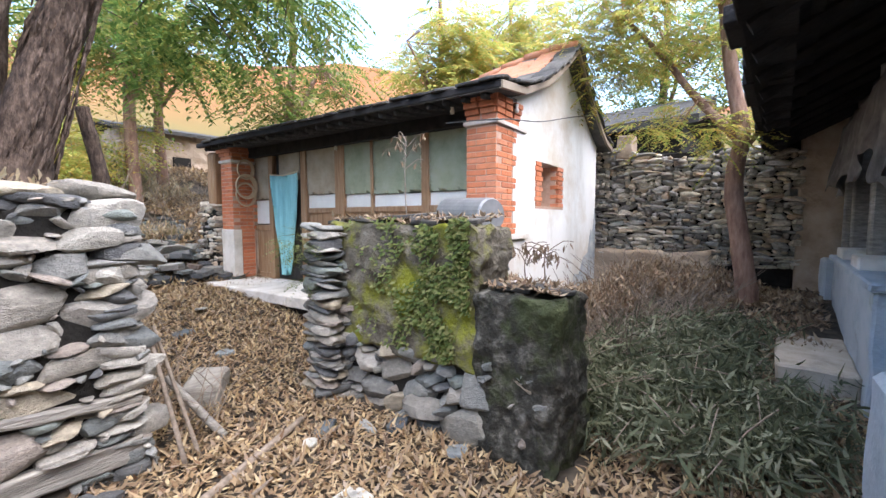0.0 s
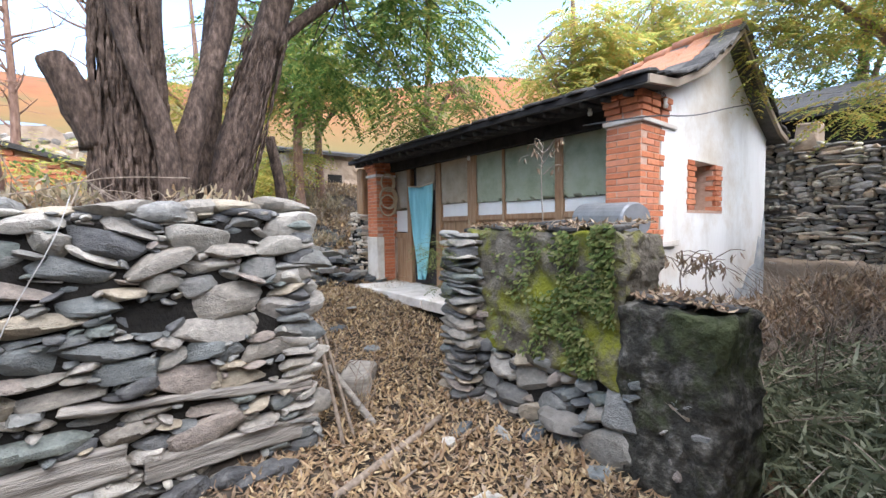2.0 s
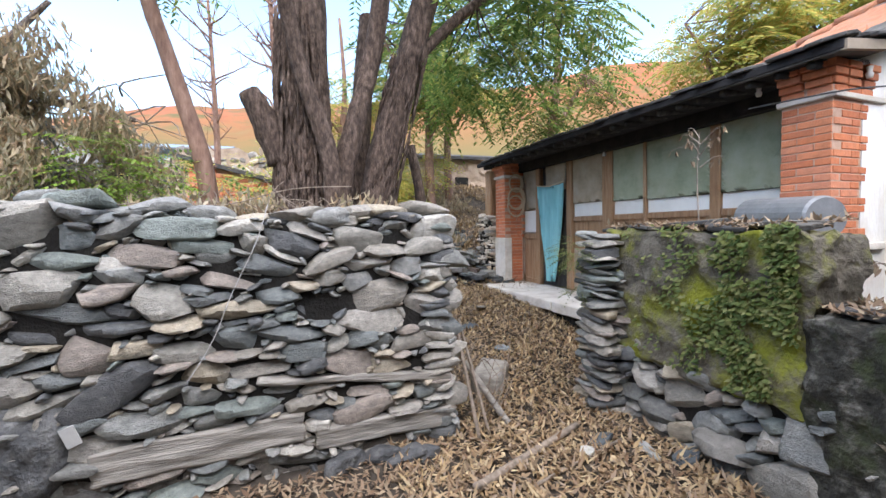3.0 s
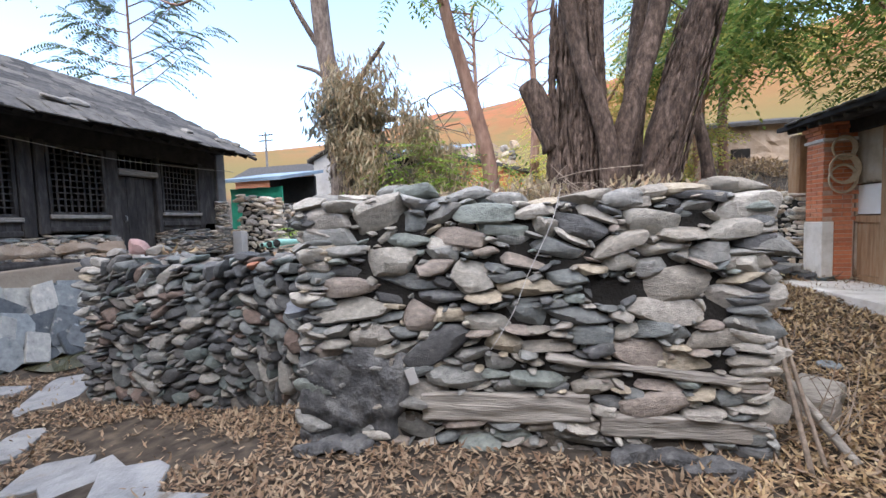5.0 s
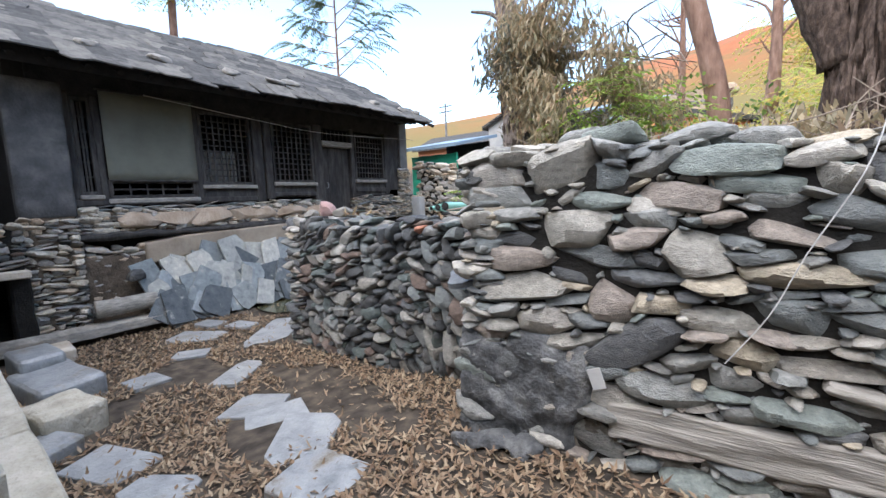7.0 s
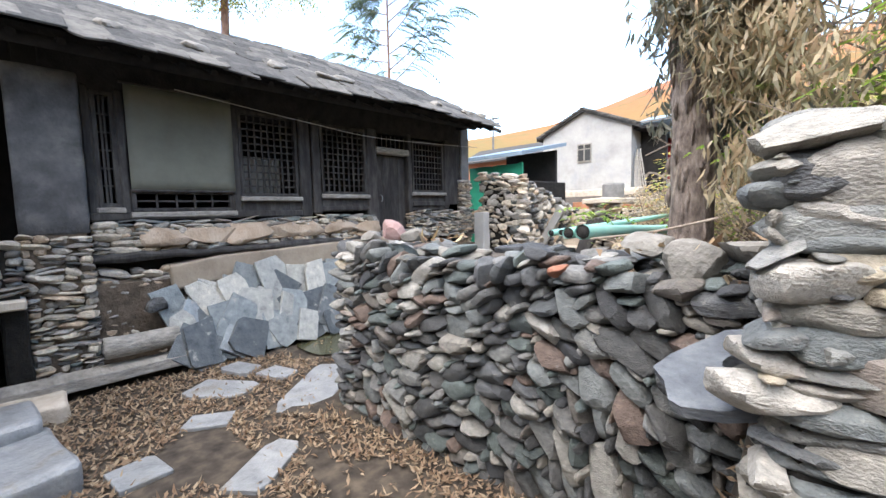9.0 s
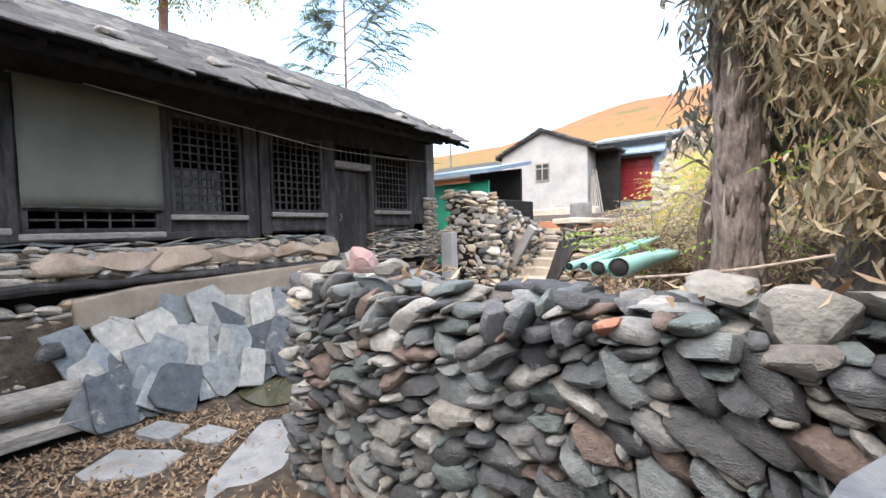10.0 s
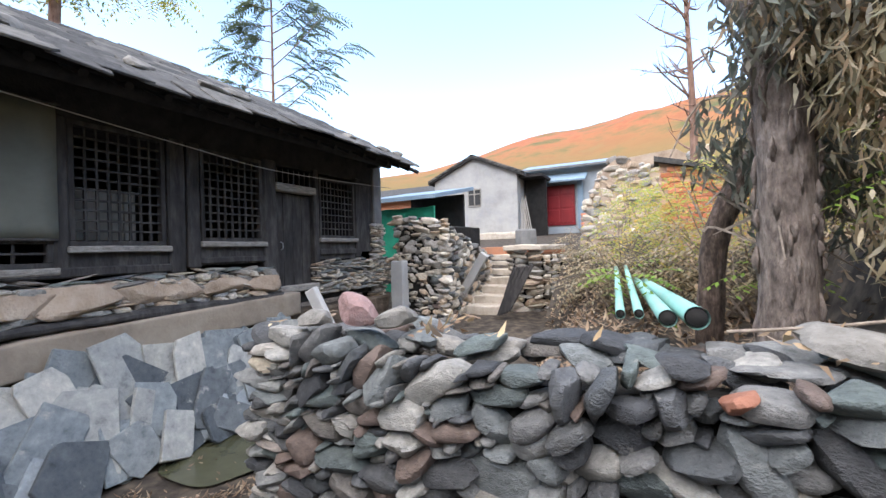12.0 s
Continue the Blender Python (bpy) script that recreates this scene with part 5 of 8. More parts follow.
STAINB = surf("damp_blue_render", [(0.26, 0.29, 0.32), (0.40, 0.43, 0.45), (0.60, 0.60, 0.57)], 4, 0.92, 0.5, 30)
pts = [(2.5, 0.3), (3.9, 0.3), (3.9, 1.5), (3.84, 1.72), (3.72, 1.3), (3.6, 1.35), (3.45, 0.95), (3.2, 0.9), (2.95, 0.62), (2.7, 0.66)]
part("damp_patch", prism(pts, "y", -0.006, 0.05, HM), STAINB, house, "flaked damp blue-grey render")
win = root("gable_window", (5.35, 2.5, 1.7), "small square gable window with a red brick surround", "window", kind="structure")
for c in range(9):
    z = WZ0 + 0.03 + c * 0.0635
    for x, me in ((WX0 + 0.1, STRETCH if c % 2 else HALF), (WX1 - 0.13, STRETCH if c % 2 == 0 else HALF)):
        put_brick(me, x, 0.045, z, 0, win)
    put_brick(STRETCH, WX1 - 0.075, 0.2, z, 90, win)
part("mortar", box(WX1 - 0.24, WX1, 0.03, 0.34, WZ0, WZ1, HM), M["joint"], win)
part("mortar", box(WX0, WX0 + 0.2, 0.03, 0.34, WZ0, WZ1, HM), M["joint"], win)
part("shutter", box(WX0 + 0.2, WX0 + 0.5, 0.30, 0.33, WZ0, WZ1, HM, 0.004), M["wood_brown"], win, "weathered wooden shutter")
part("shutter", box(WX0 + 0.5, WX1 - 0.24, 0.32, 0.35, WZ0, WZ1, HM, 0.004), M["wood_grey"], win)
part("sill", box(WX0, WX1, -0.005, 0.3, WZ0 - 0.03, WZ0 + 0.005, HM), M["joint"], win)
# other walls
hbox("rear_wall", 3.6, 3.86, 0.36, 5.5, 0.2, 2.85, M["mud"])
hbox("far_gable", 0.42, 3.86, 5.15, 5.5, 0.2, 2.8, M["mud"])
# near-black sheet painted as the shade behind the front panels
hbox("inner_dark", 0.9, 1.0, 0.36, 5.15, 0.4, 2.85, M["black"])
# porch step
for y0, y1 in ((3.02, 4.3), (4.32, 5.1), (5.12, 5.98), (1.7, 3.0), (0.4, 1.68)):
    hbox("porch_slab", -0.5, 0.46, y0, y1, 0.33 + rng.uniform(-0.01, 0.01), 0.49, M["whitestone"], "", 0.015, 0.012, 4)
hbox("porch_base", -0.42, 0.9, 0.3, 5.9, -0.2, 0.34, M["core"])
# front of posts, papered panels and mesh
FX = 0.45
for y0, y1 in ((5.2, 5.28), (4.58, 4.7), (3.66, 3.80), (2.76, 2.97), (1.18, 1.3), (2.17, 2.22)):
    hbox("post", FX - 0.05, FX + 0.08, y0, y1, 0.49, 2.86, M["wood_brown"], "", 0.008, 0.004, 3)
for z0, z1 in ((1.34, 1.44), (0.49, 0.58)):
    hbox("rail", FX - 0.03, FX + 0.06, 4.7, 5.2, z0, z1, M["wood_brown"], "", 0.006)
hbox("low_panel", FX, FX + 0.03, 4.72, 5.2, 0.58, 1.34, M["wood_brown"], "scuffed brown lower panel", 0.004)
hbox("glass_pane", FX, FX + 0.02, 4.72, 5.2, 1.46, 1.88, M["paper"], "whitened lower pane")


def drape(name, y0, y1, z0, z1, material, label, wave=0.006, x=FX - 0.03, pinch=0.0, parent=None):
    bm = bmesh.new()
    bmesh.ops.create_grid(bm, x_segments=14, y_segments=16, size=0.5)
    for v in bm.verts:
        u, w = v.co.x + 0.5, v.co.y + 0.5
        mid = (y0 + y1) / 2
        y = y0 + (y1 - y0) * u
        y = mid + (y - mid) * (1 - pinch * (1 - w) ** 1.4)
        v.co = Vector((x + wave * math.sin(u * 21 + 3 * w) * (1.3 - w) + wave * noise.noise(Vector((u * 4, w * 4, y0))), y, z0 + (z1 - z0) * w - 0.03 * math.sin(math.pi * u) * (w > 0.99) * (pinch > 0)))
    bmesh.ops.solidify(bm, geom=bm.faces[:], thickness=0.006)
    bmesh.ops.transform(bm, matrix=HM, verts=bm.verts[:])
    return part(name, bm, material, parent or house, label, True) if parent is not False else bm


drape("paper_panel", 4.72, 5.19, 1.9, 2.83, M["mat"], "tan paper pasted over the panel")
drape("paper_panel", 3.84, 4.4, 2.2, 2.84, M["mat"], "tan paper pasted over the panel")
drape("paper_panel", 2.98, 3.65, 1.94, 2.84, M["mat"], "tan paper with a torn edge")
hbox("white_strip", FX, FX + 0.02, 2.98, 3.65, 1.72, 1.93, M["paper"], "whitened strip under the paper")
drape("mesh_panel", 2.22, 2.76, 1.92, 2.8, M["greenmesh"], "faded green mesh over the window")
drape("mesh_panel", 1.3, 2.17, 1.9, 2.82, M["greenmesh"], "faded green and tan mesh over the window")
drape("mesh_panel", 0.38, 1.18, 1.9, 2.82, M["greenmesh"], "faded green mesh over the lattice")
for k in range(7):
    for s in (-1, 1):
        a = HM @ Vector((FX - 0.022, 0.78 + (k - 3) * 0.09 - s * 0.16, 2.2))
        b = HM @ Vector((FX - 0.022, 0.78 + (k - 3) * 0.09 + s * 0.16, 2.56))
        part("lattice_bar", tube([a, b], [0.007, 0.007], 5), M["greenmesh"], house)
for z in (2.05, 2.2, 2.45):
    hbox("lattice_bar", FX - 0.04, FX - 0.034, 1.4, 2.1, z, z + 0.016, M["greenmesh"])
hbox("white_strip", FX, FX + 0.02, 2.22, 2.76, 1.72, 1.91, M["paper"])
hbox("white_strip", FX, FX + 0.02, 1.3, 2.17, 1.72, 1.89, M["paper"])
hbox("white_strip", FX, FX + 0.02, 0.36, 1.18, 1.72, 1.89, M["paper"])
for y0, y1 in ((2.98, 3.65), (2.22, 2.76), (1.3, 2.17), (0.36, 1.18)):
    hbox("rail", FX - 0.03, FX + 0.05, y0, y1, 1.64, 1.72, M["wood_brown"], "", 0.006)
    hbox("low_panel", FX, FX + 0.03, y0, y1, 1.2, 1.64, M["wood_brown"], "", 0.004)
hbox("lower_wall", FX, FX + 0.1, 0.36, 3.66, 0.45, 1.2, M["mud"])
hbox("door_leaf", FX + 0.04, FX + 0.08, 3.8, 4.58, 0.5, 2.86, M["wood_dark"], "dark doorway board")
bm = drape("cloth", 3.82, 4.56, 0.6, 2.3, M["teal"], "", 0.03, FX - 0.09, 0.72, False)
curtain = root("door_curtain", (4.0, 6.5, 0.6), "faded teal cloth tied up across the doorway", "curtain")
part("cloth", bm, M["teal"], curtain, "", True)
hem = bmesh.new()
tube([HM @ Vector((FX - 0.1, 3.80, 2.32)), HM @ Vector((FX - 0.09, 4.2, 2.275)), HM @ Vector((FX - 0.1, 4.58, 2.31))], [0.012] * 3, 6, hem)
part("hem", hem, M["rope"], curtain, "pale rolled hem")
# ropes on the left pier
coil = root("rope_coil", (3.85, 7.4, 1.9), "coils of pale straw rope hung on the brick pier", "rope")
for z, r, k in ((2.42, 0.13, 3), (2.12, 0.16, 4), (1.98, 0.17, 2)):
    for j in range(k):
        c = [HM @ Vector((0.2 + (r + j * 0.012) * math.cos(a) * 1.0, 5.085 - j * 0.016, z + (r * 1.15 + j * 0.01) * math.sin(a))) for a in [i * math.pi / 9 for i in range(19)]]
        part("loop", tube(c, [0.013] * 19, 5, caps=False), M["rope"], coil, "", True)
# roof: concave slopes, slates at the verge, orange ridge tiles
prof = [(-0.26, 2.86), (0.3, 2.93), (1.0, 3.2), (1.6, 3.56), (2.1, 3.92), (2.6, 3.58), (3.2, 3.2), (3.8, 2.92), (4.2, 2.84)]
lift = lambda y: 1.0 - 0.3 * sm(0.0, 2.4, y)


def roof_z(x, z, y):
    return 2.84 + (z - 2.84) * lift(y)


cutsy = [-0.16, 0.3, 0.8, 1.3, 1.8, 2.4, 5.78]
for ya, yb in zip(cutsy, cutsy[1:]):
    bm = prism(prof + [(x, z - 0.07) for x, z in prof[::-1]], "y", ya, yb)
    for v in bm.verts:
        v.co.z = roof_z(v.co.x, v.co.z, v.co.y)
    bmesh.ops.transform(bm, matrix=HM, verts=bm.verts[:])
    part("roof_deck", bm, M["slate_i"], house, "grey slate roof slope")
part("verge", prism([(x, z + 0.005) for x, z in prof] + [(x, z - 0.07) for x, z in prof[::-1]], "y", -0.2, -0.16, HM), M["tanband"], house, "stepped brownish tile verge")
tiles = [mesh_of("roof_tile", slab_mesh(random.Random(90 + i), 0.34, 0.30, 0.03, 8), M["slate"]) for i in range(5)]
otile = mesh_of("roof_tile", slab_mesh(random.Random(99), 0.34, 0.30, 0.03, 8), M["orange_tile"])
hinv = world_of(house).inverted()
for seg, (a, b) in enumerate(zip(prof, prof[1:])):
    n = max(2, round(math.hypot(b[0] - a[0], b[1] - a[1]) / 0.2))
    ang = math.atan2(b[1] - a[1], b[0] - a[0])
    for i in range(n):
        f = (i + 0.5) / n
        cols = range(20) if seg < 4 else range(2)
        for j in cols:
            ob = new("roof_tile", otile if (seg >= 1 and seg < 4 and j > 0 and rng.random() < 0.3 + 0.2 * seg) else tiles[rng.randrange(5)])
            ob.parent, ob.matrix_parent_inverse = house, hinv
            tip = -5 if seg < 4 else 5
            ty = -0.08 + j * 0.29 + rng.uniform(-0.03, 0.03)
            ob.matrix_basis = HM @ pose(a[0] + (b[0] - a[0]) * f, ty, roof_z(0, a[1] + (b[1] - a[1]) * f, ty) + 0.035 + rng.uniform(0, 0.015)) @ Matrix.Rotation(-ang * lift(ty) + radians(tip), 4, "Y") @ Matrix.Rotation(radians(rng.uniform(-9, 9)), 4, "Z") @ Matrix.Rotation(radians(90), 4, "X")
for j in range(16):
    c = [HM @ Vector((2.1, -0.18 + j * 0.38 + k * 0.2, roof_z(0, 3.96, -0.18 + j * 0.38 + k * 0.2) + 0.01 * k)) for k in (0, 1, 2)]
    part("ridge_tile", tube(c, [0.075, 0.08, 0.085], 8), M["orange_tile"], house, "", True)
for i in range(25):
    y = 0.05 + i * 0.232
    part("rafter_end", tube([HM @ Vector((-0.2, y, 2.77)), HM @ Vector((0.6, y, 2.90))], [0.036, 0.036], 8), M["wood_dark"], house, "", True)
hbox("eave_board", -0.27, -0.2, -0.18, 5.8, 2.80, 2.87, M["dark_board"], "black eave edge", 0.006, 0.006, 8)
# added dark beam paints the shadow band at the top of the panels
hbox("eave_beam", 0.3, 0.5, 0.0, 5.5, 2.64, 2.88, M["dark_board"], "near-black beam added as the shade band under the eave")
hbox("eave_soffit", -0.2, 0.5, 0.0, 5.6, 2.80, 2.83, M["dark_board"])
for y in (0.1, 2.9, 0.55):
    ins = root("insulator", tuple(HM @ Vector((0.1, y, 2.7))), "small white porcelain insulator on the house", "insulator")
    x = 0.36 if y == 0.1 else (0.0 if y == 0.55 else 0.38)
    z = 2.74 if y != 2.9 else 2.62
    yy = -0.06 if y == 0.1 else y
    c = [HM @ Vector((x, yy, z - 0.04)), HM @ Vector((x, yy, z - 0.01)), HM @ Vector((x, yy, z + 0.01)), HM @ Vector((x, yy, z + 0.05))]
    part("cap", tube(c, [0.02, 0.028, 0.016, 0.024], 8), M["paper"], ins, "", True)
solo("house_cable", tube(smooth_line([HM @ Vector((-0.05, 0.6, 2.6)), HM @ Vector((0.0, -0.08, 2.56)), HM @ Vector((1.0, -0.1, 2.72)), HM @ Vector((2.6, -0.12, 3.1)), HM @ Vector((6, -0.6, 3.8))], 5), [0.007] * 21, 5), M["wire"], "thin dark cable along the white gable", "cable")
# grey iron drum half behind the mossy wall
drum = tube([(3.6, 2.88, 1.6), (3.595, 2.85, 1.6), (3.42, 2.2, 1.58), (3.41, 2.17, 1.58)], [0.15, 0.165, 0.165, 0.15], 24)
solo("iron_drum", drum, M["metal"], "dull grey iron drum lying on a stone heap", "drum", smooth=False)
heap = random.Random(8)
for i in range(14):
    boulder("heap_stone", (3.38 + heap.uniform(-0.16, 0.1), 2.5 + heap.uniform(-0.3, 0.3), 0.15 + 1.17 * i / 14), (0.4, 0.5, 0.22), (0, 0, heap.uniform(0, 180)), M["mortar"], "rough dark stone of a heap behind the wall", 200 + i)

# ---- the dark building beside the yard with its deep eave ----
rng = random.Random(85)
side = root("side_building", (5.0, -1.5, 0), "dark open-fronted building with blue-grey knee wall", "building", kind="structure")


def sbox(name, x0, x1, y0, y1, z0, z1, material, label="", bevel=0.0, rough=0.0, cuts=0, smooth=False):
    return part(name, box(x0, x1, y0, y1, z0, z1, None, bevel, rough, x0, cuts), material, side, label, smooth)


part("eave_lining", box(1.5, 9.3, -0.1, 0.22, 2.66, 2.70), M["dark_board"], side)
# shade of the deep eave is painted in with the near-black colour
part("roof", prism([(0.23, 2.64), (-2.6, 4.1), (-5.2, 2.7), (-5.2, 2.6), (-2.6, 3.98), (0.23, 2.52)], "x", 1.5, 9.3), M["dark_board"], side, "deep eave with its underside shade in the near-black colour")
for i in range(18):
    # tiles coloured near-black so that their undersides look shaded
    sbox("eave_tile", 1.5 + i * 0.42, 1.94 + i * 0.42, 0.0, 0.30 + rng.uniform(-0.05, 0.03), 2.56 + 0.012 * (i % 2), 2.66 + 0.012 * (i % 2), M["dark_board"], "", 0.008)
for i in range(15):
    part("rafter", tube([(1.7 + i * 0.5, 0.2, 2.50), (1.7 + i * 0.5, -1.6, 3.42)], [0.045, 0.05], 7), M["dark_board"], side)
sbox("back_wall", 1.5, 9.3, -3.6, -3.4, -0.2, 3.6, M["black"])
sbox("end_wall", 8.0, 8.3, -3.4, -0.15, 0.2, 3.3, M["mud"], "rough tan end wall", 0.02, 0.05, 8)
sbox("end_wall", 1.4, 1.6, -3.4, -0.9, -0.2, 3.4, M["mud"], "", 0.02, 0.04, 8)
sbox("knee_wall", 4.2, 7.05, -0.78, -0.5, -0.1, 1.02, M["bluewash"], "peeling blue-grey limewashed knee wall", 0.02, 0.02, 10)
sbox("knee_cap", 4.15, 7.1, -0.84, -0.46, 1.02, 1.09, M["bluewash"], "", 0.015, 0.01, 8)
sbox("far_pier", 7.2, 7.9, -0.8, -0.42, 0.1, 1.0, M["bluewash"], "blue-grey pier by the end wall", 0.03, 0.02, 6)
sbox("near_block", 1.7, 2.72, -0.85, -0.32, -0.1, 0.86, M["bluewash"], "blue-grey block near the doorway", 0.03, 0.015, 6)
sbox("knee_wall", 2.72, 4.2, -0.85, -0.6, -0.1, 1.0, M["bluewash"], "", 0.02, 0.02, 8)
sbox("step", 4.4, 6.9, -0.5, 0.02, -0.1, 0.34, M["stepstone"], "worn pale doorstep slab", 0.02, 0.015, 8)
for x in (2.9, 4.3, 5.5, 6.9, 7.7):
    sbox("post", x, x + 0.16, -0.8, -0.62, 1.0, 3.0, M["wood_grey"], "", 0.015, 0.01, 4)
for x in (4.9, 6.2, 7.3, 3.5):
    sbox("window_bar", x, x + 0.06, -0.74, -0.68, 1.09, 2.4, M["wood_grey"], "", 0.008)
sbox("window_rail", 2.9, 8.0, -0.76, -0.66, 2.36, 2.46, M["wood_dark"], "", 0.01)
for x, w in ((5.05, 0.5), (6.3, 0.5)):
    sbox("sill_block", x, x + w, -0.78, -0.5, 1.09, 1.2, M["whitestone"], "", 0.012)
bm = bmesh.new()
bmesh.ops.create_grid(bm, x_segments=90, y_segments=14, size=0.5)
for v in bm.verts:
    u, w = v.co.x + 0.5, v.co.y + 0.5
    drop = 0.75 + 0.3 * noise.noise(Vector((u * 5, 0, 0))) + 0.12 * noise.noise(Vector((u * 21, 3, 0)))
    v.co = Vector((3.6 + 4.2 * u, -0.46 - 0.1 * w + 0.035 * math.sin(u * 46 + 2 * w) * (1.1 - w) + 0.05 * noise.noise(Vector((u * 9, w * 2, 1))), 2.66 - drop * (1 - w) + 0.06 * w))
bmesh.ops.solidify(bm, geom=bm.faces[:], thickness=0.006)
solo("hanging_gauze", bm, M["gauze"], "dusty torn gauze hanging from the dark eave", "cloth", smooth=True)

# ---- beyond the steps: stairs, rubble wall, village houses ----
rng = random.Random(97)
stair = root("stone_stairs", (-6.9, 11.2, 0.3), "flight of worn sandstone steps up to the village", "stairs", kind="structure")
for i in range(7):
    y = 10.05 + i * 0.43
    part("step", box(-7.55 - 0.02 * i, -6.35 - 0.02 * i, y, y + 0.62, 0.1, 0.46 + i * 0.175, None, 0.015, 0.015, i, 5), M["stepstone"], stair)
bm = box(-0.09, 0.09, -0.05, 0.05, -0.75, 0.75, pose(-6.98, 9.95, 0.98, 10, 36, 0), 0.01, 0.01, 2, 4)
solo("stone_plank", bm, M["palewall"], "long pale stone plank leaning beside the steps", "stone plank")
for i in range(5):
    bm = box(-0.03, 0.03, -0.1, 0.1, -0.5, 0.5, pose(-6.05 + 0.07 * i, 9.7, 0.82 + 0.02 * i, 0, 20 + 2 * i, 10), 0.006, 0.012, i, 4)
    solo("dark_slab", bm, M["wood_dark"], "dark weathered board leaning on the step wall", "board", "dark boards by the steps")
stepwall = root("step_wall", (-5.6, 11.5, 0.8), "rough sandstone wall beside the steps", "stone wall", kind="structure")
core(stepwall, (-6.2, 10.4), (-4.3, 10.6), 2.2, 0.0, 1.5, M["core"])
lay(stepwall, pack(0.75, lambda s: 1.35, (0.2, 0.6), (0.07, 0.14), rng), (-6.25, 10.3), (1, 0.1), lambda s: 0.3, FARSTONE, M["tanisland"], rng, 0.3, 0.03, 60)
lay(stepwall, pack(1.3, lambda s: 1.2, (0.1, 0.3), (0.06, 0.14), rng), (-5.5, 10.42), (1, 0.1), lambda s: 0.3, FARSTONE, M["tanisland"], rng, 0.3, 0.04, 80)
part("cap", box(-6.3, -5.5, 10.25, 12.9, 1.62, 1.74, None, 0.02, 0.02, 3, 6), M["stepstone"], stepwall, "flat pale capping slabs")
pile = root("rubble_wall", (-7.6, 9.2, 0.3), "tall dry-stone rubble wall at the village lane", "stone wall", kind="structure")
core(pile, (-8.2, 9.0), (-7.2, 9.0), 2.4, -0.2, 2.2, M["core"], 0.06)
lay(pile, fill(1.12, lambda s: 2.52 - 0.12 * s, rng, ((0.34, 200, 8), (0.26, 300, 24), (0.2, 400, 40), (0.14, 600, 60), (0.1, 700, 80)), (0.22, 0.42), lambda s, z: rng.gauss(-3, 8)), (-8.22, 9.0), (1, 0.03), lambda s: -0.1, FARSTONE, M["coolisland"], rng, 0.26, 0.04, 150)
lay(pile, fill(2.6, lambda s: 2.35 - 0.3 * s, rng, ((0.26, 300, 30), (0.2, 500, 60), (0.14, 700, 90), (0.1, 700, 100)), (0.3, 0.5), lambda s, z: rng.gauss(28, 10)), (-7.15, 9.05), (0.04, 1), lambda s: -0.05, FARSTONE, M["coolisland"], rng, 0.26, 0.05, 150, outward=(1, -0.05))
for i in range(60):
    ob = new("fallen_stone", FARSTONE[rng.randrange(8)])
    ob.parent, ob.matrix_parent_inverse = pile, world_of(pile).inverted()
    k = rng.random()
    ob.matrix_basis = Matrix.LocRotScale((-7.9 + 0.55 * k, 9.3 + rng.random() * 2.2, 1.5 + 0.9 * (1 - k) * rng.random()), Euler((rng.random(), rng.random(), rng.random() * 6)), (0.26, 0.2, 0.12))
solo("brick_rim", box(-7.9, -5.6, 13.0, 13.3, 1.45, 1.72, None, 0.01, 0.01, 4, 6), M["orange_tile"], "low red and white brick rim of the upper terrace", "rim", kind="structure")
tub = tube([(-6.3, 12.0, 1.74), (-6.3, 12.0, 1.78), (-6.3, 12.0, 2.1), (-6.3, 12.0, 2.14)], [0.25, 0.26, 0.26, 0.24], 20)
solo("grey_tub", tub, M["greyplaster"], "squat grey concrete tub on the step wall", "tub")
solo("slab_stub", box(-0.06, 0.06, -0.03, 0.03, -0.3, 0.3, pose(-6.0, 4.6, 1.1, 8, -25, 0), 0.008), M["palewall"], "narrow pale stone upright behind the cobble wall", "stone")


def village_house(name, x0, x1, y0, y1, zb, ze, za, wall, roof, label, ridge_x=True):
    h = root(name, ((x0 + x1) / 2, y0, zb), label, "house", "village houses", "structure")
    if ridge_x:
        mid = (x0 + x1) / 2
        part("wall", prism([(x0, zb), (x1, zb), (x1, ze), (mid, za), (x0, ze)], "y", y0, y1), wall, h)
        part("roof", prism([(x0 - 0.35, ze - 0.16), (mid, za), (x1 + 0.45, ze - 0.2), (x1 + 0.45, ze - 0.05), (mid, za + 0.17), (x0 - 0.35, ze)], "y", y0 - 0.2, y1 + 0.3), roof, h)
        for i in range(18):
            f = i / 18
            for s in (-1, 1):
                half = (mid - x0 + 0.35) if s < 0 else (x1 + 0.45 - mid)
                px, pz = mid + s * half * f, za + 0.17 + (ze - za - 0.2) * f
                part("roof_tile", box(px - 0.14, px + 0.14, y0 - 0.28, y0 + 0.15, pz - 0.03, pz + 0.05, None, 0.01), M["slate"], h)
    else:
        part("wall", box(x0, x1, y0, y1, zb, ze), wall, h)
        part("roof", prism([(y0 - 0.5, ze - 0.1), ((y0 + y1) / 2, za), (y1 + 0.5, ze - 0.1), (y1 + 0.5, ze), ((y0 + y1) / 2, za + 0.12), (y0 - 0.5, ze + 0.02)], "x", x0 - 0.2, x1 + 0.2), roof, h)
    return h


gh = village_house("village_house", -15.46, -10.25, 24.3, 30, 1.9, 5.85, 6.95, M["palewall"], M["slate_i"], "pale grey rendered cottage with a small gable window")
w = part("window", box(-13.25, -12.42, 24.24, 24.32, 4.15, 5.2, None, 0.01), M["wood_grey"], gh, "small brown window frame")
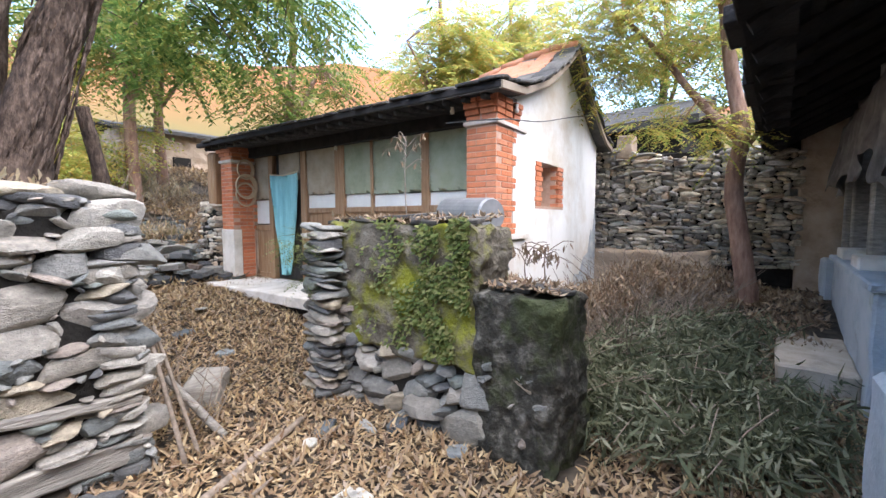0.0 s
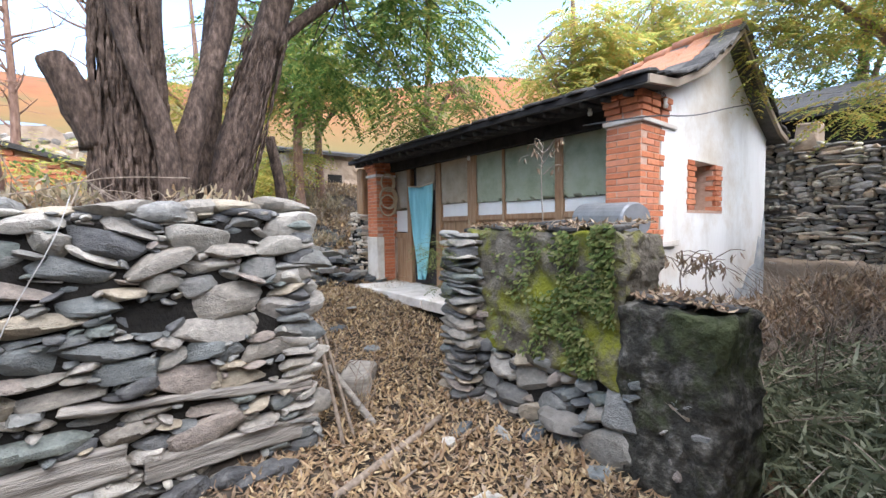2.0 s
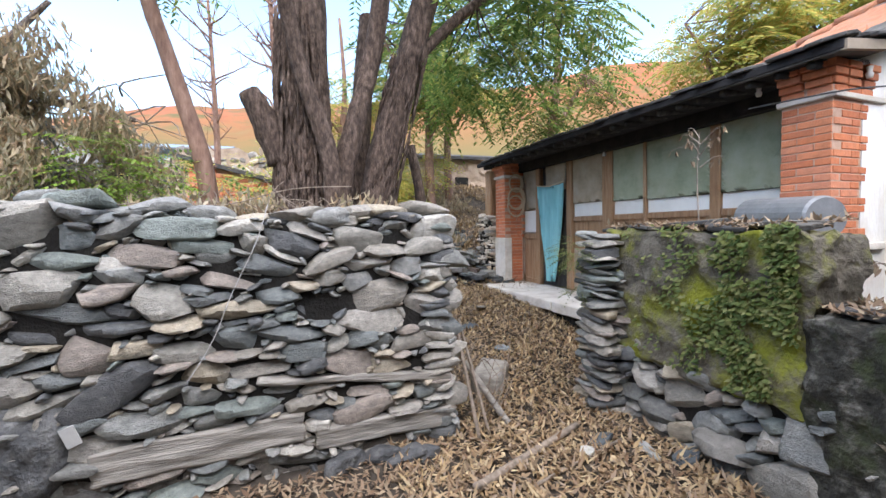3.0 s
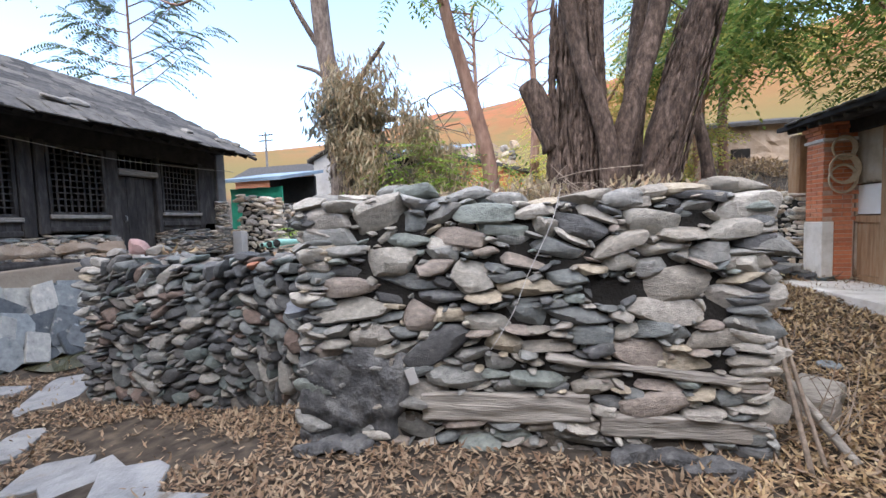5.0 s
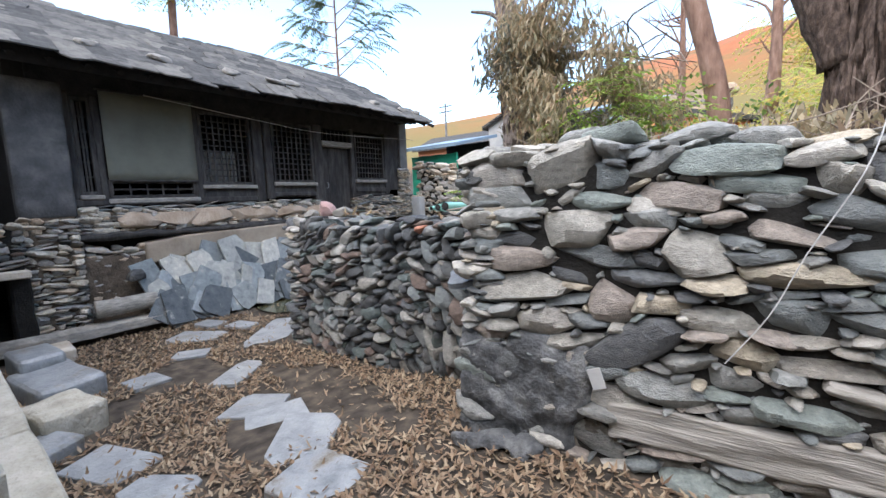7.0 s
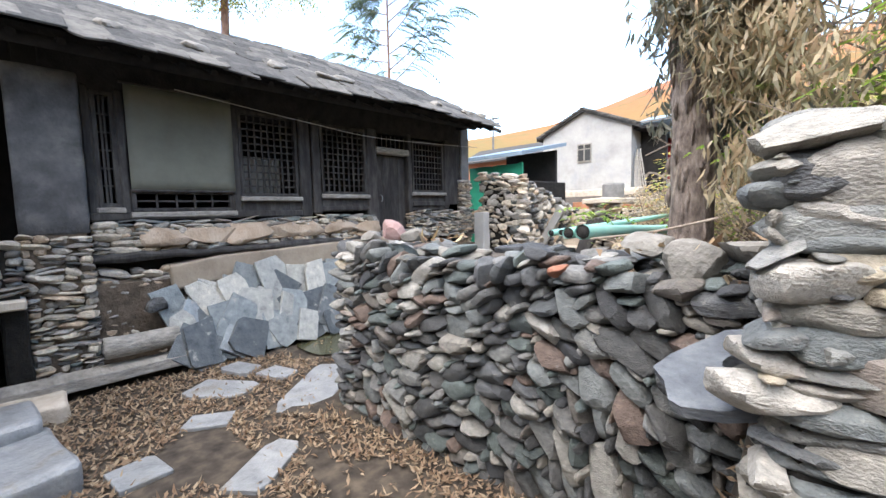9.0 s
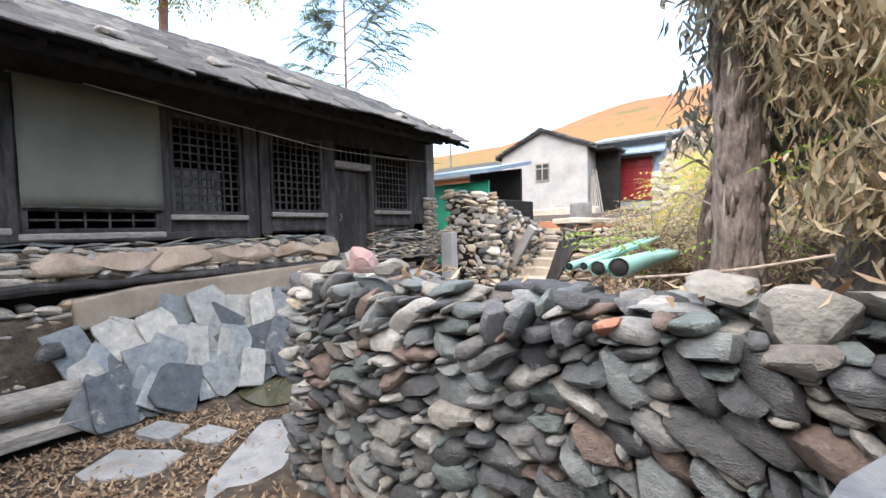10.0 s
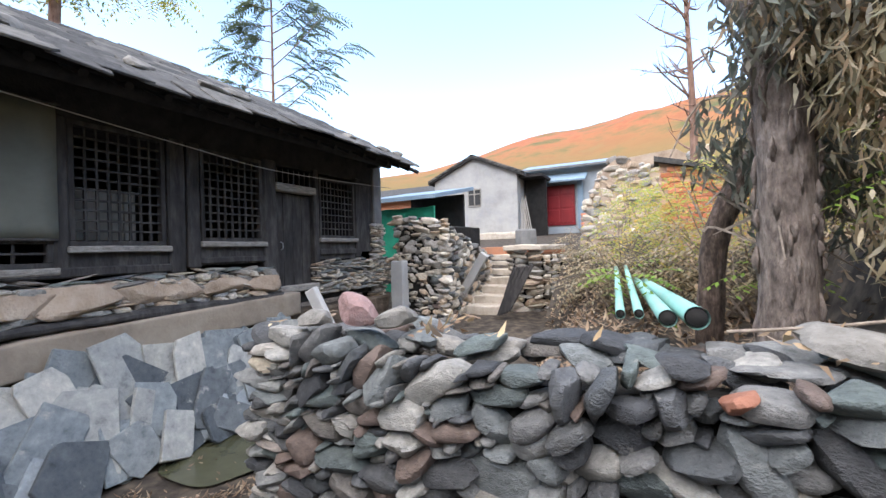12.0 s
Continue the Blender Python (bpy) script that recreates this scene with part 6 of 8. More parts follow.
for i in range(2):
    part("pane", box(-13.17 + i * 0.4, -12.86 + i * 0.4, 24.22, 24.25, 4.25, 4.85), M["glass"], w)
    part("pane", box(-13.17 + i * 0.4, -12.86 + i * 0.4, 24.22, 24.25, 4.92, 5.12), M["glass"], w)
part("lean_to", prism([(24.5, 5.6), (27, 5.6), (27, 5.75), (24.5, 5.75)], "x", -10.2, -8.9), M["dark_board"], gh, "dark lean-to roof")
for i in range(6):
    part("leaning_pole", tube([(-10.0 + 0.12 * i, 24.2, 2.2), (-10.15 + 0.05 * i, 24.6, 4.2 + 0.2 * (i % 3))], [0.04, 0.03], 6), M["wood_grey"], gh)
part("lean_to_wall", box(-10.2, -8.95, 25.6, 25.8, 2.2, 5.6), M["black"], gh)
part("doorstep", box(-13.8, -9.6, 23.6, 24.3, 1.9, 2.55, None, 0.03, 0.05, 3, 5), M["stepstone"], gh, "pale stone apron before the wall")
bh = village_house("village_house", -10.8, -5.2, 27.3, 32, 2.4, 6.35, 7.0, M["paleblue"], M["blueroof"], "low pale-blue house with a red double door", False)
rd = part("door", box(-9.3, -7.65, 27.2, 27.3, 2.95, 5.35, None, 0.01), M["reddoor"], bh, "glossy red double door")
for i in range(2):
    for z0, z1 in ((3.1, 3.9), (4.0, 4.7), (4.8, 5.25)):
        part("door_panel", box(-9.2 + i * 0.79, -8.55 + i * 0.79, 27.16, 27.21, z0, z1, None, 0.02), M["reddoor"], rd)
part("door_canopy", prism([(26.4, 5.45), (27.3, 5.95), (27.3, 6.05), (26.4, 5.55)], "x", -9.9, -6.9), M["blueroof"], bh, "blue ribbed canopy")
for x in (-9.6, -7.45):
    part("door_pillar", box(x, x + 0.28, 27.0, 27.3, 2.6, 5.5), M["blueroof"], bh)
part("fascia", box(-10.9, -5.1, 26.75, 26.9, 6.3, 6.42), M["greyplaster"], bh, "grey fascia")
bpier = root("brick_stack", (-7.0, 24, 2.0), "small stack of orange bricks near the red door", "brick stack")
for i in range(9):
    part("brick", box(-6.85 + 0.04 * (i % 2), -6.5 + 0.04 * (i % 2), 24.0, 24.2, 2.3 + i * 0.12, 2.4 + i * 0.12, None, 0.01), M["brick"], bpier)
oh = village_house("village_house", -24, -16.2, 27, 31, 2.0, 5.3, 6.4, M["orange_tile"], M["slate_i"], "old brown village house with pale slate roof", False)
part("window", box(-18.6, -16.8, 26.9, 27.05, 3.4, 5.0, None, 0.02), M["wood_brown"], oh, "red-brown lattice window")
shed = root("green_shed", (-10.0, 10.8, 0.5), "shed hung with green tarpaulin under a blue sheet roof", "shed", kind="structure")
part("tarpaulin", box(-10.2, -8.35, 11.0, 11.06, 0.6, 2.8, None, 0.01, 0.03, 3, 8), M["greensheet"], shed, "bright green tarpaulin")
part("roof", prism([(10.6, 2.95), (13, 3.4), (13, 3.5), (10.6, 3.05)], "x", -10.4, -8.1), M["blueroof"], shed, "blue sheet roof")
part("back", box(-10.2, -8.4, 12.9, 13.0, 0.6, 3.3), M["dark_board"], shed)
ruin = root("ruined_wall", (-3.5, 17.5, 2.0), "ruined tan rubble wall overgrown with bushes", "stone wall", kind="structure")
part("wall", prism([(-5.9, 1.3), (-1.6, 1.3), (-1.7, 3.6), (-2.2, 4.3), (-2.8, 4.7), (-4.6, 4.55), (-5.1, 4.2), (-5.5, 3.2), (-5.7, 2.2)], "y", 17.0, 17.6), M["mud"], ruin, "crumbled earthen core")
lay(ruin, fill(3.7, lambda s: min(2.6 + 0.2 * math.sin(s * 2), 1.2 + 2.2 * s), rng, ((0.5, 200, 12), (0.38, 300, 30), (0.28, 400, 60), (0.2, 500, 80)), (0.26, 0.5), lambda s, z: rng.gauss(0, 9), cell=0.02), (-5.6, 16.95), (1, 0), lambda s: 1.9, FARSTONE, M["tanisland"], rng, 0.3, 0.05, 200, swell=1.12)
# utility pole
pole = root("utility_pole", (-31, 40, 3), "concrete utility pole with cross arms", "pole")
part("shaft", tube([(-31, 40, 2), (-31, 40, 12.2)], [0.16, 0.1], 10), M["greyplaster"], pole)
for z in (11.8, 11.2):
    part("cross_arm", box(-31.9, -30.1, 39.95, 40.05, z, z + 0.12), M["wood_dark"], pole)
# old stone hut above the path, and the shed roof beyond the back wall
hut = root("stone_hut", (5.6, 17, 2), "ruined tan stone hut among bushes", "hut", kind="structure")
part("wall", box(4.0, 7.6, 17, 20, 1.6, 4.6, None, 0.03, 0.12, 4, 14), M["mud"], hut)
# a near-black block paints the shaded opening
part("window", box(5.6, 6.15, 16.88, 17.1, 3.27, 3.76), M["black"], hut, "square opening painted as a near-black block of shade")
part("roof", prism([(16.7, 4.5), (18.5, 4.9), (20.4, 4.5), (20.4, 4.62), (18.5, 5.02), (16.7, 4.62)], "x", 3.8, 7.8), M["slate_i"], hut, "fallen slate roof")
stack = root("stone_stack", tuple(HM @ Vector((0.3, 5.8, 0.4))), "dry-stacked stone pier beside the brick house", "stone wall", kind="structure")
part("stack_core", box(-0.08, 0.4, 5.58, 6.1, 0.3, 1.72, HM), M["core"], stack)
o0, o1 = HM @ Vector((-0.12, 6.15, 0)), HM @ Vector((-0.12, 5.54, 0))
lay(stack, pack(0.6, lambda s: 1.4, (0.12, 0.34), (0.04, 0.1), rng), (o0.x, o0.y), (o1.x - o0.x, o1.y - o0.y), lambda s: 0.42, FARSTONE, M["tanisland"], rng, 0.3, 0.03, 90)
solo("old_post", box(-0.08, 0.15, 5.6, 5.84, 1.7, 2.74, HM, 0.03, 0.03, 3, 6), M["wood_brown"], "weathered pinkish wooden post on the stone pier", "post")
shack = root("brick_shed", (-2.4, 12.0, 1.4), "ruined pink brick shed with a sloping slate edge", "shed", kind="structure")
part("wall", prism([(-3.3, 1.0), (-1.2, 1.0), (-1.2, 2.9), (-2.4, 3.2), (-3.3, 3.45)], "y", 12.0, 12.3), M["joint"], shack)
part("slate_edge", prism([(-3.4, 3.45), (-1.0, 2.82), (-1.0, 2.92), (-3.4, 3.56)], "y", 11.8, 12.5), M["slate_i"], shack, "broken slate roof edge")
bsh = random.Random(61)
for c in range(14):
    for k in range(8):
        bx, bz = -3.15 + 0.245 * k + 0.12 * (c % 2), 2.0 + c * 0.115
        if bz < 3.6 - 0.27 * (bx + 4.2) and bsh.random() < 0.9:
            ob = new("brick", STRETCH)
            ob.parent, ob.matrix_parent_inverse = shack, world_of(shack).inverted()
            ob.matrix_basis = pose(bx, 12.0 - 0.02 * bsh.random(), bz, 0, bsh.uniform(-3, 3), 0) @ Matrix.Diagonal((1, 1, 1.8, 1))
farshed = root("shed_roof", (10, 3, 0), "dark sagging slate shed beyond the boundary wall", "shed", kind="structure")
part("roof", prism([(8.45, 3.35), (10.5, 4.1), (12.5, 3.2), (12.5, 3.0), (10.5, 3.9), (8.45, 3.2)], "y", 1.2, 3.6), M["slate_i"], farshed)
part("wall", box(8.7, 12.2, 1.5, 3.4, 0.3, 3.25), M["black"], farshed)


# ---- plants ----
def leaf_strip(V, F, at, along, side, up, length, width, curl, fold=0.0):
    """A leaf of two bent quads and a tip."""
    k = len(V)
    for f, w in ((0.0, 0.35), (0.45, 1.0), (1.0, 0.1)):
        mid = at + along * (length * f) + up * (curl * length * (f * f))
        V.append(tuple(mid - side * (width * w / 2) + up * fold * width * w))
        V.append(tuple(mid + side * (width * w / 2) + up * fold * width * w))
    F.append((k, k + 1, k + 3, k + 2))
    F.append((k + 2, k + 3, k + 5, k + 4))


def any_way(rng):
    a, z = rng.uniform(0, 2 * math.pi), rng.uniform(-1, 1)
    s = math.sqrt(1 - z * z)
    return Vector((s * math.cos(a), s * math.sin(a), z))


def pinnate(V, F, at, way, length, n, leaf, width, rng, droop=0.5):
    """A compound leaf: paired leaflets on a drooping stalk."""
    side = way.cross(Vector((0, 0, 1)))
    side = side.normalized() if side.length > 1e-3 else Vector((1, 0, 0))
    for i in range(n):
        f = (i + 0.6) / n
        p = at + way * (length * f) - Vector((0, 0, droop * length * f * f))
        for s in (-1, 1):
            d = (side * s + way * 0.45 - Vector((0, 0, 0.25 + 0.3 * rng.random()))).normalized()
            w = d.cross(Vector((0, 0, 1))).normalized()
            k = len(V)
            L = leaf * (1.1 - 0.5 * abs(f - 0.45)) * rng.uniform(0.8, 1.15)
            V.extend([tuple(p), tuple(p + d * L * 0.45 + w * width / 2), tuple(p + d * L), tuple(p + d * L * 0.45 - w * width / 2)])
            F.append((k, k + 1, k + 2, k + 3))


def crown(clusters, rng, size=1.0, n=7, droop=0.5):
    V, F = [], []
    for (cx, cy, cz), r, count in clusters:
        for _ in range(int(count * 2.0)):
            d = any_way(rng)
            k = rng.random() ** 0.45
            p = Vector((cx + d.x * r * k, cy + d.y * r * k, cz + d.z * r * 0.75 * k))
            if noise.noise(p * 1.1 / size) < -0.3:
                continue
            way = (d + 0.7 * any_way(rng)).normalized()
            way.z *= 0.4
            pinnate(V, F, p, way.normalized(), 0.34 * size * rng.uniform(0.7, 1.2), n, 0.085 * size, 0.03 * size, rng, droop)
    return V, F


def puffs(centre, reach, n, r, count, rng):
    """Small leaf clusters spread unevenly through a crown."""
    out = []
    for _ in range(n):
        d = any_way(rng) * rng.random() ** 0.5
        out.append(((centre[0] + d.x * reach[0], centre[1] + d.y * reach[1], centre[2] + d.z * reach[2]), r * rng.uniform(0.7, 1.3), count))
    return out


def tree(name, at, limbs, clusters, bark, leafmat, label, rng, size=1.0, n=7, twigs=30, lump=0.16):
    t = root(name, at, label, "tree")
    bm = bmesh.new()
    first = limbs[0]
    part("trunk", limb(first[0], first[1], first[2], 14, lump, at[0]), bark, t, "", True)
    for pts, r0, r1 in limbs[1:]:
        part("limb", limb(pts, r0, r1, 10, lump, at[1]), bark, t, "", True)
    if clusters:
        for i in range(twigs):
            (cx, cy, cz), r, _ = clusters[rng.randrange(len(clusters))]
            src = min((Vector(p) for pts, _, _ in limbs for p in pts), key=lambda p: (p - Vector((cx, cy, cz))).length)
            tip = Vector((cx, cy, cz)) + any_way(rng) * r * 0.8
            limb([src, src.lerp(tip, 0.5) + any_way(rng) * 0.15, tip], 0.011 * size, 0.003 * size, 5, 0, 0, bm, 3)
        tagged(part("twig_mass", bm, bark, t), kind="stuff")
        V, F = crown(clusters, rng, size, n)
        joined("crown", V, F, leafmat, t, "", "", "stuff")
    return t


# the many-stemmed tree on the bank
rng = random.Random(101)
tree("old_tree", (-0.1, 4.3, 1.5),
     [([(-0.24, 4.3, 1.3), (-0.25, 4.3, 1.9), (-0.23, 4.3, 2.5), (-0.19, 4.3, 3.3), (-0.2, 4.4, 4.6), (-0.5, 4.7, 6.5)], 0.30, 0.13),
      ([(0.42, 4.3, 1.4), (0.46, 4.28, 1.9), (0.62, 4.28, 2.6), (0.8, 4.3, 3.2), (1.15, 4.2, 4.4), (1.9, 4.2, 6.0)], 0.19, 0.11),
      ([(0.05, 4.12, 1.6), (0.12, 4.1, 2.1), (0.28, 4.15, 2.7), (0.46, 4.2, 3.4), (0.6, 4.0, 4.5)], 0.11, 0.08),
      ([(0.02, 4.0, 1.6), (0.0, 4.0, 2.2), (-0.16, 4.0, 2.75), (-0.3, 4.0, 3.3), (-0.5, 3.7, 4.4)], 0.09, 0.06),
      ([(-0.42, 4.25, 2.2), (-0.55, 4.22, 2.55), (-0.68, 4.2, 2.82)], 0.13, 0.10),
      ([(0.95, 4.7, 1.4), (1.0, 4.7, 1.9), (0.9, 4.72, 2.5)], 0.07, 0.05),
      ([(0.3, 4.9, 1.4), (0.35, 4.95, 2.4), (0.5, 5.0, 4.0)], 0.14, 0.10),
      ([(0.8, 4.3, 3.2), (1.6, 4.4, 4.0), (2.6, 4.6, 4.6)], 0.07, 0.03),
      ([(1.1, 4.2, 4.3), (2.0, 3.6, 4.9), (3.0, 3.2, 5.3)], 0.07, 0.03)],
     [((2.0, 4.8, 3.9), 0.9, 68), ((1.5, 5.6, 3.7), 0.9, 61), ((2.2, 6.2, 3.7), 0.8, 43), ((3.0, 5.0, 4.1), 0.7, 43), ((2.7, 4.6, 4.6), 0.9, 54), ((3.4, 3.6, 5.0), 0.9, 46), ((1.2, 4.4, 4.9), 1.0, 43), ((2.4, 3.8, 5.3), 1.0, 43), ((0.3, 4.9, 5.0), 1.0, 36), ((3.2, 5.4, 4.6), 1.0, 46), ((1.9, 6.0, 4.2), 1.0, 43)],
     M["bark"], M["leaf_green"], "large old tree with several ridged trunks and a cut stub", rng, 1.25, 8, 40, 0.22)
# peeling bark ridges on the big trunk
bm = bmesh.new()
for i in range(800):
    a, z = rng.uniform(0, 6.283), rng.uniform(1.6, 3.5)
    r = 0.285 - 0.04 * (z - 1.6)
    c = Vector((-0.235 + r * math.cos(a), 4.3 + r * math.sin(a), z))
    h = rng.uniform(0.12, 0.45)
    tube([c - Vector((0, 0, h / 2)), c + Vector((0.012 * math.cos(a), 0.012 * math.sin(a), 0)), c + Vector((0.0, 0, h / 2))], [0.004, rng.uniform(0.008, 0.024), 0.005], 4, bm)
for i in range(260):
    f, a = rng.random(), rng.uniform(0, 6.283)
    c = Vector((0.45 + 0.36 * f + 0.175 * math.cos(a), 4.29 + 0.175 * math.sin(a), 1.8 + 1.5 * f))
    tube([c - Vector((0.03, 0, 0.1)), c + Vector((0.01 * math.cos(a), 0.01 * math.sin(a), 0)), c + Vector((0.03, 0, 0.1))], [0.004, rng.uniform(0.007, 0.014), 0.004], 4, bm)
joined("bark_relief", [tuple(v.co) for v in bm.verts], [tuple(v.index for v in f.verts) for f in (bm.verts.index_update() or bm.faces)], M["bark"], bpy.data.objects["old_tree"], "", "", "stuff", True)
bm.free()

tree("thin_tree", (-1.06, 4.3, 1.5), [([(-1.04, 4.3, 1.4), (-1.08, 4.3, 2.1), (-1.25, 4.3, 2.8), (-1.48, 4.3, 3.65), (-1.7, 4.2, 4.8)], 0.085, 0.05)],
     [((-1.2, 4.1, 3.75), 0.32, 14), ((-1.75, 4.0, 4.1), 0.5, 20), ((-1.0, 4.2, 2.2), 0.3, 4)], M["bark_red"], M["leaf_green"], "slim leaning tree with few hanging leaves", rng, 0.9, 7, 8)
wt = tree("wilted_tree", (-2.9, 4.62, 0.9), [([(-2.79, 4.44, 0.7), (-2.80, 4.44, 1.4), (-2.80, 4.44, 2.2), (-2.86, 4.46, 3.0), (-2.98, 4.5, 3.7), (-3.08, 4.5, 5.2)], 0.14, 0.09),
                                           ([(-2.9, 4.62, 2.6), (-2.6, 4.5, 3.1), (-2.2, 4.4, 3.5)], 0.05, 0.02), ([(-2.95, 4.62, 3.4), (-3.3, 4.4, 4.1), (-3.5, 4.3, 4.8)], 0.04, 0.015),
                                           ([(-2.9, 4.6, 2.9), (-3.2, 4.8, 3.4), (-3.6, 4.9, 3.6)], 0.04, 0.015), ([(-2.85, 4.6, 2.3), (-2.3, 4.5, 2.7), (-1.7, 4.6, 2.6)], 0.05, 0.02)],
          [], M["bark_grey"], None, "tree trunk hung with wilted brown foliage", rng)


def hanging(clusters, rng, length=0.15, width=0.034):
    V, F = [], []
    for (cx, cy, cz), (rx, ry, rz), count in clusters:
        for _ in range(count // 4):
            d = any_way(rng) * rng.random() ** 0.4
            p = Vector((cx + d.x * rx, cy + d.y * ry, cz + d.z * rz))
            if noise.noise(p * 2.2) < -0.1:
                continue
            for _ in range(6):
                q = p + any_way(rng) * 0.09
                along = (Vector((0, 0, -1)) + 0.55 * any_way(rng)).normalized()
                side = along.cross(any_way(rng)).normalized()
                leaf_strip(V, F, q, along, side, along.cross(side), length * rng.uniform(0.6, 1.25), width * rng.uniform(0.7, 1.3), rng.uniform(-1.0, 1.0), 0.45)
    return V, F


bm = bmesh.new()
for i in range(130):
    a, z = rng.uniform(0, 6.283), rng.uniform(1.0, 3.2)
    c = Vector((-2.80 - 0.05 * max(0, z - 2.4) + 0.128 * math.cos(a), 4.44 + 0.128 * math.sin(a), z))
    h = rng.uniform(0.06, 0.18)
    tube([c - Vector((0, 0, h / 2)), c + Vector((0.008 * math.cos(a), 0.008 * math.sin(a), 0)), c + Vector((0, 0, h / 2))], [0.005, rng.uniform(0.01, 0.022), 0.005], 5, bm)
tagged(part("bark_relief", bm, M["bark_grey"], wt, "", True), kind="stuff")
V, F = hanging([((-2.5, 4.2, 2.5), (0.32, 0.25, 0.45), 1700), ((-2.0, 4.1, 2.25), (0.45, 0.3, 0.6), 3200), ((-2.2, 4.15, 1.75), (0.42, 0.25, 0.32), 1300), ((-2.7, 4.35, 2.85), (0.3, 0.25, 0.3), 500), ((-2.3, 5.2, 2.2), (0.6, 0.3, 0.6), 1300), ((-1.6, 4.3, 2.0), (0.35, 0.3, 0.45), 800), ((-2.62, 4.3, 2.95), (0.34, 0.3, 0.4), 800), ((-2.25, 4.25, 2.85), (0.4, 0.3, 0.5), 1500)], rng, 0.09, 0.019)
joined("wilted_leaves", V, F, M["leaf_wilt"], wt, "", "", "stuff")
V, F = hanging([((-2.6, 4.85, 2.1), (0.35, 0.3, 0.5), 500), ((-2.6, 4.9, 2.3), (0.6, 0.3, 0.45), 700), ((-1.9, 4.9, 2.1), (0.5, 0.3, 0.35), 450), ((-2.72, 4.3, 2.75), (0.36, 0.3, 0.4), 700)], rng, 0.1, 0.024)
joined("grey_wilted_leaves", V, F, M["leaf_greywilt"], wt, "", "", "stuff")
bm = bmesh.new()
for i in range(60):
    a = Vector((-2.9 + rng.uniform(-0.3, 1.2), 4.6 + rng.uniform(-0.3, 0.4), rng.uniform(1.6, 2.8)))
    limb([a, a + Vector((rng.uniform(-0.3, 0.5), rng.uniform(-0.2, 0.2), rng.uniform(0, 0.3))), a + Vector((rng.uniform(-0.5, 0.9), rng.uniform(-0.3, 0.3), rng.uniform(-0.5, 0.2)))], 0.011, 0.004, 4, 0, 0, bm, 3)
tagged(part("twig_mass", bm, M["twig"], wt), kind="stuff")
stub = root("cut_trunk", (-3.03, 5.5, 0.9), "leaning cut-off tree trunk", "tree stump")
part("trunk", limb([(-3.06, 5.5, 0.8), (-3.03, 5.5, 1.3), (-2.98, 5.5, 1.75), (-2.86, 5.48, 2.05), (-2.74, 5.45, 2.3)], 0.095, 0.08, 12, 0.2), M["bark"], stub, "", True)

tree("yard_tree", (6.52, 0.36, 0.4), [([(6.56, 0.30, 0.3), (6.5, 0.40, 1.1), (6.5, 0.52, 2.0), (6.5, 0.46, 2.6), (6.5, 0.60, 3.4), (6.5, 0.74, 4.6)], 0.125, 0.07), ([(6.5, 0.42, 2.45), (6.5, 0.95, 3.1), (6.5, 1.35, 3.7), (6.4, 1.9, 4.4)], 0.06, 0.03), ([(6.5, 0.5, 2.3), (6.5, 0.30, 2.6), (6.5, 0.28, 3.0)], 0.03, 0.015)],
     puffs((6.4, 0.9, 2.8), (0.4, 0.8, 0.4), 12, 0.3, 14, rng) + puffs((6.5, 1.6, 4.3), (0.7, 1.6, 1.1), 48, 0.42, 15, rng), M["bark_red"], M["leaf_yellow"], "slim reddish-barked tree with yellowing leaves against the wall", rng, 0.9, 8, 26)
for k, (x, y, z0, h, cl, mat_) in enumerate((
        (6.2, 10.2, 0.9, 8.0, puffs((6.0, 9.8, 5.6), (2.0, 1.2, 2.0), 26, 0.75, 18, rng), "leaf_green"),
        (3.2, 12.0, 1.2, 8.0, puffs((2.8, 11.6, 6.2), (2.4, 1.2, 2.0), 28, 0.75, 16, rng), "leaf_green"),
        (9.2, 7.6, 0.8, 7.5, puffs((9.0, 7.2, 5.8), (2.0, 1.6, 1.8), 30, 0.7, 24, rng), "leaf_yellow"),
        (0.8, 14.5, 1.6, 7.0, puffs((0.9, 14.2, 5.2), (2.2, 1.0, 1.8), 24, 0.8, 22, rng), "leaf_yellow"),
        (12.0, 7.0, 0.8, 8.0, puffs((11.4, 6.4, 6.0), (1.8, 2.0, 1.8), 30, 0.75, 26, rng), "leaf_yellow"),
        (4.4, 14.0, 2.0, 7.0, puffs((4.2, 13.6, 6.6), (2.0, 1.0, 1.4), 22, 0.8, 22, rng), "leaf_yellow"),
        (12.5, 2.6, 0.8, 8.0, puffs((12.0, 1.4, 5.4), (1.6, 2.6, 2.0), 26, 0.8, 26, rng), "leaf_green"))):
    tree("background_tree", (x, y, z0), [([(x, y, z0 - 0.4), (x - 0.1, y, z0 + h * 0.35), (x + 0.1, y, z0 + h * 0.65), (x, y, z0 + h)], 0.16, 0.04), ([(x, y, z0 + h * 0.4), (x + 0.8, y - 0.2, z0 + h * 0.6), (x + 1.3, y, z0 + h * 0.75)], 0.07, 0.02), ([(x, y, z0 + h * 0.45), (x - 0.9, y - 0.2, z0 + h * 0.6), (x - 1.3, y, z0 + h * 0.7)], 0.06, 0.02)],
         cl, M["bark_red"], M[mat_], "leafy tree behind the small house with pinnate leaves", rng, 1.7, 7, 40)
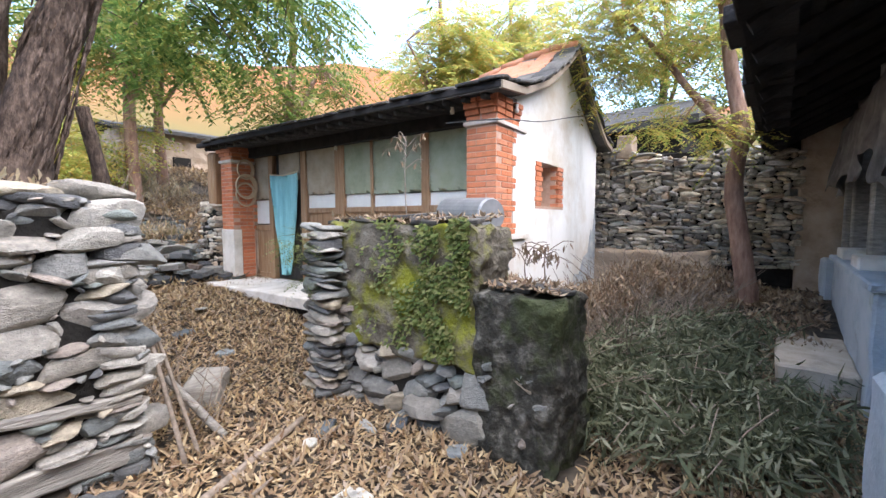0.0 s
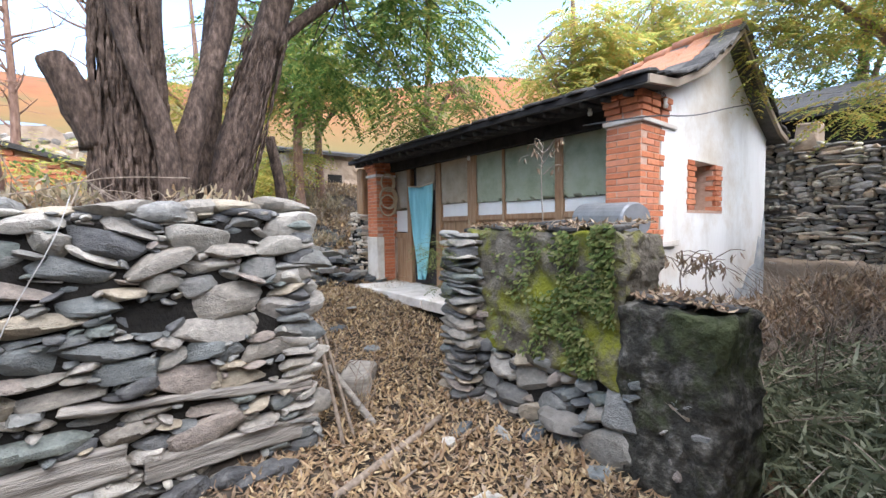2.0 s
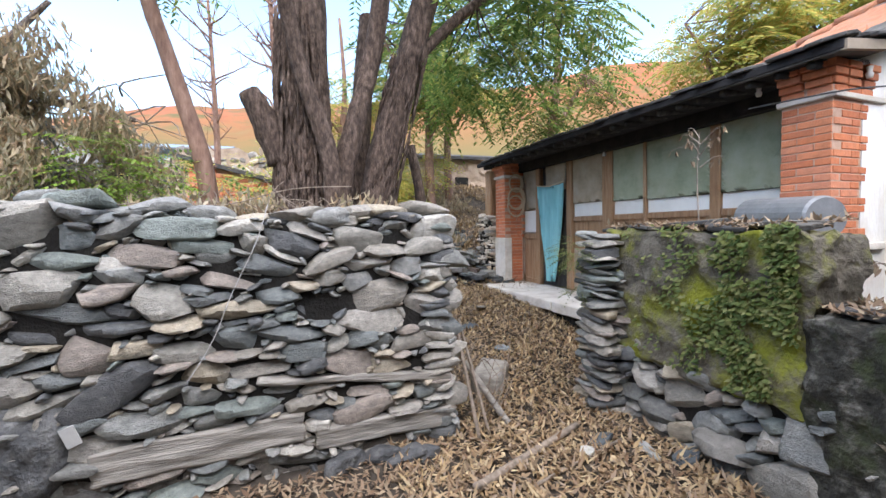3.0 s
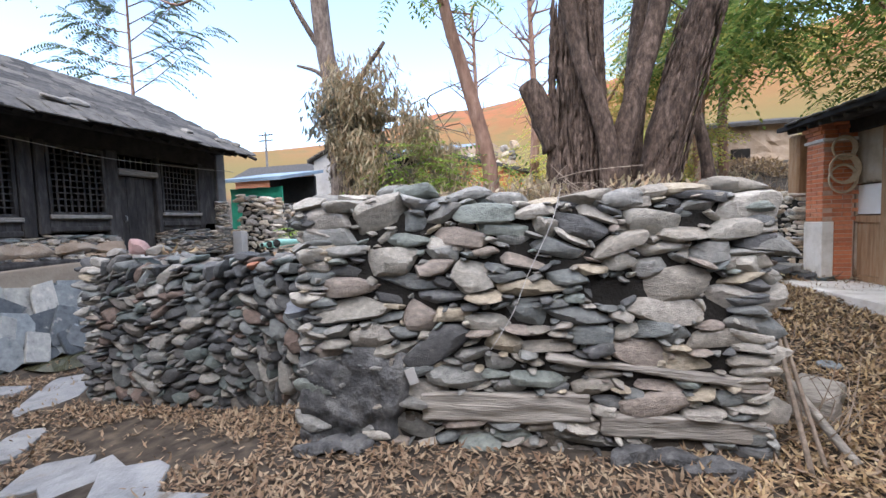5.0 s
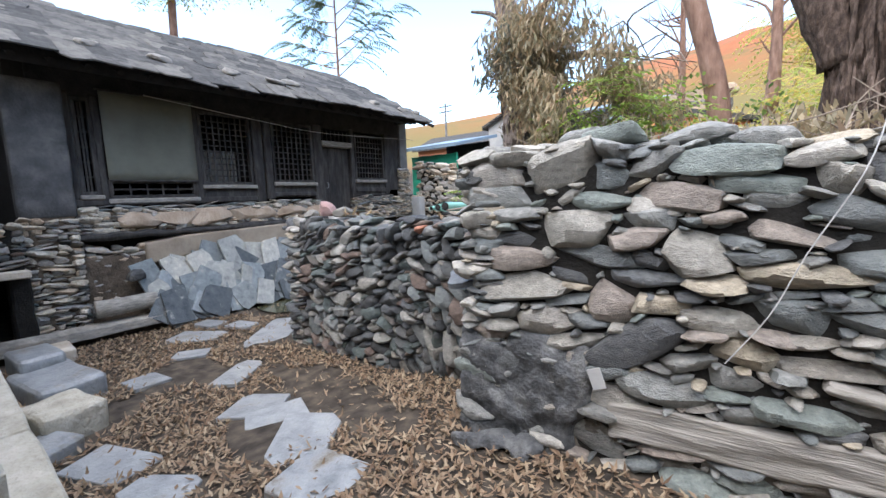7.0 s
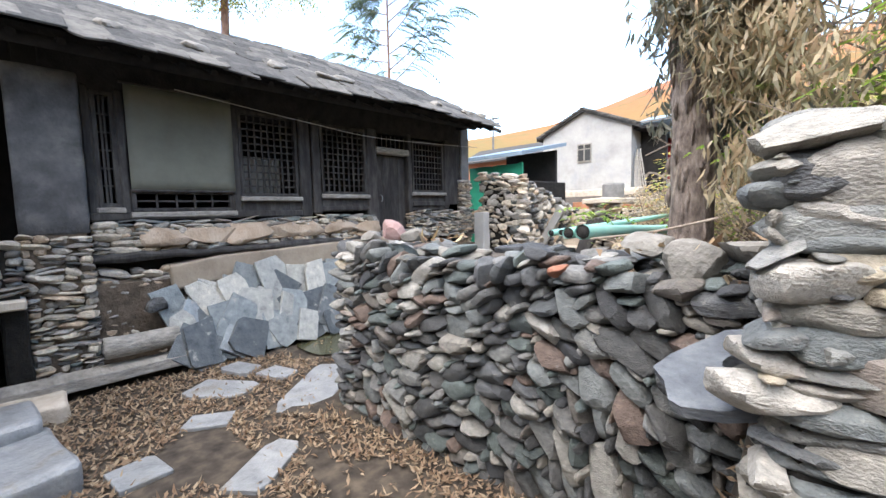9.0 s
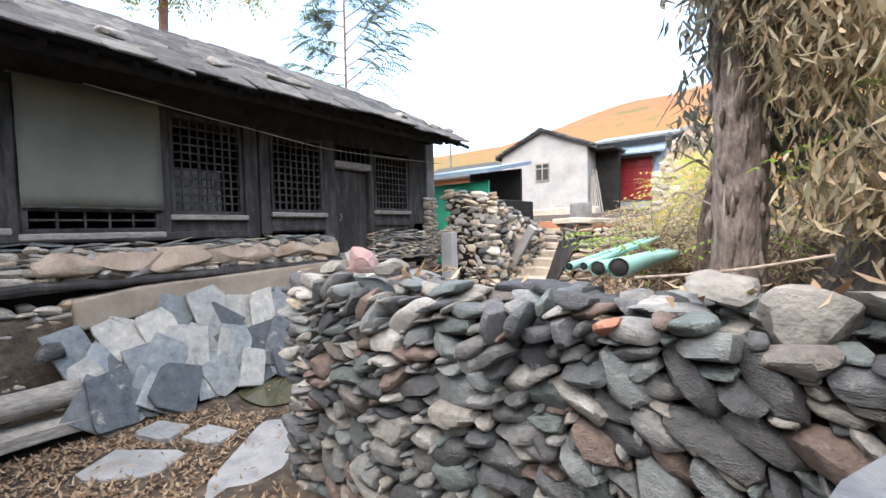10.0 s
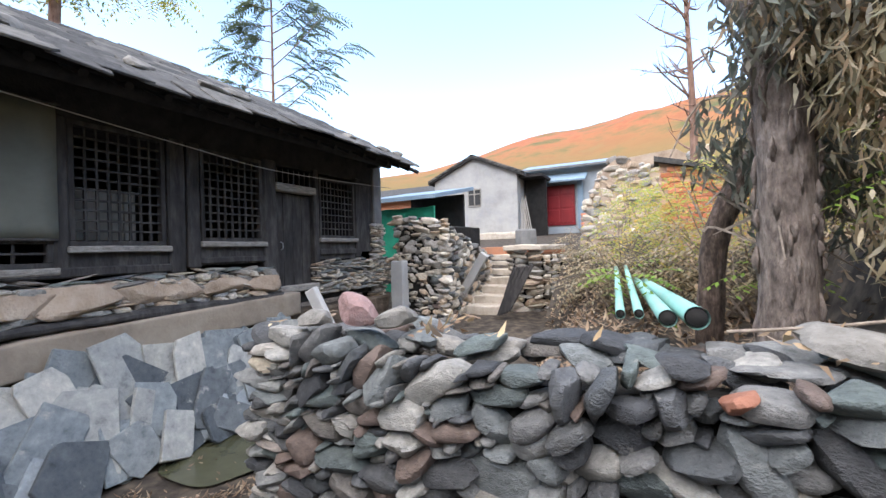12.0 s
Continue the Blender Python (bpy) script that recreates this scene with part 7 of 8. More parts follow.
def feathery(name, at, height, label, leafmat, rng):
    """A young tree whose long compound leaves spread from upswept twigs."""
    t = root(name, at, label, "tree")
    b = Vector(at)
    part("trunk", limb([b, b + Vector((0.05, 0, height * 0.5)), b + Vector((0.1, 0, height))], 0.1, 0.03, 8), M["bark_red"], t, "", True)
    V, F = [], []
    twigs = bmesh.new()
    for i in range(17):
        f = 0.5 + 0.5 * i / 16
        s = b + Vector((0.08, 0, height * f))
        side = (-1) ** i
        reach = (3.5 - 2.6 * (f - 0.5) / 0.5) * rng.uniform(0.75, 1.2)
        way = Vector((side * reach, rng.uniform(-0.6, 0.6), reach * rng.uniform(0.25, 0.6)))
        limb([s, s + way * 0.5 + Vector((0, 0, -0.1)), s + way], 0.03, 0.01, 5, 0, 0, twigs, 3)
        for k in range(13):
            g = 0.22 + 0.78 * k / 12
            p = s + way * g
            d = (way.normalized() + 0.9 * any_way(rng)).normalized()
            d.z = d.z * 0.5 - 0.1
            pinnate(V, F, p, d.normalized(), rng.uniform(0.8, 1.3), 10, 0.27, 0.075, rng, 0.45)
    tagged(part("twig_mass", twigs, M["bark_red"], t), kind="stuff")
    joined("crown", V, F, leafmat, t, "", "", "stuff")


feathery("roof_sapling", (-17.5, 14, 1.8), 11.2, "tall feathery sapling rising behind the slate roof", M["leaf_sapling"], rng)
tree("background_tree", (-16.5, 6.5, 2), [([(-16.5, 6.5, 0), (-16.4, 6.5, 6), (-16.2, 6.6, 10)], 0.2, 0.08)], [((-15.8, 6.4, 9.6), 1.8, 260), ((-16.8, 5.0, 9.8), 1.8, 220), ((-15.6, 8.0, 9.4), 1.2, 110)], M["bark_red"], M["leaf_yellow"], "leafy tree crown showing above the slate roof", rng, 1.8, 6, 20)


def bare_tree(name, base, height, spread, rng, label):
    t = root(name, base, label, "tree")
    bm = bmesh.new()
    b = Vector(base)
    part("trunk", limb([b, b + Vector((0.1, 0, height * 0.4)), b + Vector((0, 0.1, height))], 0.12, 0.03, 8), M["bark_red"], t, "", True)
    for i in range(26):
        s = b + Vector((0.05, 0.03, height * rng.uniform(0.35, 0.95)))
        d = Vector((rng.uniform(-1, 1), rng.uniform(-0.6, 0.6), rng.uniform(0.2, 0.9))) * spread * rng.uniform(0.4, 1)
        limb([s, s + d * 0.5 + any_way(rng) * 0.1, s + d], 0.03, 0.006, 5, 0, 0, bm, 3)
        for _ in range(3):
            q = s + d * rng.uniform(0.4, 0.9)
            limb([q, q + any_way(rng) * 0.25 * spread + Vector((0, 0, 0.15))], 0.01, 0.004, 4, 0, 0, bm, 2)
    tagged(part("branch_mass", bm, M["bark_red"], t), kind="stuff")


bare_tree("bare_tree", (-2.7, 12.5, 1.4), 6.5, 1.6, rng, "bare grey tree with thin branches behind the wall")
bare_tree("bare_tree", (-0.9, 9.0, 1.6), 5.0, 1.3, rng, "bare tree with thin branches behind the old trunks")
limbs_over = root("overhanging_branch", (-4.6, 4.4, 4), "bare twisting branch reaching over the lane", "branch")
part("branch", limb([(-3.05, 4.62, 4.2), (-3.6, 4.6, 4.55), (-4.0, 4.6, 4.35), (-4.5, 4.6, 4.6), (-5.1, 4.6, 4.45), (-5.6, 4.6, 4.7)], 0.035, 0.01, 6, 0.1), M["bark_red"], limbs_over, "", True)


def bush(name, clusters, leafmat, label, rng, size, twigs):
    t = root(name, clusters[0][0], label, "bush", kind="stuff")
    V, F = crown(clusters, rng, size, 5, 0.3)
    joined("leaves", V, F, leafmat, t, "", "", "stuff")
    bm = bmesh.new()
    for i in range(twigs if name not in ("wall_creeper", "sprig") else 0):
        (cx, cy, cz), r, _ = clusters[rng.randrange(len(clusters))]
        a = Vector((cx + rng.uniform(-r, r) * 0.5, cy + rng.uniform(-r, r) * 0.5, ground_z(cx, cy)))
        tip = Vector((cx, cy, cz)) + any_way(rng) * r
        limb([a, a.lerp(tip, 0.5) + any_way(rng) * 0.1, tip], 0.014, 0.005, 4, 0, 0, bm, 2)
    if len(bm.verts):
        tagged(part("stems", bm, M["twig"], t), kind="stuff")


bush("lane_bush", [((-3.6, 9.0, 1.9), 0.7, 80), ((-2.9, 8.2, 2.1), 0.7, 110), ((-2.2, 9.5, 2.5), 0.8, 80), ((-3.3, 11.0, 2.6), 0.7, 50), ((-3.9, 13.5, 2.9), 0.7, 50), ((-1.5, 8.5, 2.2), 0.9, 80)], M["leaf_yellow"], "yellow-green bushes along the ruined wall", rng, 1.2, 50)
bush("lane_bush", [((-4.2, 8.5, 1.2), 0.55, 120), ((-3.6, 7.4, 1.4), 0.6, 130), ((-4.5, 10.2, 1.6), 0.6, 100), ((-2.6, 6.6, 1.7), 0.7, 140)], M["leaf_wilt"], "dry brown brush beside the lane", rng, 1.0, 90)
bush("bank_bush", [((1.2, 11.0, 2.6), 1.2, 230), ((0.2, 9.0, 2.5), 1.0, 150), ((1.9, 12.4, 2.9), 1.0, 180), ((-0.4, 11.5, 2.9), 1.4, 180), ((2.1, 10.2, 1.6), 0.6, 60), ((1.6, 13.6, 3.4), 1.1, 200), ((3.0, 12.6, 3.5), 0.8, 130), ((2.3, 10.6, 2.4), 0.6, 70)], M["leaf_yellow"], "yellow-green bushes on the bank behind the path", rng, 1.6, 60)
bush("bank_bush", [((0.7, 4.4, 1.15), 0.35, 60), ((0.75, 5.2, 1.0), 0.5, 70), ((0.7, 6.2, 1.0), 0.55, 60), ((0.6, 3.6, 1.1), 0.25, 40)], M["leaf_wilt"], "dry brown weeds on the bank beside the path", rng, 0.7, 60)
bush("sprig", [((-3.55, 4.7, 1.5), 0.12, 8), ((-1.75, 4.0, 2.1), 0.3, 40), ((-1.4, 3.9, 1.95), 0.25, 26), ((-2.3, 4.3, 1.95), 0.25, 20), ((-1.9, 4.1, 1.85), 0.2, 10), ((-2.75, 4.9, 1.5), 0.15, 6)], leaf_material("fresh_green_leaf", [(0.16, 0.27, 0.04), (0.24, 0.36, 0.06), (0.30, 0.36, 0.09)], 0.6, 0.45), "fresh light-green sprigs among the dead leaves", rng, 0.8, 8)
bush("wall_creeper", [((2.02, 3.2, 1.32), 0.2, 70), ((2.04, 3.2, 1.05), 0.16, 40)], M["leaf_ivy"], "yellow-green creeper at the end of the mossy wall", rng, 0.35, 6)

# fallen leaves
def litter(area, count, rng, wanted, length, width, lift=0.012, gz=ground_z):
    V, F = [], []
    x0, x1, y0, y1 = area
    while count > 0:
        count -= 1
        x, y = rng.uniform(x0, x1), rng.uniform(y0, y1)
        if not wanted(x, y):
            continue
        a = rng.uniform(0, 6.283)
        along = Vector((math.cos(a), math.sin(a), rng.uniform(-0.25, 0.35))).normalized()
        side = along.cross(Vector((rng.uniform(-0.4, 0.4), rng.uniform(-0.4, 0.4), 1))).normalized()
        L = length * rng.uniform(0.55, 1.3)
        leaf_strip(V, F, Vector((x, y, gz(x, y) + lift + 0.02 * rng.random())), along, side, side.cross(along), L, width * rng.uniform(0.6, 1.3), rng.uniform(-0.4, 0.9), rng.uniform(0, 0.4))
    return V, F


def bare_yard(x, y, rng):
    """Swept spots: flagstones, the puddle and trodden earth along the walls."""
    if math.hypot((x + 7.2) / 0.75, (y - 4.75) / 1.05) < 1 and rng.random() < 0.97:
        return True
    if math.hypot((x + 4.2) / 0.75, (y - 2.82) / 0.26) < 1 + 0.5 * noise.noise(Vector((x, y, 1)) * 4) or math.hypot((x + 3.3) / 0.7, (y - 2.55) / 0.22) < 1 + 0.5 * noise.noise(Vector((x, y, 2)) * 4):
        return rng.random() < 0.93
    for fx, fy, w, h, turn, _ in FLAGS:
        c, k = math.cos(radians(turn)), math.sin(radians(turn))
        u, v = (x - fx) * c + (y - fy) * k, (y - fy) * c - (x - fx) * k
        if abs(u) < w * 0.5 and abs(v) < h * 0.5:
            return rng.random() < 0.9
    return False


rng = random.Random(131)
V, F = litter((0.3, 4.2, -1.2, 9.5), 70000, rng, lambda x, y: not (2.2 < x < 2.7 and 0.9 < y < 3.2) and not (y > 2.95 and x < 0.7), 0.066, 0.022)
joined("fallen_leaves", V, F, M["leaf_dead"], None, "yellow-tan fallen leaves covering the path", "fallen leaves")
V, F = litter((-7.6, 0.4, -0.6, 4.6), 52000, rng, lambda x, y: noise.noise(Vector((x, y, 4)) * 0.9) > -0.16 - 0.3 * (abs(y - 2.9) < 0.4) and not bare_yard(x, y, rng) and not (y > 2.6 + 0.1 * (x + 2.2) and -2.2 < x < 0.8) and not (x < -2.2 and y > 3.35 and x > -5.5), 0.052, 0.02)
joined("fallen_leaves", V, F, M["leaf_brown"], None, "brown curled leaves strewn over the stone yard", "fallen leaves")
V, F = litter((-5.0, 0.8, 3.1, 9.0), 9000, rng, lambda x, y: (x > -2.2 or y > 3.9), 0.09, 0.032, 0.02)
joined("fallen_leaves", V, F, M["leaf_brown"], None, "dry leaves and debris on the bank", "fallen leaves")
V, F = litter((2.7, 8.0, -0.4, 2.4), 15000, rng, lambda x, y: noise.noise(Vector((x, y, 9)) * 1.1) > -0.3, 0.085, 0.03)
joined("fallen_leaves", V, F, M["leaf_brown"], None, "brown leaves in the side yard", "fallen leaves")
V, F = litter((2.25, 2.7, 1.6, 3.15), 900, rng, lambda x, y: True, 0.05, 0.022, 0.0, lambda x, y: 1.53 + 0.05 * noise.noise(Vector((x * 4, y * 4, 0))))
V2, F2 = litter((2.26, 2.68, 1.0, 1.56), 360, rng, lambda x, y: True, 0.05, 0.022, 0.0, lambda x, y: 1.10 + 0.03 * noise.noise(Vector((x * 4, y * 4, 0))))
joined("fallen_leaves", V + V2, F + [tuple(i + len(V) for i in f) for f in F2], M["leaf_brown"], None, "dead leaves lying on top of the mossy wall", "fallen leaves")
V, F = litter((-5.3, -2.3, 3.4, 3.9), 260, rng, lambda x, y: noise.noise(Vector((x, y, 2)) * 2) > 0.05, 0.08, 0.03, 0.03, lambda x, y: 1.27)
joined("fallen_leaves", V, F, M["leaf_dead"], None, "few dry leaves caught on the cobble wall", "fallen leaves")

V, F = litter((-0.2, 6.5, 7.4, 17.0), 26000, rng, lambda x, y: noise.noise(Vector((x, y, 3)) * 0.9) > -0.35, 0.12, 0.045, 0.06)
joined("fallen_leaves", V, F, M["leaf_dead"], None, "tan fallen leaves on the rising path behind the house", "fallen leaves")
# ivy on the mossy wall
V, F = [], []
for i in range(3600):
    y, z = 1.6 + abs(rng.gauss(0, 0.42)), rng.uniform(0.55, 1.55)
    if y > 2.95 or noise.noise(Vector((y * 4, z * 4, 7))) < -0.02 - 0.1 * rng.random():
        continue
    d = Vector((-0.5, rng.uniform(-1, 1), rng.uniform(-1, 0.3))).normalized()
    leaf_strip(V, F, Vector((2.25 - 0.03 * rng.random(), y, z)), d, d.cross(Vector((-1, 0, 0.3))).normalized(), Vector((-1, 0, 0.2)), rng.uniform(0.02, 0.042), rng.uniform(0.015, 0.032), 0.2)
joined("ivy", V, F, M["leaf_ivy"], None, "small-leaved ivy creeping over the mossy wall", "ivy")
# cut weeds heaped in the side yard
V, F = [], []
bm = bmesh.new()
for i in range(330):
    x, y = 2.9 + 2.7 * rng.random() ** 1.2, rng.uniform(-0.2, 1.45)
    if x > 4.0 and y < 0.22:
        y += 0.45
    base = Vector((x, y, ground_z(x, y) + rng.uniform(0.06, 0.36) * (1 - 0.4 * abs(y - 0.6)) * (1 - 0.6 * sm(4.2, 5.4, x))))
    a = rng.gauss(2.7, 0.7)
    way = Vector((math.cos(a), math.sin(a) * 0.6, rng.uniform(-0.25, 0.3))).normalized()
    L = rng.uniform(0.5, 1.2)
    if i < 120:
        limb([base - way * L / 2, base + Vector((0, 0, 0.05)), base + way * L / 2], 0.007, 0.003, 4, 0, 0, bm, 2)
    for j in range(60):
        p = base + way * (L * (rng.random() - 0.5)) + any_way(rng) * 0.05
        d = (any_way(rng) + Vector((0, 0, -0.35))).normalized()
        s = d.cross(any_way(rng)).normalized()
        leaf_strip(V, F, p, d, s, d.cross(s), rng.uniform(0.07, 0.16), rng.uniform(0.012, 0.026), rng.uniform(-1.0, 1.0), 0.3)
weeds = root("weed_heap", (4.4, 0.8, 0.2), "heap of cut grey-green weeds with curled leaves", "weeds", kind="stuff")
joined("weed_leaves", V, F, M["leaf_weed"], weeds)
tagged(part("stalk_mass", bm, M["twig"], weeds), kind="stuff")
# dry brush at the back of the side yard
bm = bmesh.new()
for i in range(950):
    x = rng.uniform(3.9, 7.6)
    y = rng.uniform(1.05 - 0.5 * sm(4.6, 5.6, x), 2.25)
    a = Vector((x, y, ground_z(x, y)))
    way = Vector((rng.uniform(-0.8, 0.8), rng.uniform(-0.8, 0.8), rng.uniform(0.15, 0.9)))
    limb([a, a + way * 0.3 + any_way(rng) * 0.06, a + way * rng.uniform(0.45, 0.9)], 0.007, 0.003, 4, 0, 0, bm, 2)
V, F = hanging([((6.6, 1.3, 0.75), (1.0, 0.8, 0.22), 1500), ((5.2, 1.7, 0.6), (0.8, 0.4, 0.25), 900), ((7.2, 0.6, 0.7), (0.5, 0.4, 0.1), 200)], rng, 0.08, 0.025)
joined("dry_leaves", V, F, M["leaf_brown"], None, "brown dead leaves caught in the dry brush", "brush")
solo("dry_brush", bm, M["twig"], "tangle of dry grey-brown stems in the side yard", "brush", kind="stuff")
bm = bmesh.new()
for i in range(160):
    x, y = rng.uniform(0.75, 1.3), rng.uniform(3.2, 6.5)
    a = Vector((x, y, ground_z(x, y)))
    limb([a, a + Vector((rng.uniform(-0.1, 0.25), rng.uniform(-0.2, 0.1), 0.25)), a + Vector((rng.uniform(-0.1, 0.4), rng.uniform(-0.3, 0.2), rng.uniform(0.3, 0.6)))], 0.005, 0.002, 4, 0, 0, bm, 2)
solo("dry_weeds", bm, M["twig"], "dry standing weeds on the path edge", "weeds", kind="stuff")


def dry_plant(at, height, rng, label):
    p = root("dead_plant", at, label, "plant")
    bm = bmesh.new()
    b = Vector(at)
    limb([b, b + Vector((0, 0.02, height * 0.6)), b + Vector((0, 0, height))], 0.006, 0.003, 5, 0, 0, bm)
    V, F = [], []
    for i in range(10):
        s = b + Vector((0, 0, height * rng.uniform(0.5, 1)))
        e = s + Vector((rng.uniform(-0.1, 0.1), rng.uniform(-0.22, 0.22), rng.uniform(0.0, 0.12)))
        limb([s, s.lerp(e, 0.6) + Vector((0, 0, 0.03)), e], 0.004, 0.002, 4, 0, 0, bm, 2)
        for j in range(4):
            d = (Vector((0, 0, -1)) + 0.5 * any_way(rng)).normalized()
            sd = d.cross(any_way(rng)).normalized()
            leaf_strip(V, F, s.lerp(e, rng.uniform(0.5, 1)), d, sd, d.cross(sd), 0.05, 0.015, 0.2)
    part("stalk", bm, M["twig"], p)
    joined("withered_leaves", V, F, M["leaf_brown"], p)


dry_plant((2.5, 2.42, 1.53), 0.68, rng, "tall dead weed standing on the mossy wall")
dry_plant((2.5, 1.18, 1.08), 0.3, rng, "small dead weed on the cement stub")
dry_plant((2.5, 1.32, 1.08), 0.24, rng, "small dead weed on the cement stub")

# dead debris round the trunks on the bank
bm = bmesh.new()
for i in range(420):
    x, y = rng.uniform(-2.1, 0.75), rng.uniform(3.25, 4.6)
    a = Vector((x, y, ground_z(x, y)))
    way = Vector((rng.uniform(-1, 1), rng.uniform(-0.6, 0.4), rng.uniform(0.1, 0.7)))
    limb([a, a + way * 0.25 + any_way(rng) * 0.06, a + way * rng.uniform(0.2, 0.5)], 0.006, 0.002, 4, 0, 0, bm, 2)
V, F = hanging([((-1.6, 3.7, 1.72), (0.5, 0.4, 0.14), 700), ((-0.7, 3.6, 1.74), (0.6, 0.3, 0.12), 600), ((0.2, 3.6, 1.72), (0.5, 0.3, 0.12), 500)], rng, 0.09, 0.025)
solo("dry_brush", bm, M["twig"], "dry twigs tangled round the trunks on the bank", "brush", kind="stuff")
joined("dry_leaves", V, F, M["leaf_wilt"], None, "dry curled leaves round the trunks on the bank", "brush")

# sticks, timber and loose stones along the path
for k, (a, b, r) in enumerate((((0.95, 2.85, 0.0), (0.86, 3.05, 0.75), 0.016), ((1.05, 2.9, 0.0), (0.9, 3.15, 0.85), 0.014), ((1.25, 3.0, 0.02), (1.0, 3.3, 0.45), 0.03), ((0.7, 2.3, 0.03), (1.7, 2.75, 0.05), 0.03), ((-3.15, 3.72, 1.34), (-2.5, 3.66, 1.46), 0.007), ((1.0, 2.2, 0.03), (1.9, 2.5, 0.03), 0.012))):
    solo("stick", limb([a, tuple((Vector(a) + Vector(b)) / 2 + Vector((0.01, 0.02, -0.015))), b], r, r * 0.8, 7, 0.12, k), M["twig"] if k != 2 else M["wood_grey"], "dry weathered stick lying at the wall", "stick", smooth=True)
solo("timber_block", box(-0.25, 0.25, -0.13, 0.13, -0.04, 0.2, pose(1.42, 3.75, ground_z(1.42, 3.75), 0, 0, 55), 0.02, 0.03, 3, 5), M["wood_grey"], "rough grey timber block lying in the leaves", "timber", smooth=True)
for x, y, w, h, turn in ((1.75, 2.55, 0.22, 0.14, 20), (1.55, 2.42, 0.12, 0.1, 50), (1.95, 2.3, 0.2, 0.08, 80), (1.35, 1.75, 0.3, 0.22, 10), (1.75, 5.2, 0.3, 0.16, 30), (2.2, 5.9, 0.6, 0.16, 70), (2.1, 2.15, 0.2, 0.16, 15), (1.9, 4.5, 0.2, 0.16, 0), (2.1, 1.6, 0.2, 0.14, 30), (0.6, 1.9, 0.3, 0.2, 30)):
    bm = slab_mesh(rng, w, h, 0.03, 7)
    bmesh.ops.transform(bm, matrix=pose(x, y, ground_z(x, y) + 0.03, 90 + rng.uniform(-12, 12), rng.uniform(-12, 12), turn), verts=bm.verts[:])
    solo("slate_shard", bm, M["bluestone"], "broken blue-grey slate shard on the leafy path", "slate", "slate shards on the path")
rng = random.Random(151)
rubble = [mesh_of("rubble_stone", slab_mesh(random.Random(500 + i), 0.4, 0.3, 0.09, 8), M["coolobject"]) for i in range(6)]
for i in range(220):
    x, y = 1.0 + 2.5 * rng.random(), 7.6 + 3.2 * rng.random() ** 1.4
    ob = tagged(new("rubble_stone", rubble[i % 6]), "flat grey stone of the rubble on the rising path", "stone", "rubble on the rising path")
    k = rng.uniform(0.4, 1.1)
    ob.matrix_basis = pose(x, y, ground_z(x, y) + 0.04 + 0.22 * rng.random() * (1 if 1.8 < x < 3.3 and y < 9.4 else 0.1), 90 + rng.uniform(-14, 14), rng.uniform(-14, 14), rng.uniform(0, 180)) @ Matrix.Diagonal((k, k, k, 1))
bm = slab_mesh(random.Random(7), 0.75, 0.45, 0.03)
bmesh.ops.transform(bm, matrix=pose(2.85, 8.6, ground_z(2.85, 8.6) + 0.2, 50, 15, 30), verts=bm.verts[:])
solo("slate_slab", bm, M["bluestone"], "smooth blue-grey slab lying on the rubble", "slab")
bm = bmesh.new()
for i in range(380):
    x, y = rng.uniform(0.3, 5.5), rng.uniform(8.8, 15.5)
    a = Vector((x, y, ground_z(x, y)))
    way = Vector((rng.uniform(-0.8, 0.8), rng.uniform(-0.8, 0.3), rng.uniform(0.3, 1.0)))
    limb([a, a + way * 0.3 + any_way(rng) * 0.08, a + way * rng.uniform(0.5, 1.0)], 0.011, 0.004, 4, 0, 0, bm, 2)
solo("dry_brush", bm, M["twig"], "dry tan brush on the slope behind the house", "brush", kind="stuff")
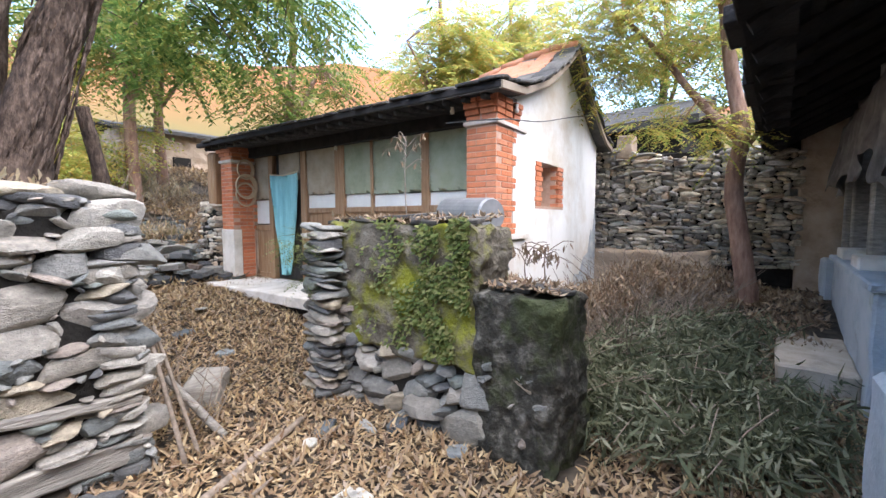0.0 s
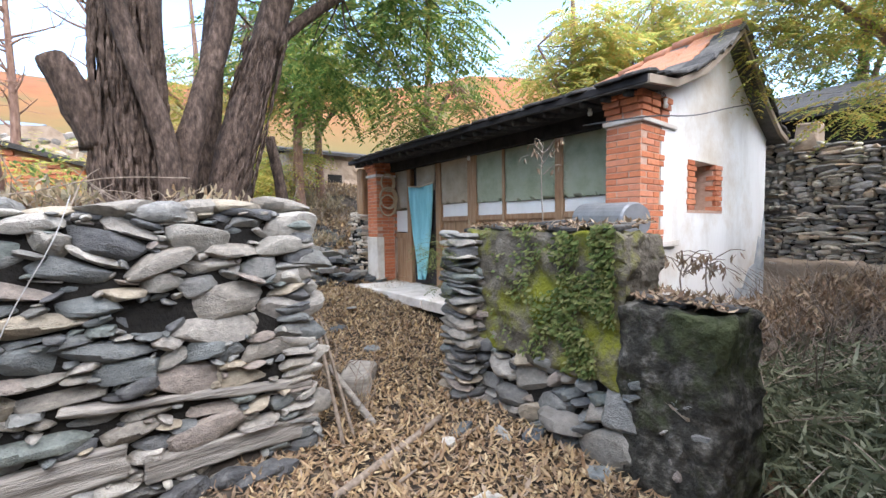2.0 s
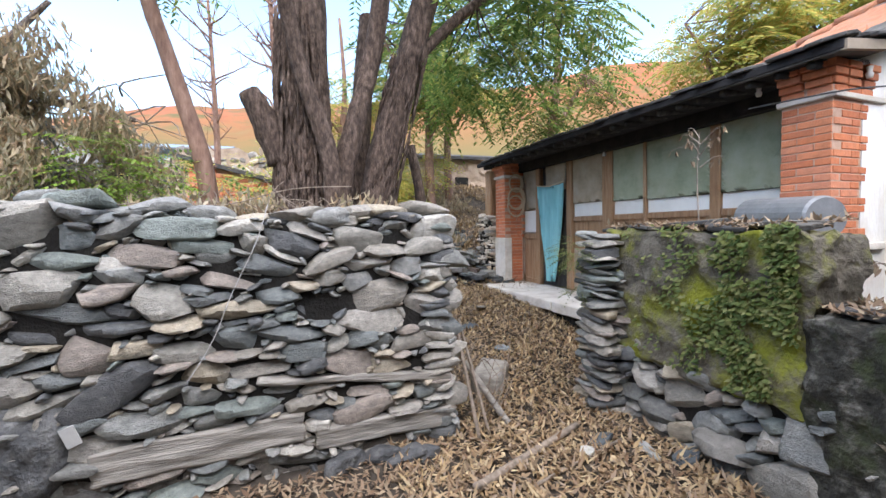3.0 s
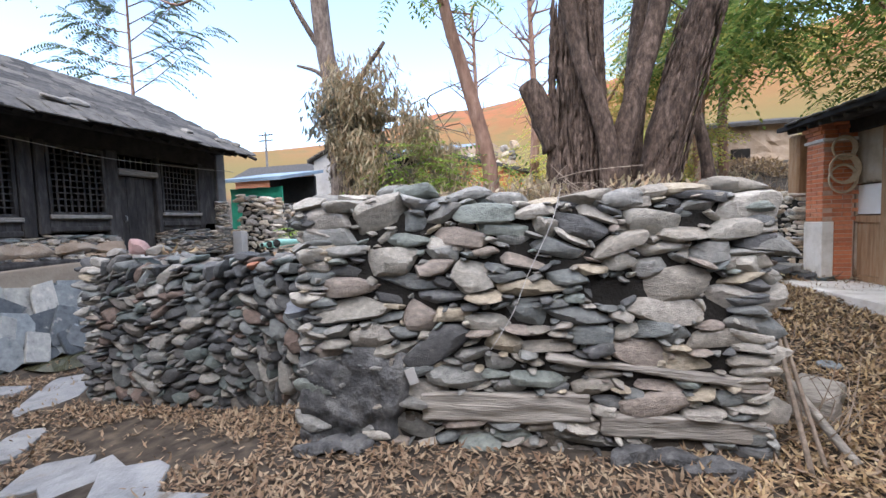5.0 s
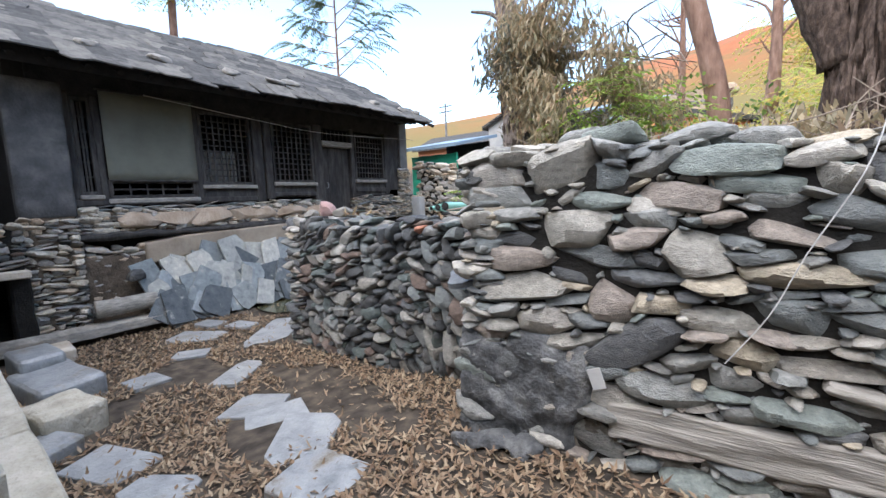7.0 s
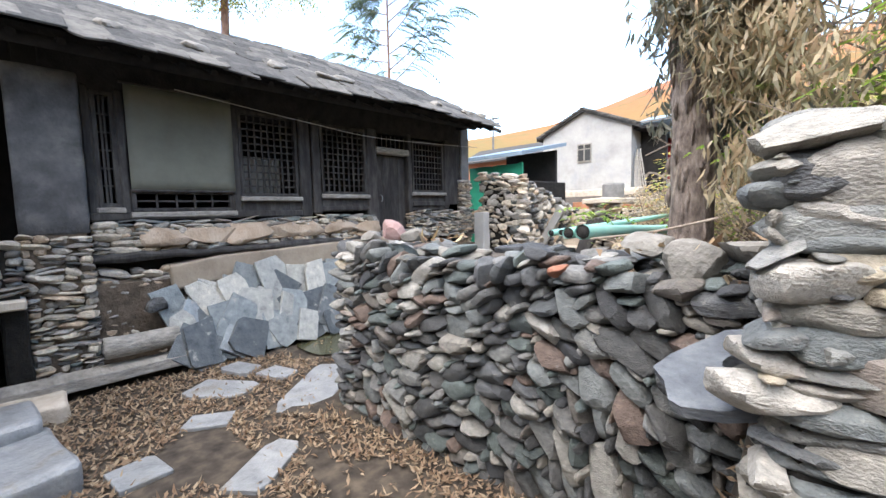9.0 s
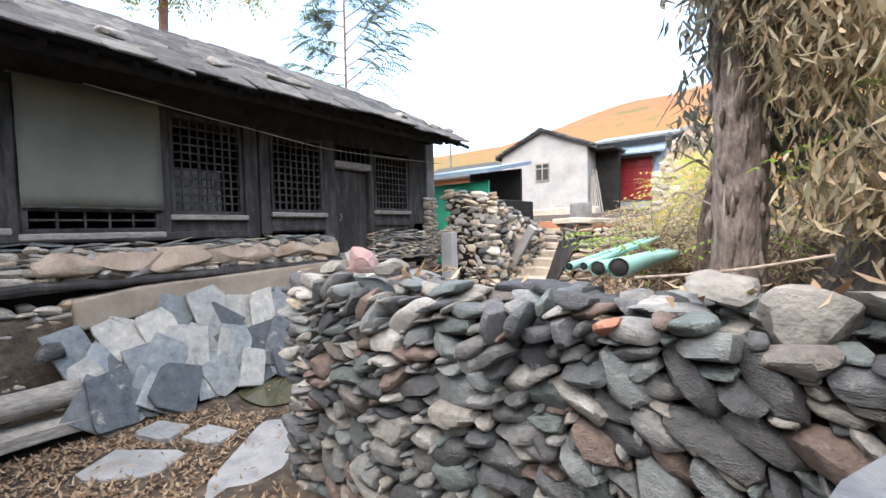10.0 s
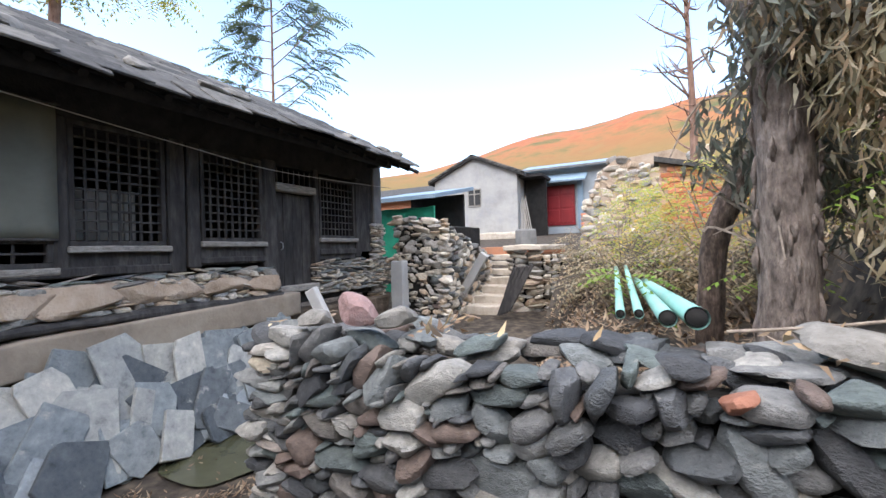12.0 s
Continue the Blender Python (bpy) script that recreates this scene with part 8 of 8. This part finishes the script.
V, F = hanging([((1.5, 10.6, 1.9), (1.2, 0.8, 0.35), 2400), ((3.2, 12.6, 2.4), (1.4, 0.8, 0.4), 2600), ((2.6, 9.8, 1.3), (0.9, 0.5, 0.2), 900), ((1.2, 9.0, 1.2), (0.7, 0.7, 0.25), 1200)], rng, 0.13, 0.035)
joined("dry_leaves", V, F, M["leaf_wilt"], None, "dry curled foliage on the slope behind the house", "brush")
for i in range(8):
    s = rng.uniform(0.1, 2.8)
    boulder("foot_stone", (A0[0] + A_DIR[0] * s, A0[1] + A_DIR[1] * s - rng.uniform(0.06, 0.2), ground_z(A0[0] + s, 2.5) + 0.04), (rng.uniform(0.12, 0.3), rng.uniform(0.1, 0.2), rng.uniform(0.07, 0.14)), (0, rng.uniform(-12, 12), rng.uniform(-30, 30)), M["mortar"], "loose stone at the foot of the tall wall", 400 + i)
solo("wall_wire", tube(smooth_line([(-0.42, 2.80, 1.72), (-0.48, 2.72, 1.5), (-0.62, 2.70, 1.2), (-0.72, 2.68, 0.95), (-0.86, 2.66, 0.72)], 4), [0.0028] * 17, 5), M["palewire"], "pale wire hanging down the stone wall", "wire")
solo("branch_over_wall", limb([(-1.5, 3.0, 1.70), (-1.1, 2.95, 1.74), (-0.7, 3.02, 1.73), (-0.3, 2.98, 1.83), (0.1, 3.05, 1.86)], 0.004, 0.003, 5), M["twig"], "thin dry branch lying along the wall top", "branch")
# green pipes behind the cobble wall
for a, b, r in (((-3.24, 3.8, 1.375), (-3.53, 7.5, 1.22), 0.046), ((-3.345, 3.82, 1.365), (-3.62, 7.4, 1.25), 0.036), ((-3.46, 3.95, 1.36), (-3.74, 7.5, 1.41), 0.022), ((-3.54, 3.95, 1.355), (-3.85, 7.5, 1.4), 0.022)):
    p = root("green_pipe", a, "open-ended green plastic pipe lying on the bank", "pipe", "green pipes on the bank")
    A, B = Vector(a), Vector(b)
    d = (B - A).normalized()
    part("pipe", tube([A, A + d * 0.05, B], [r, r, r], 16, caps=False), M["pipe"], p, "", True)
    # near-black plug paints the shade inside the pipe
    part("bore", tube([A + d * 0.004, A + d * 0.05, B], [r * 0.86, r * 0.86, r * 0.86], 16), M["black"], p, "closed bore with its inner shade painted near-black", True)
    part("rim", tube([A - d * 0.002, A + d * 0.03], [r * 1.05, r * 1.05], 16, caps=False), M["pipe"], p)
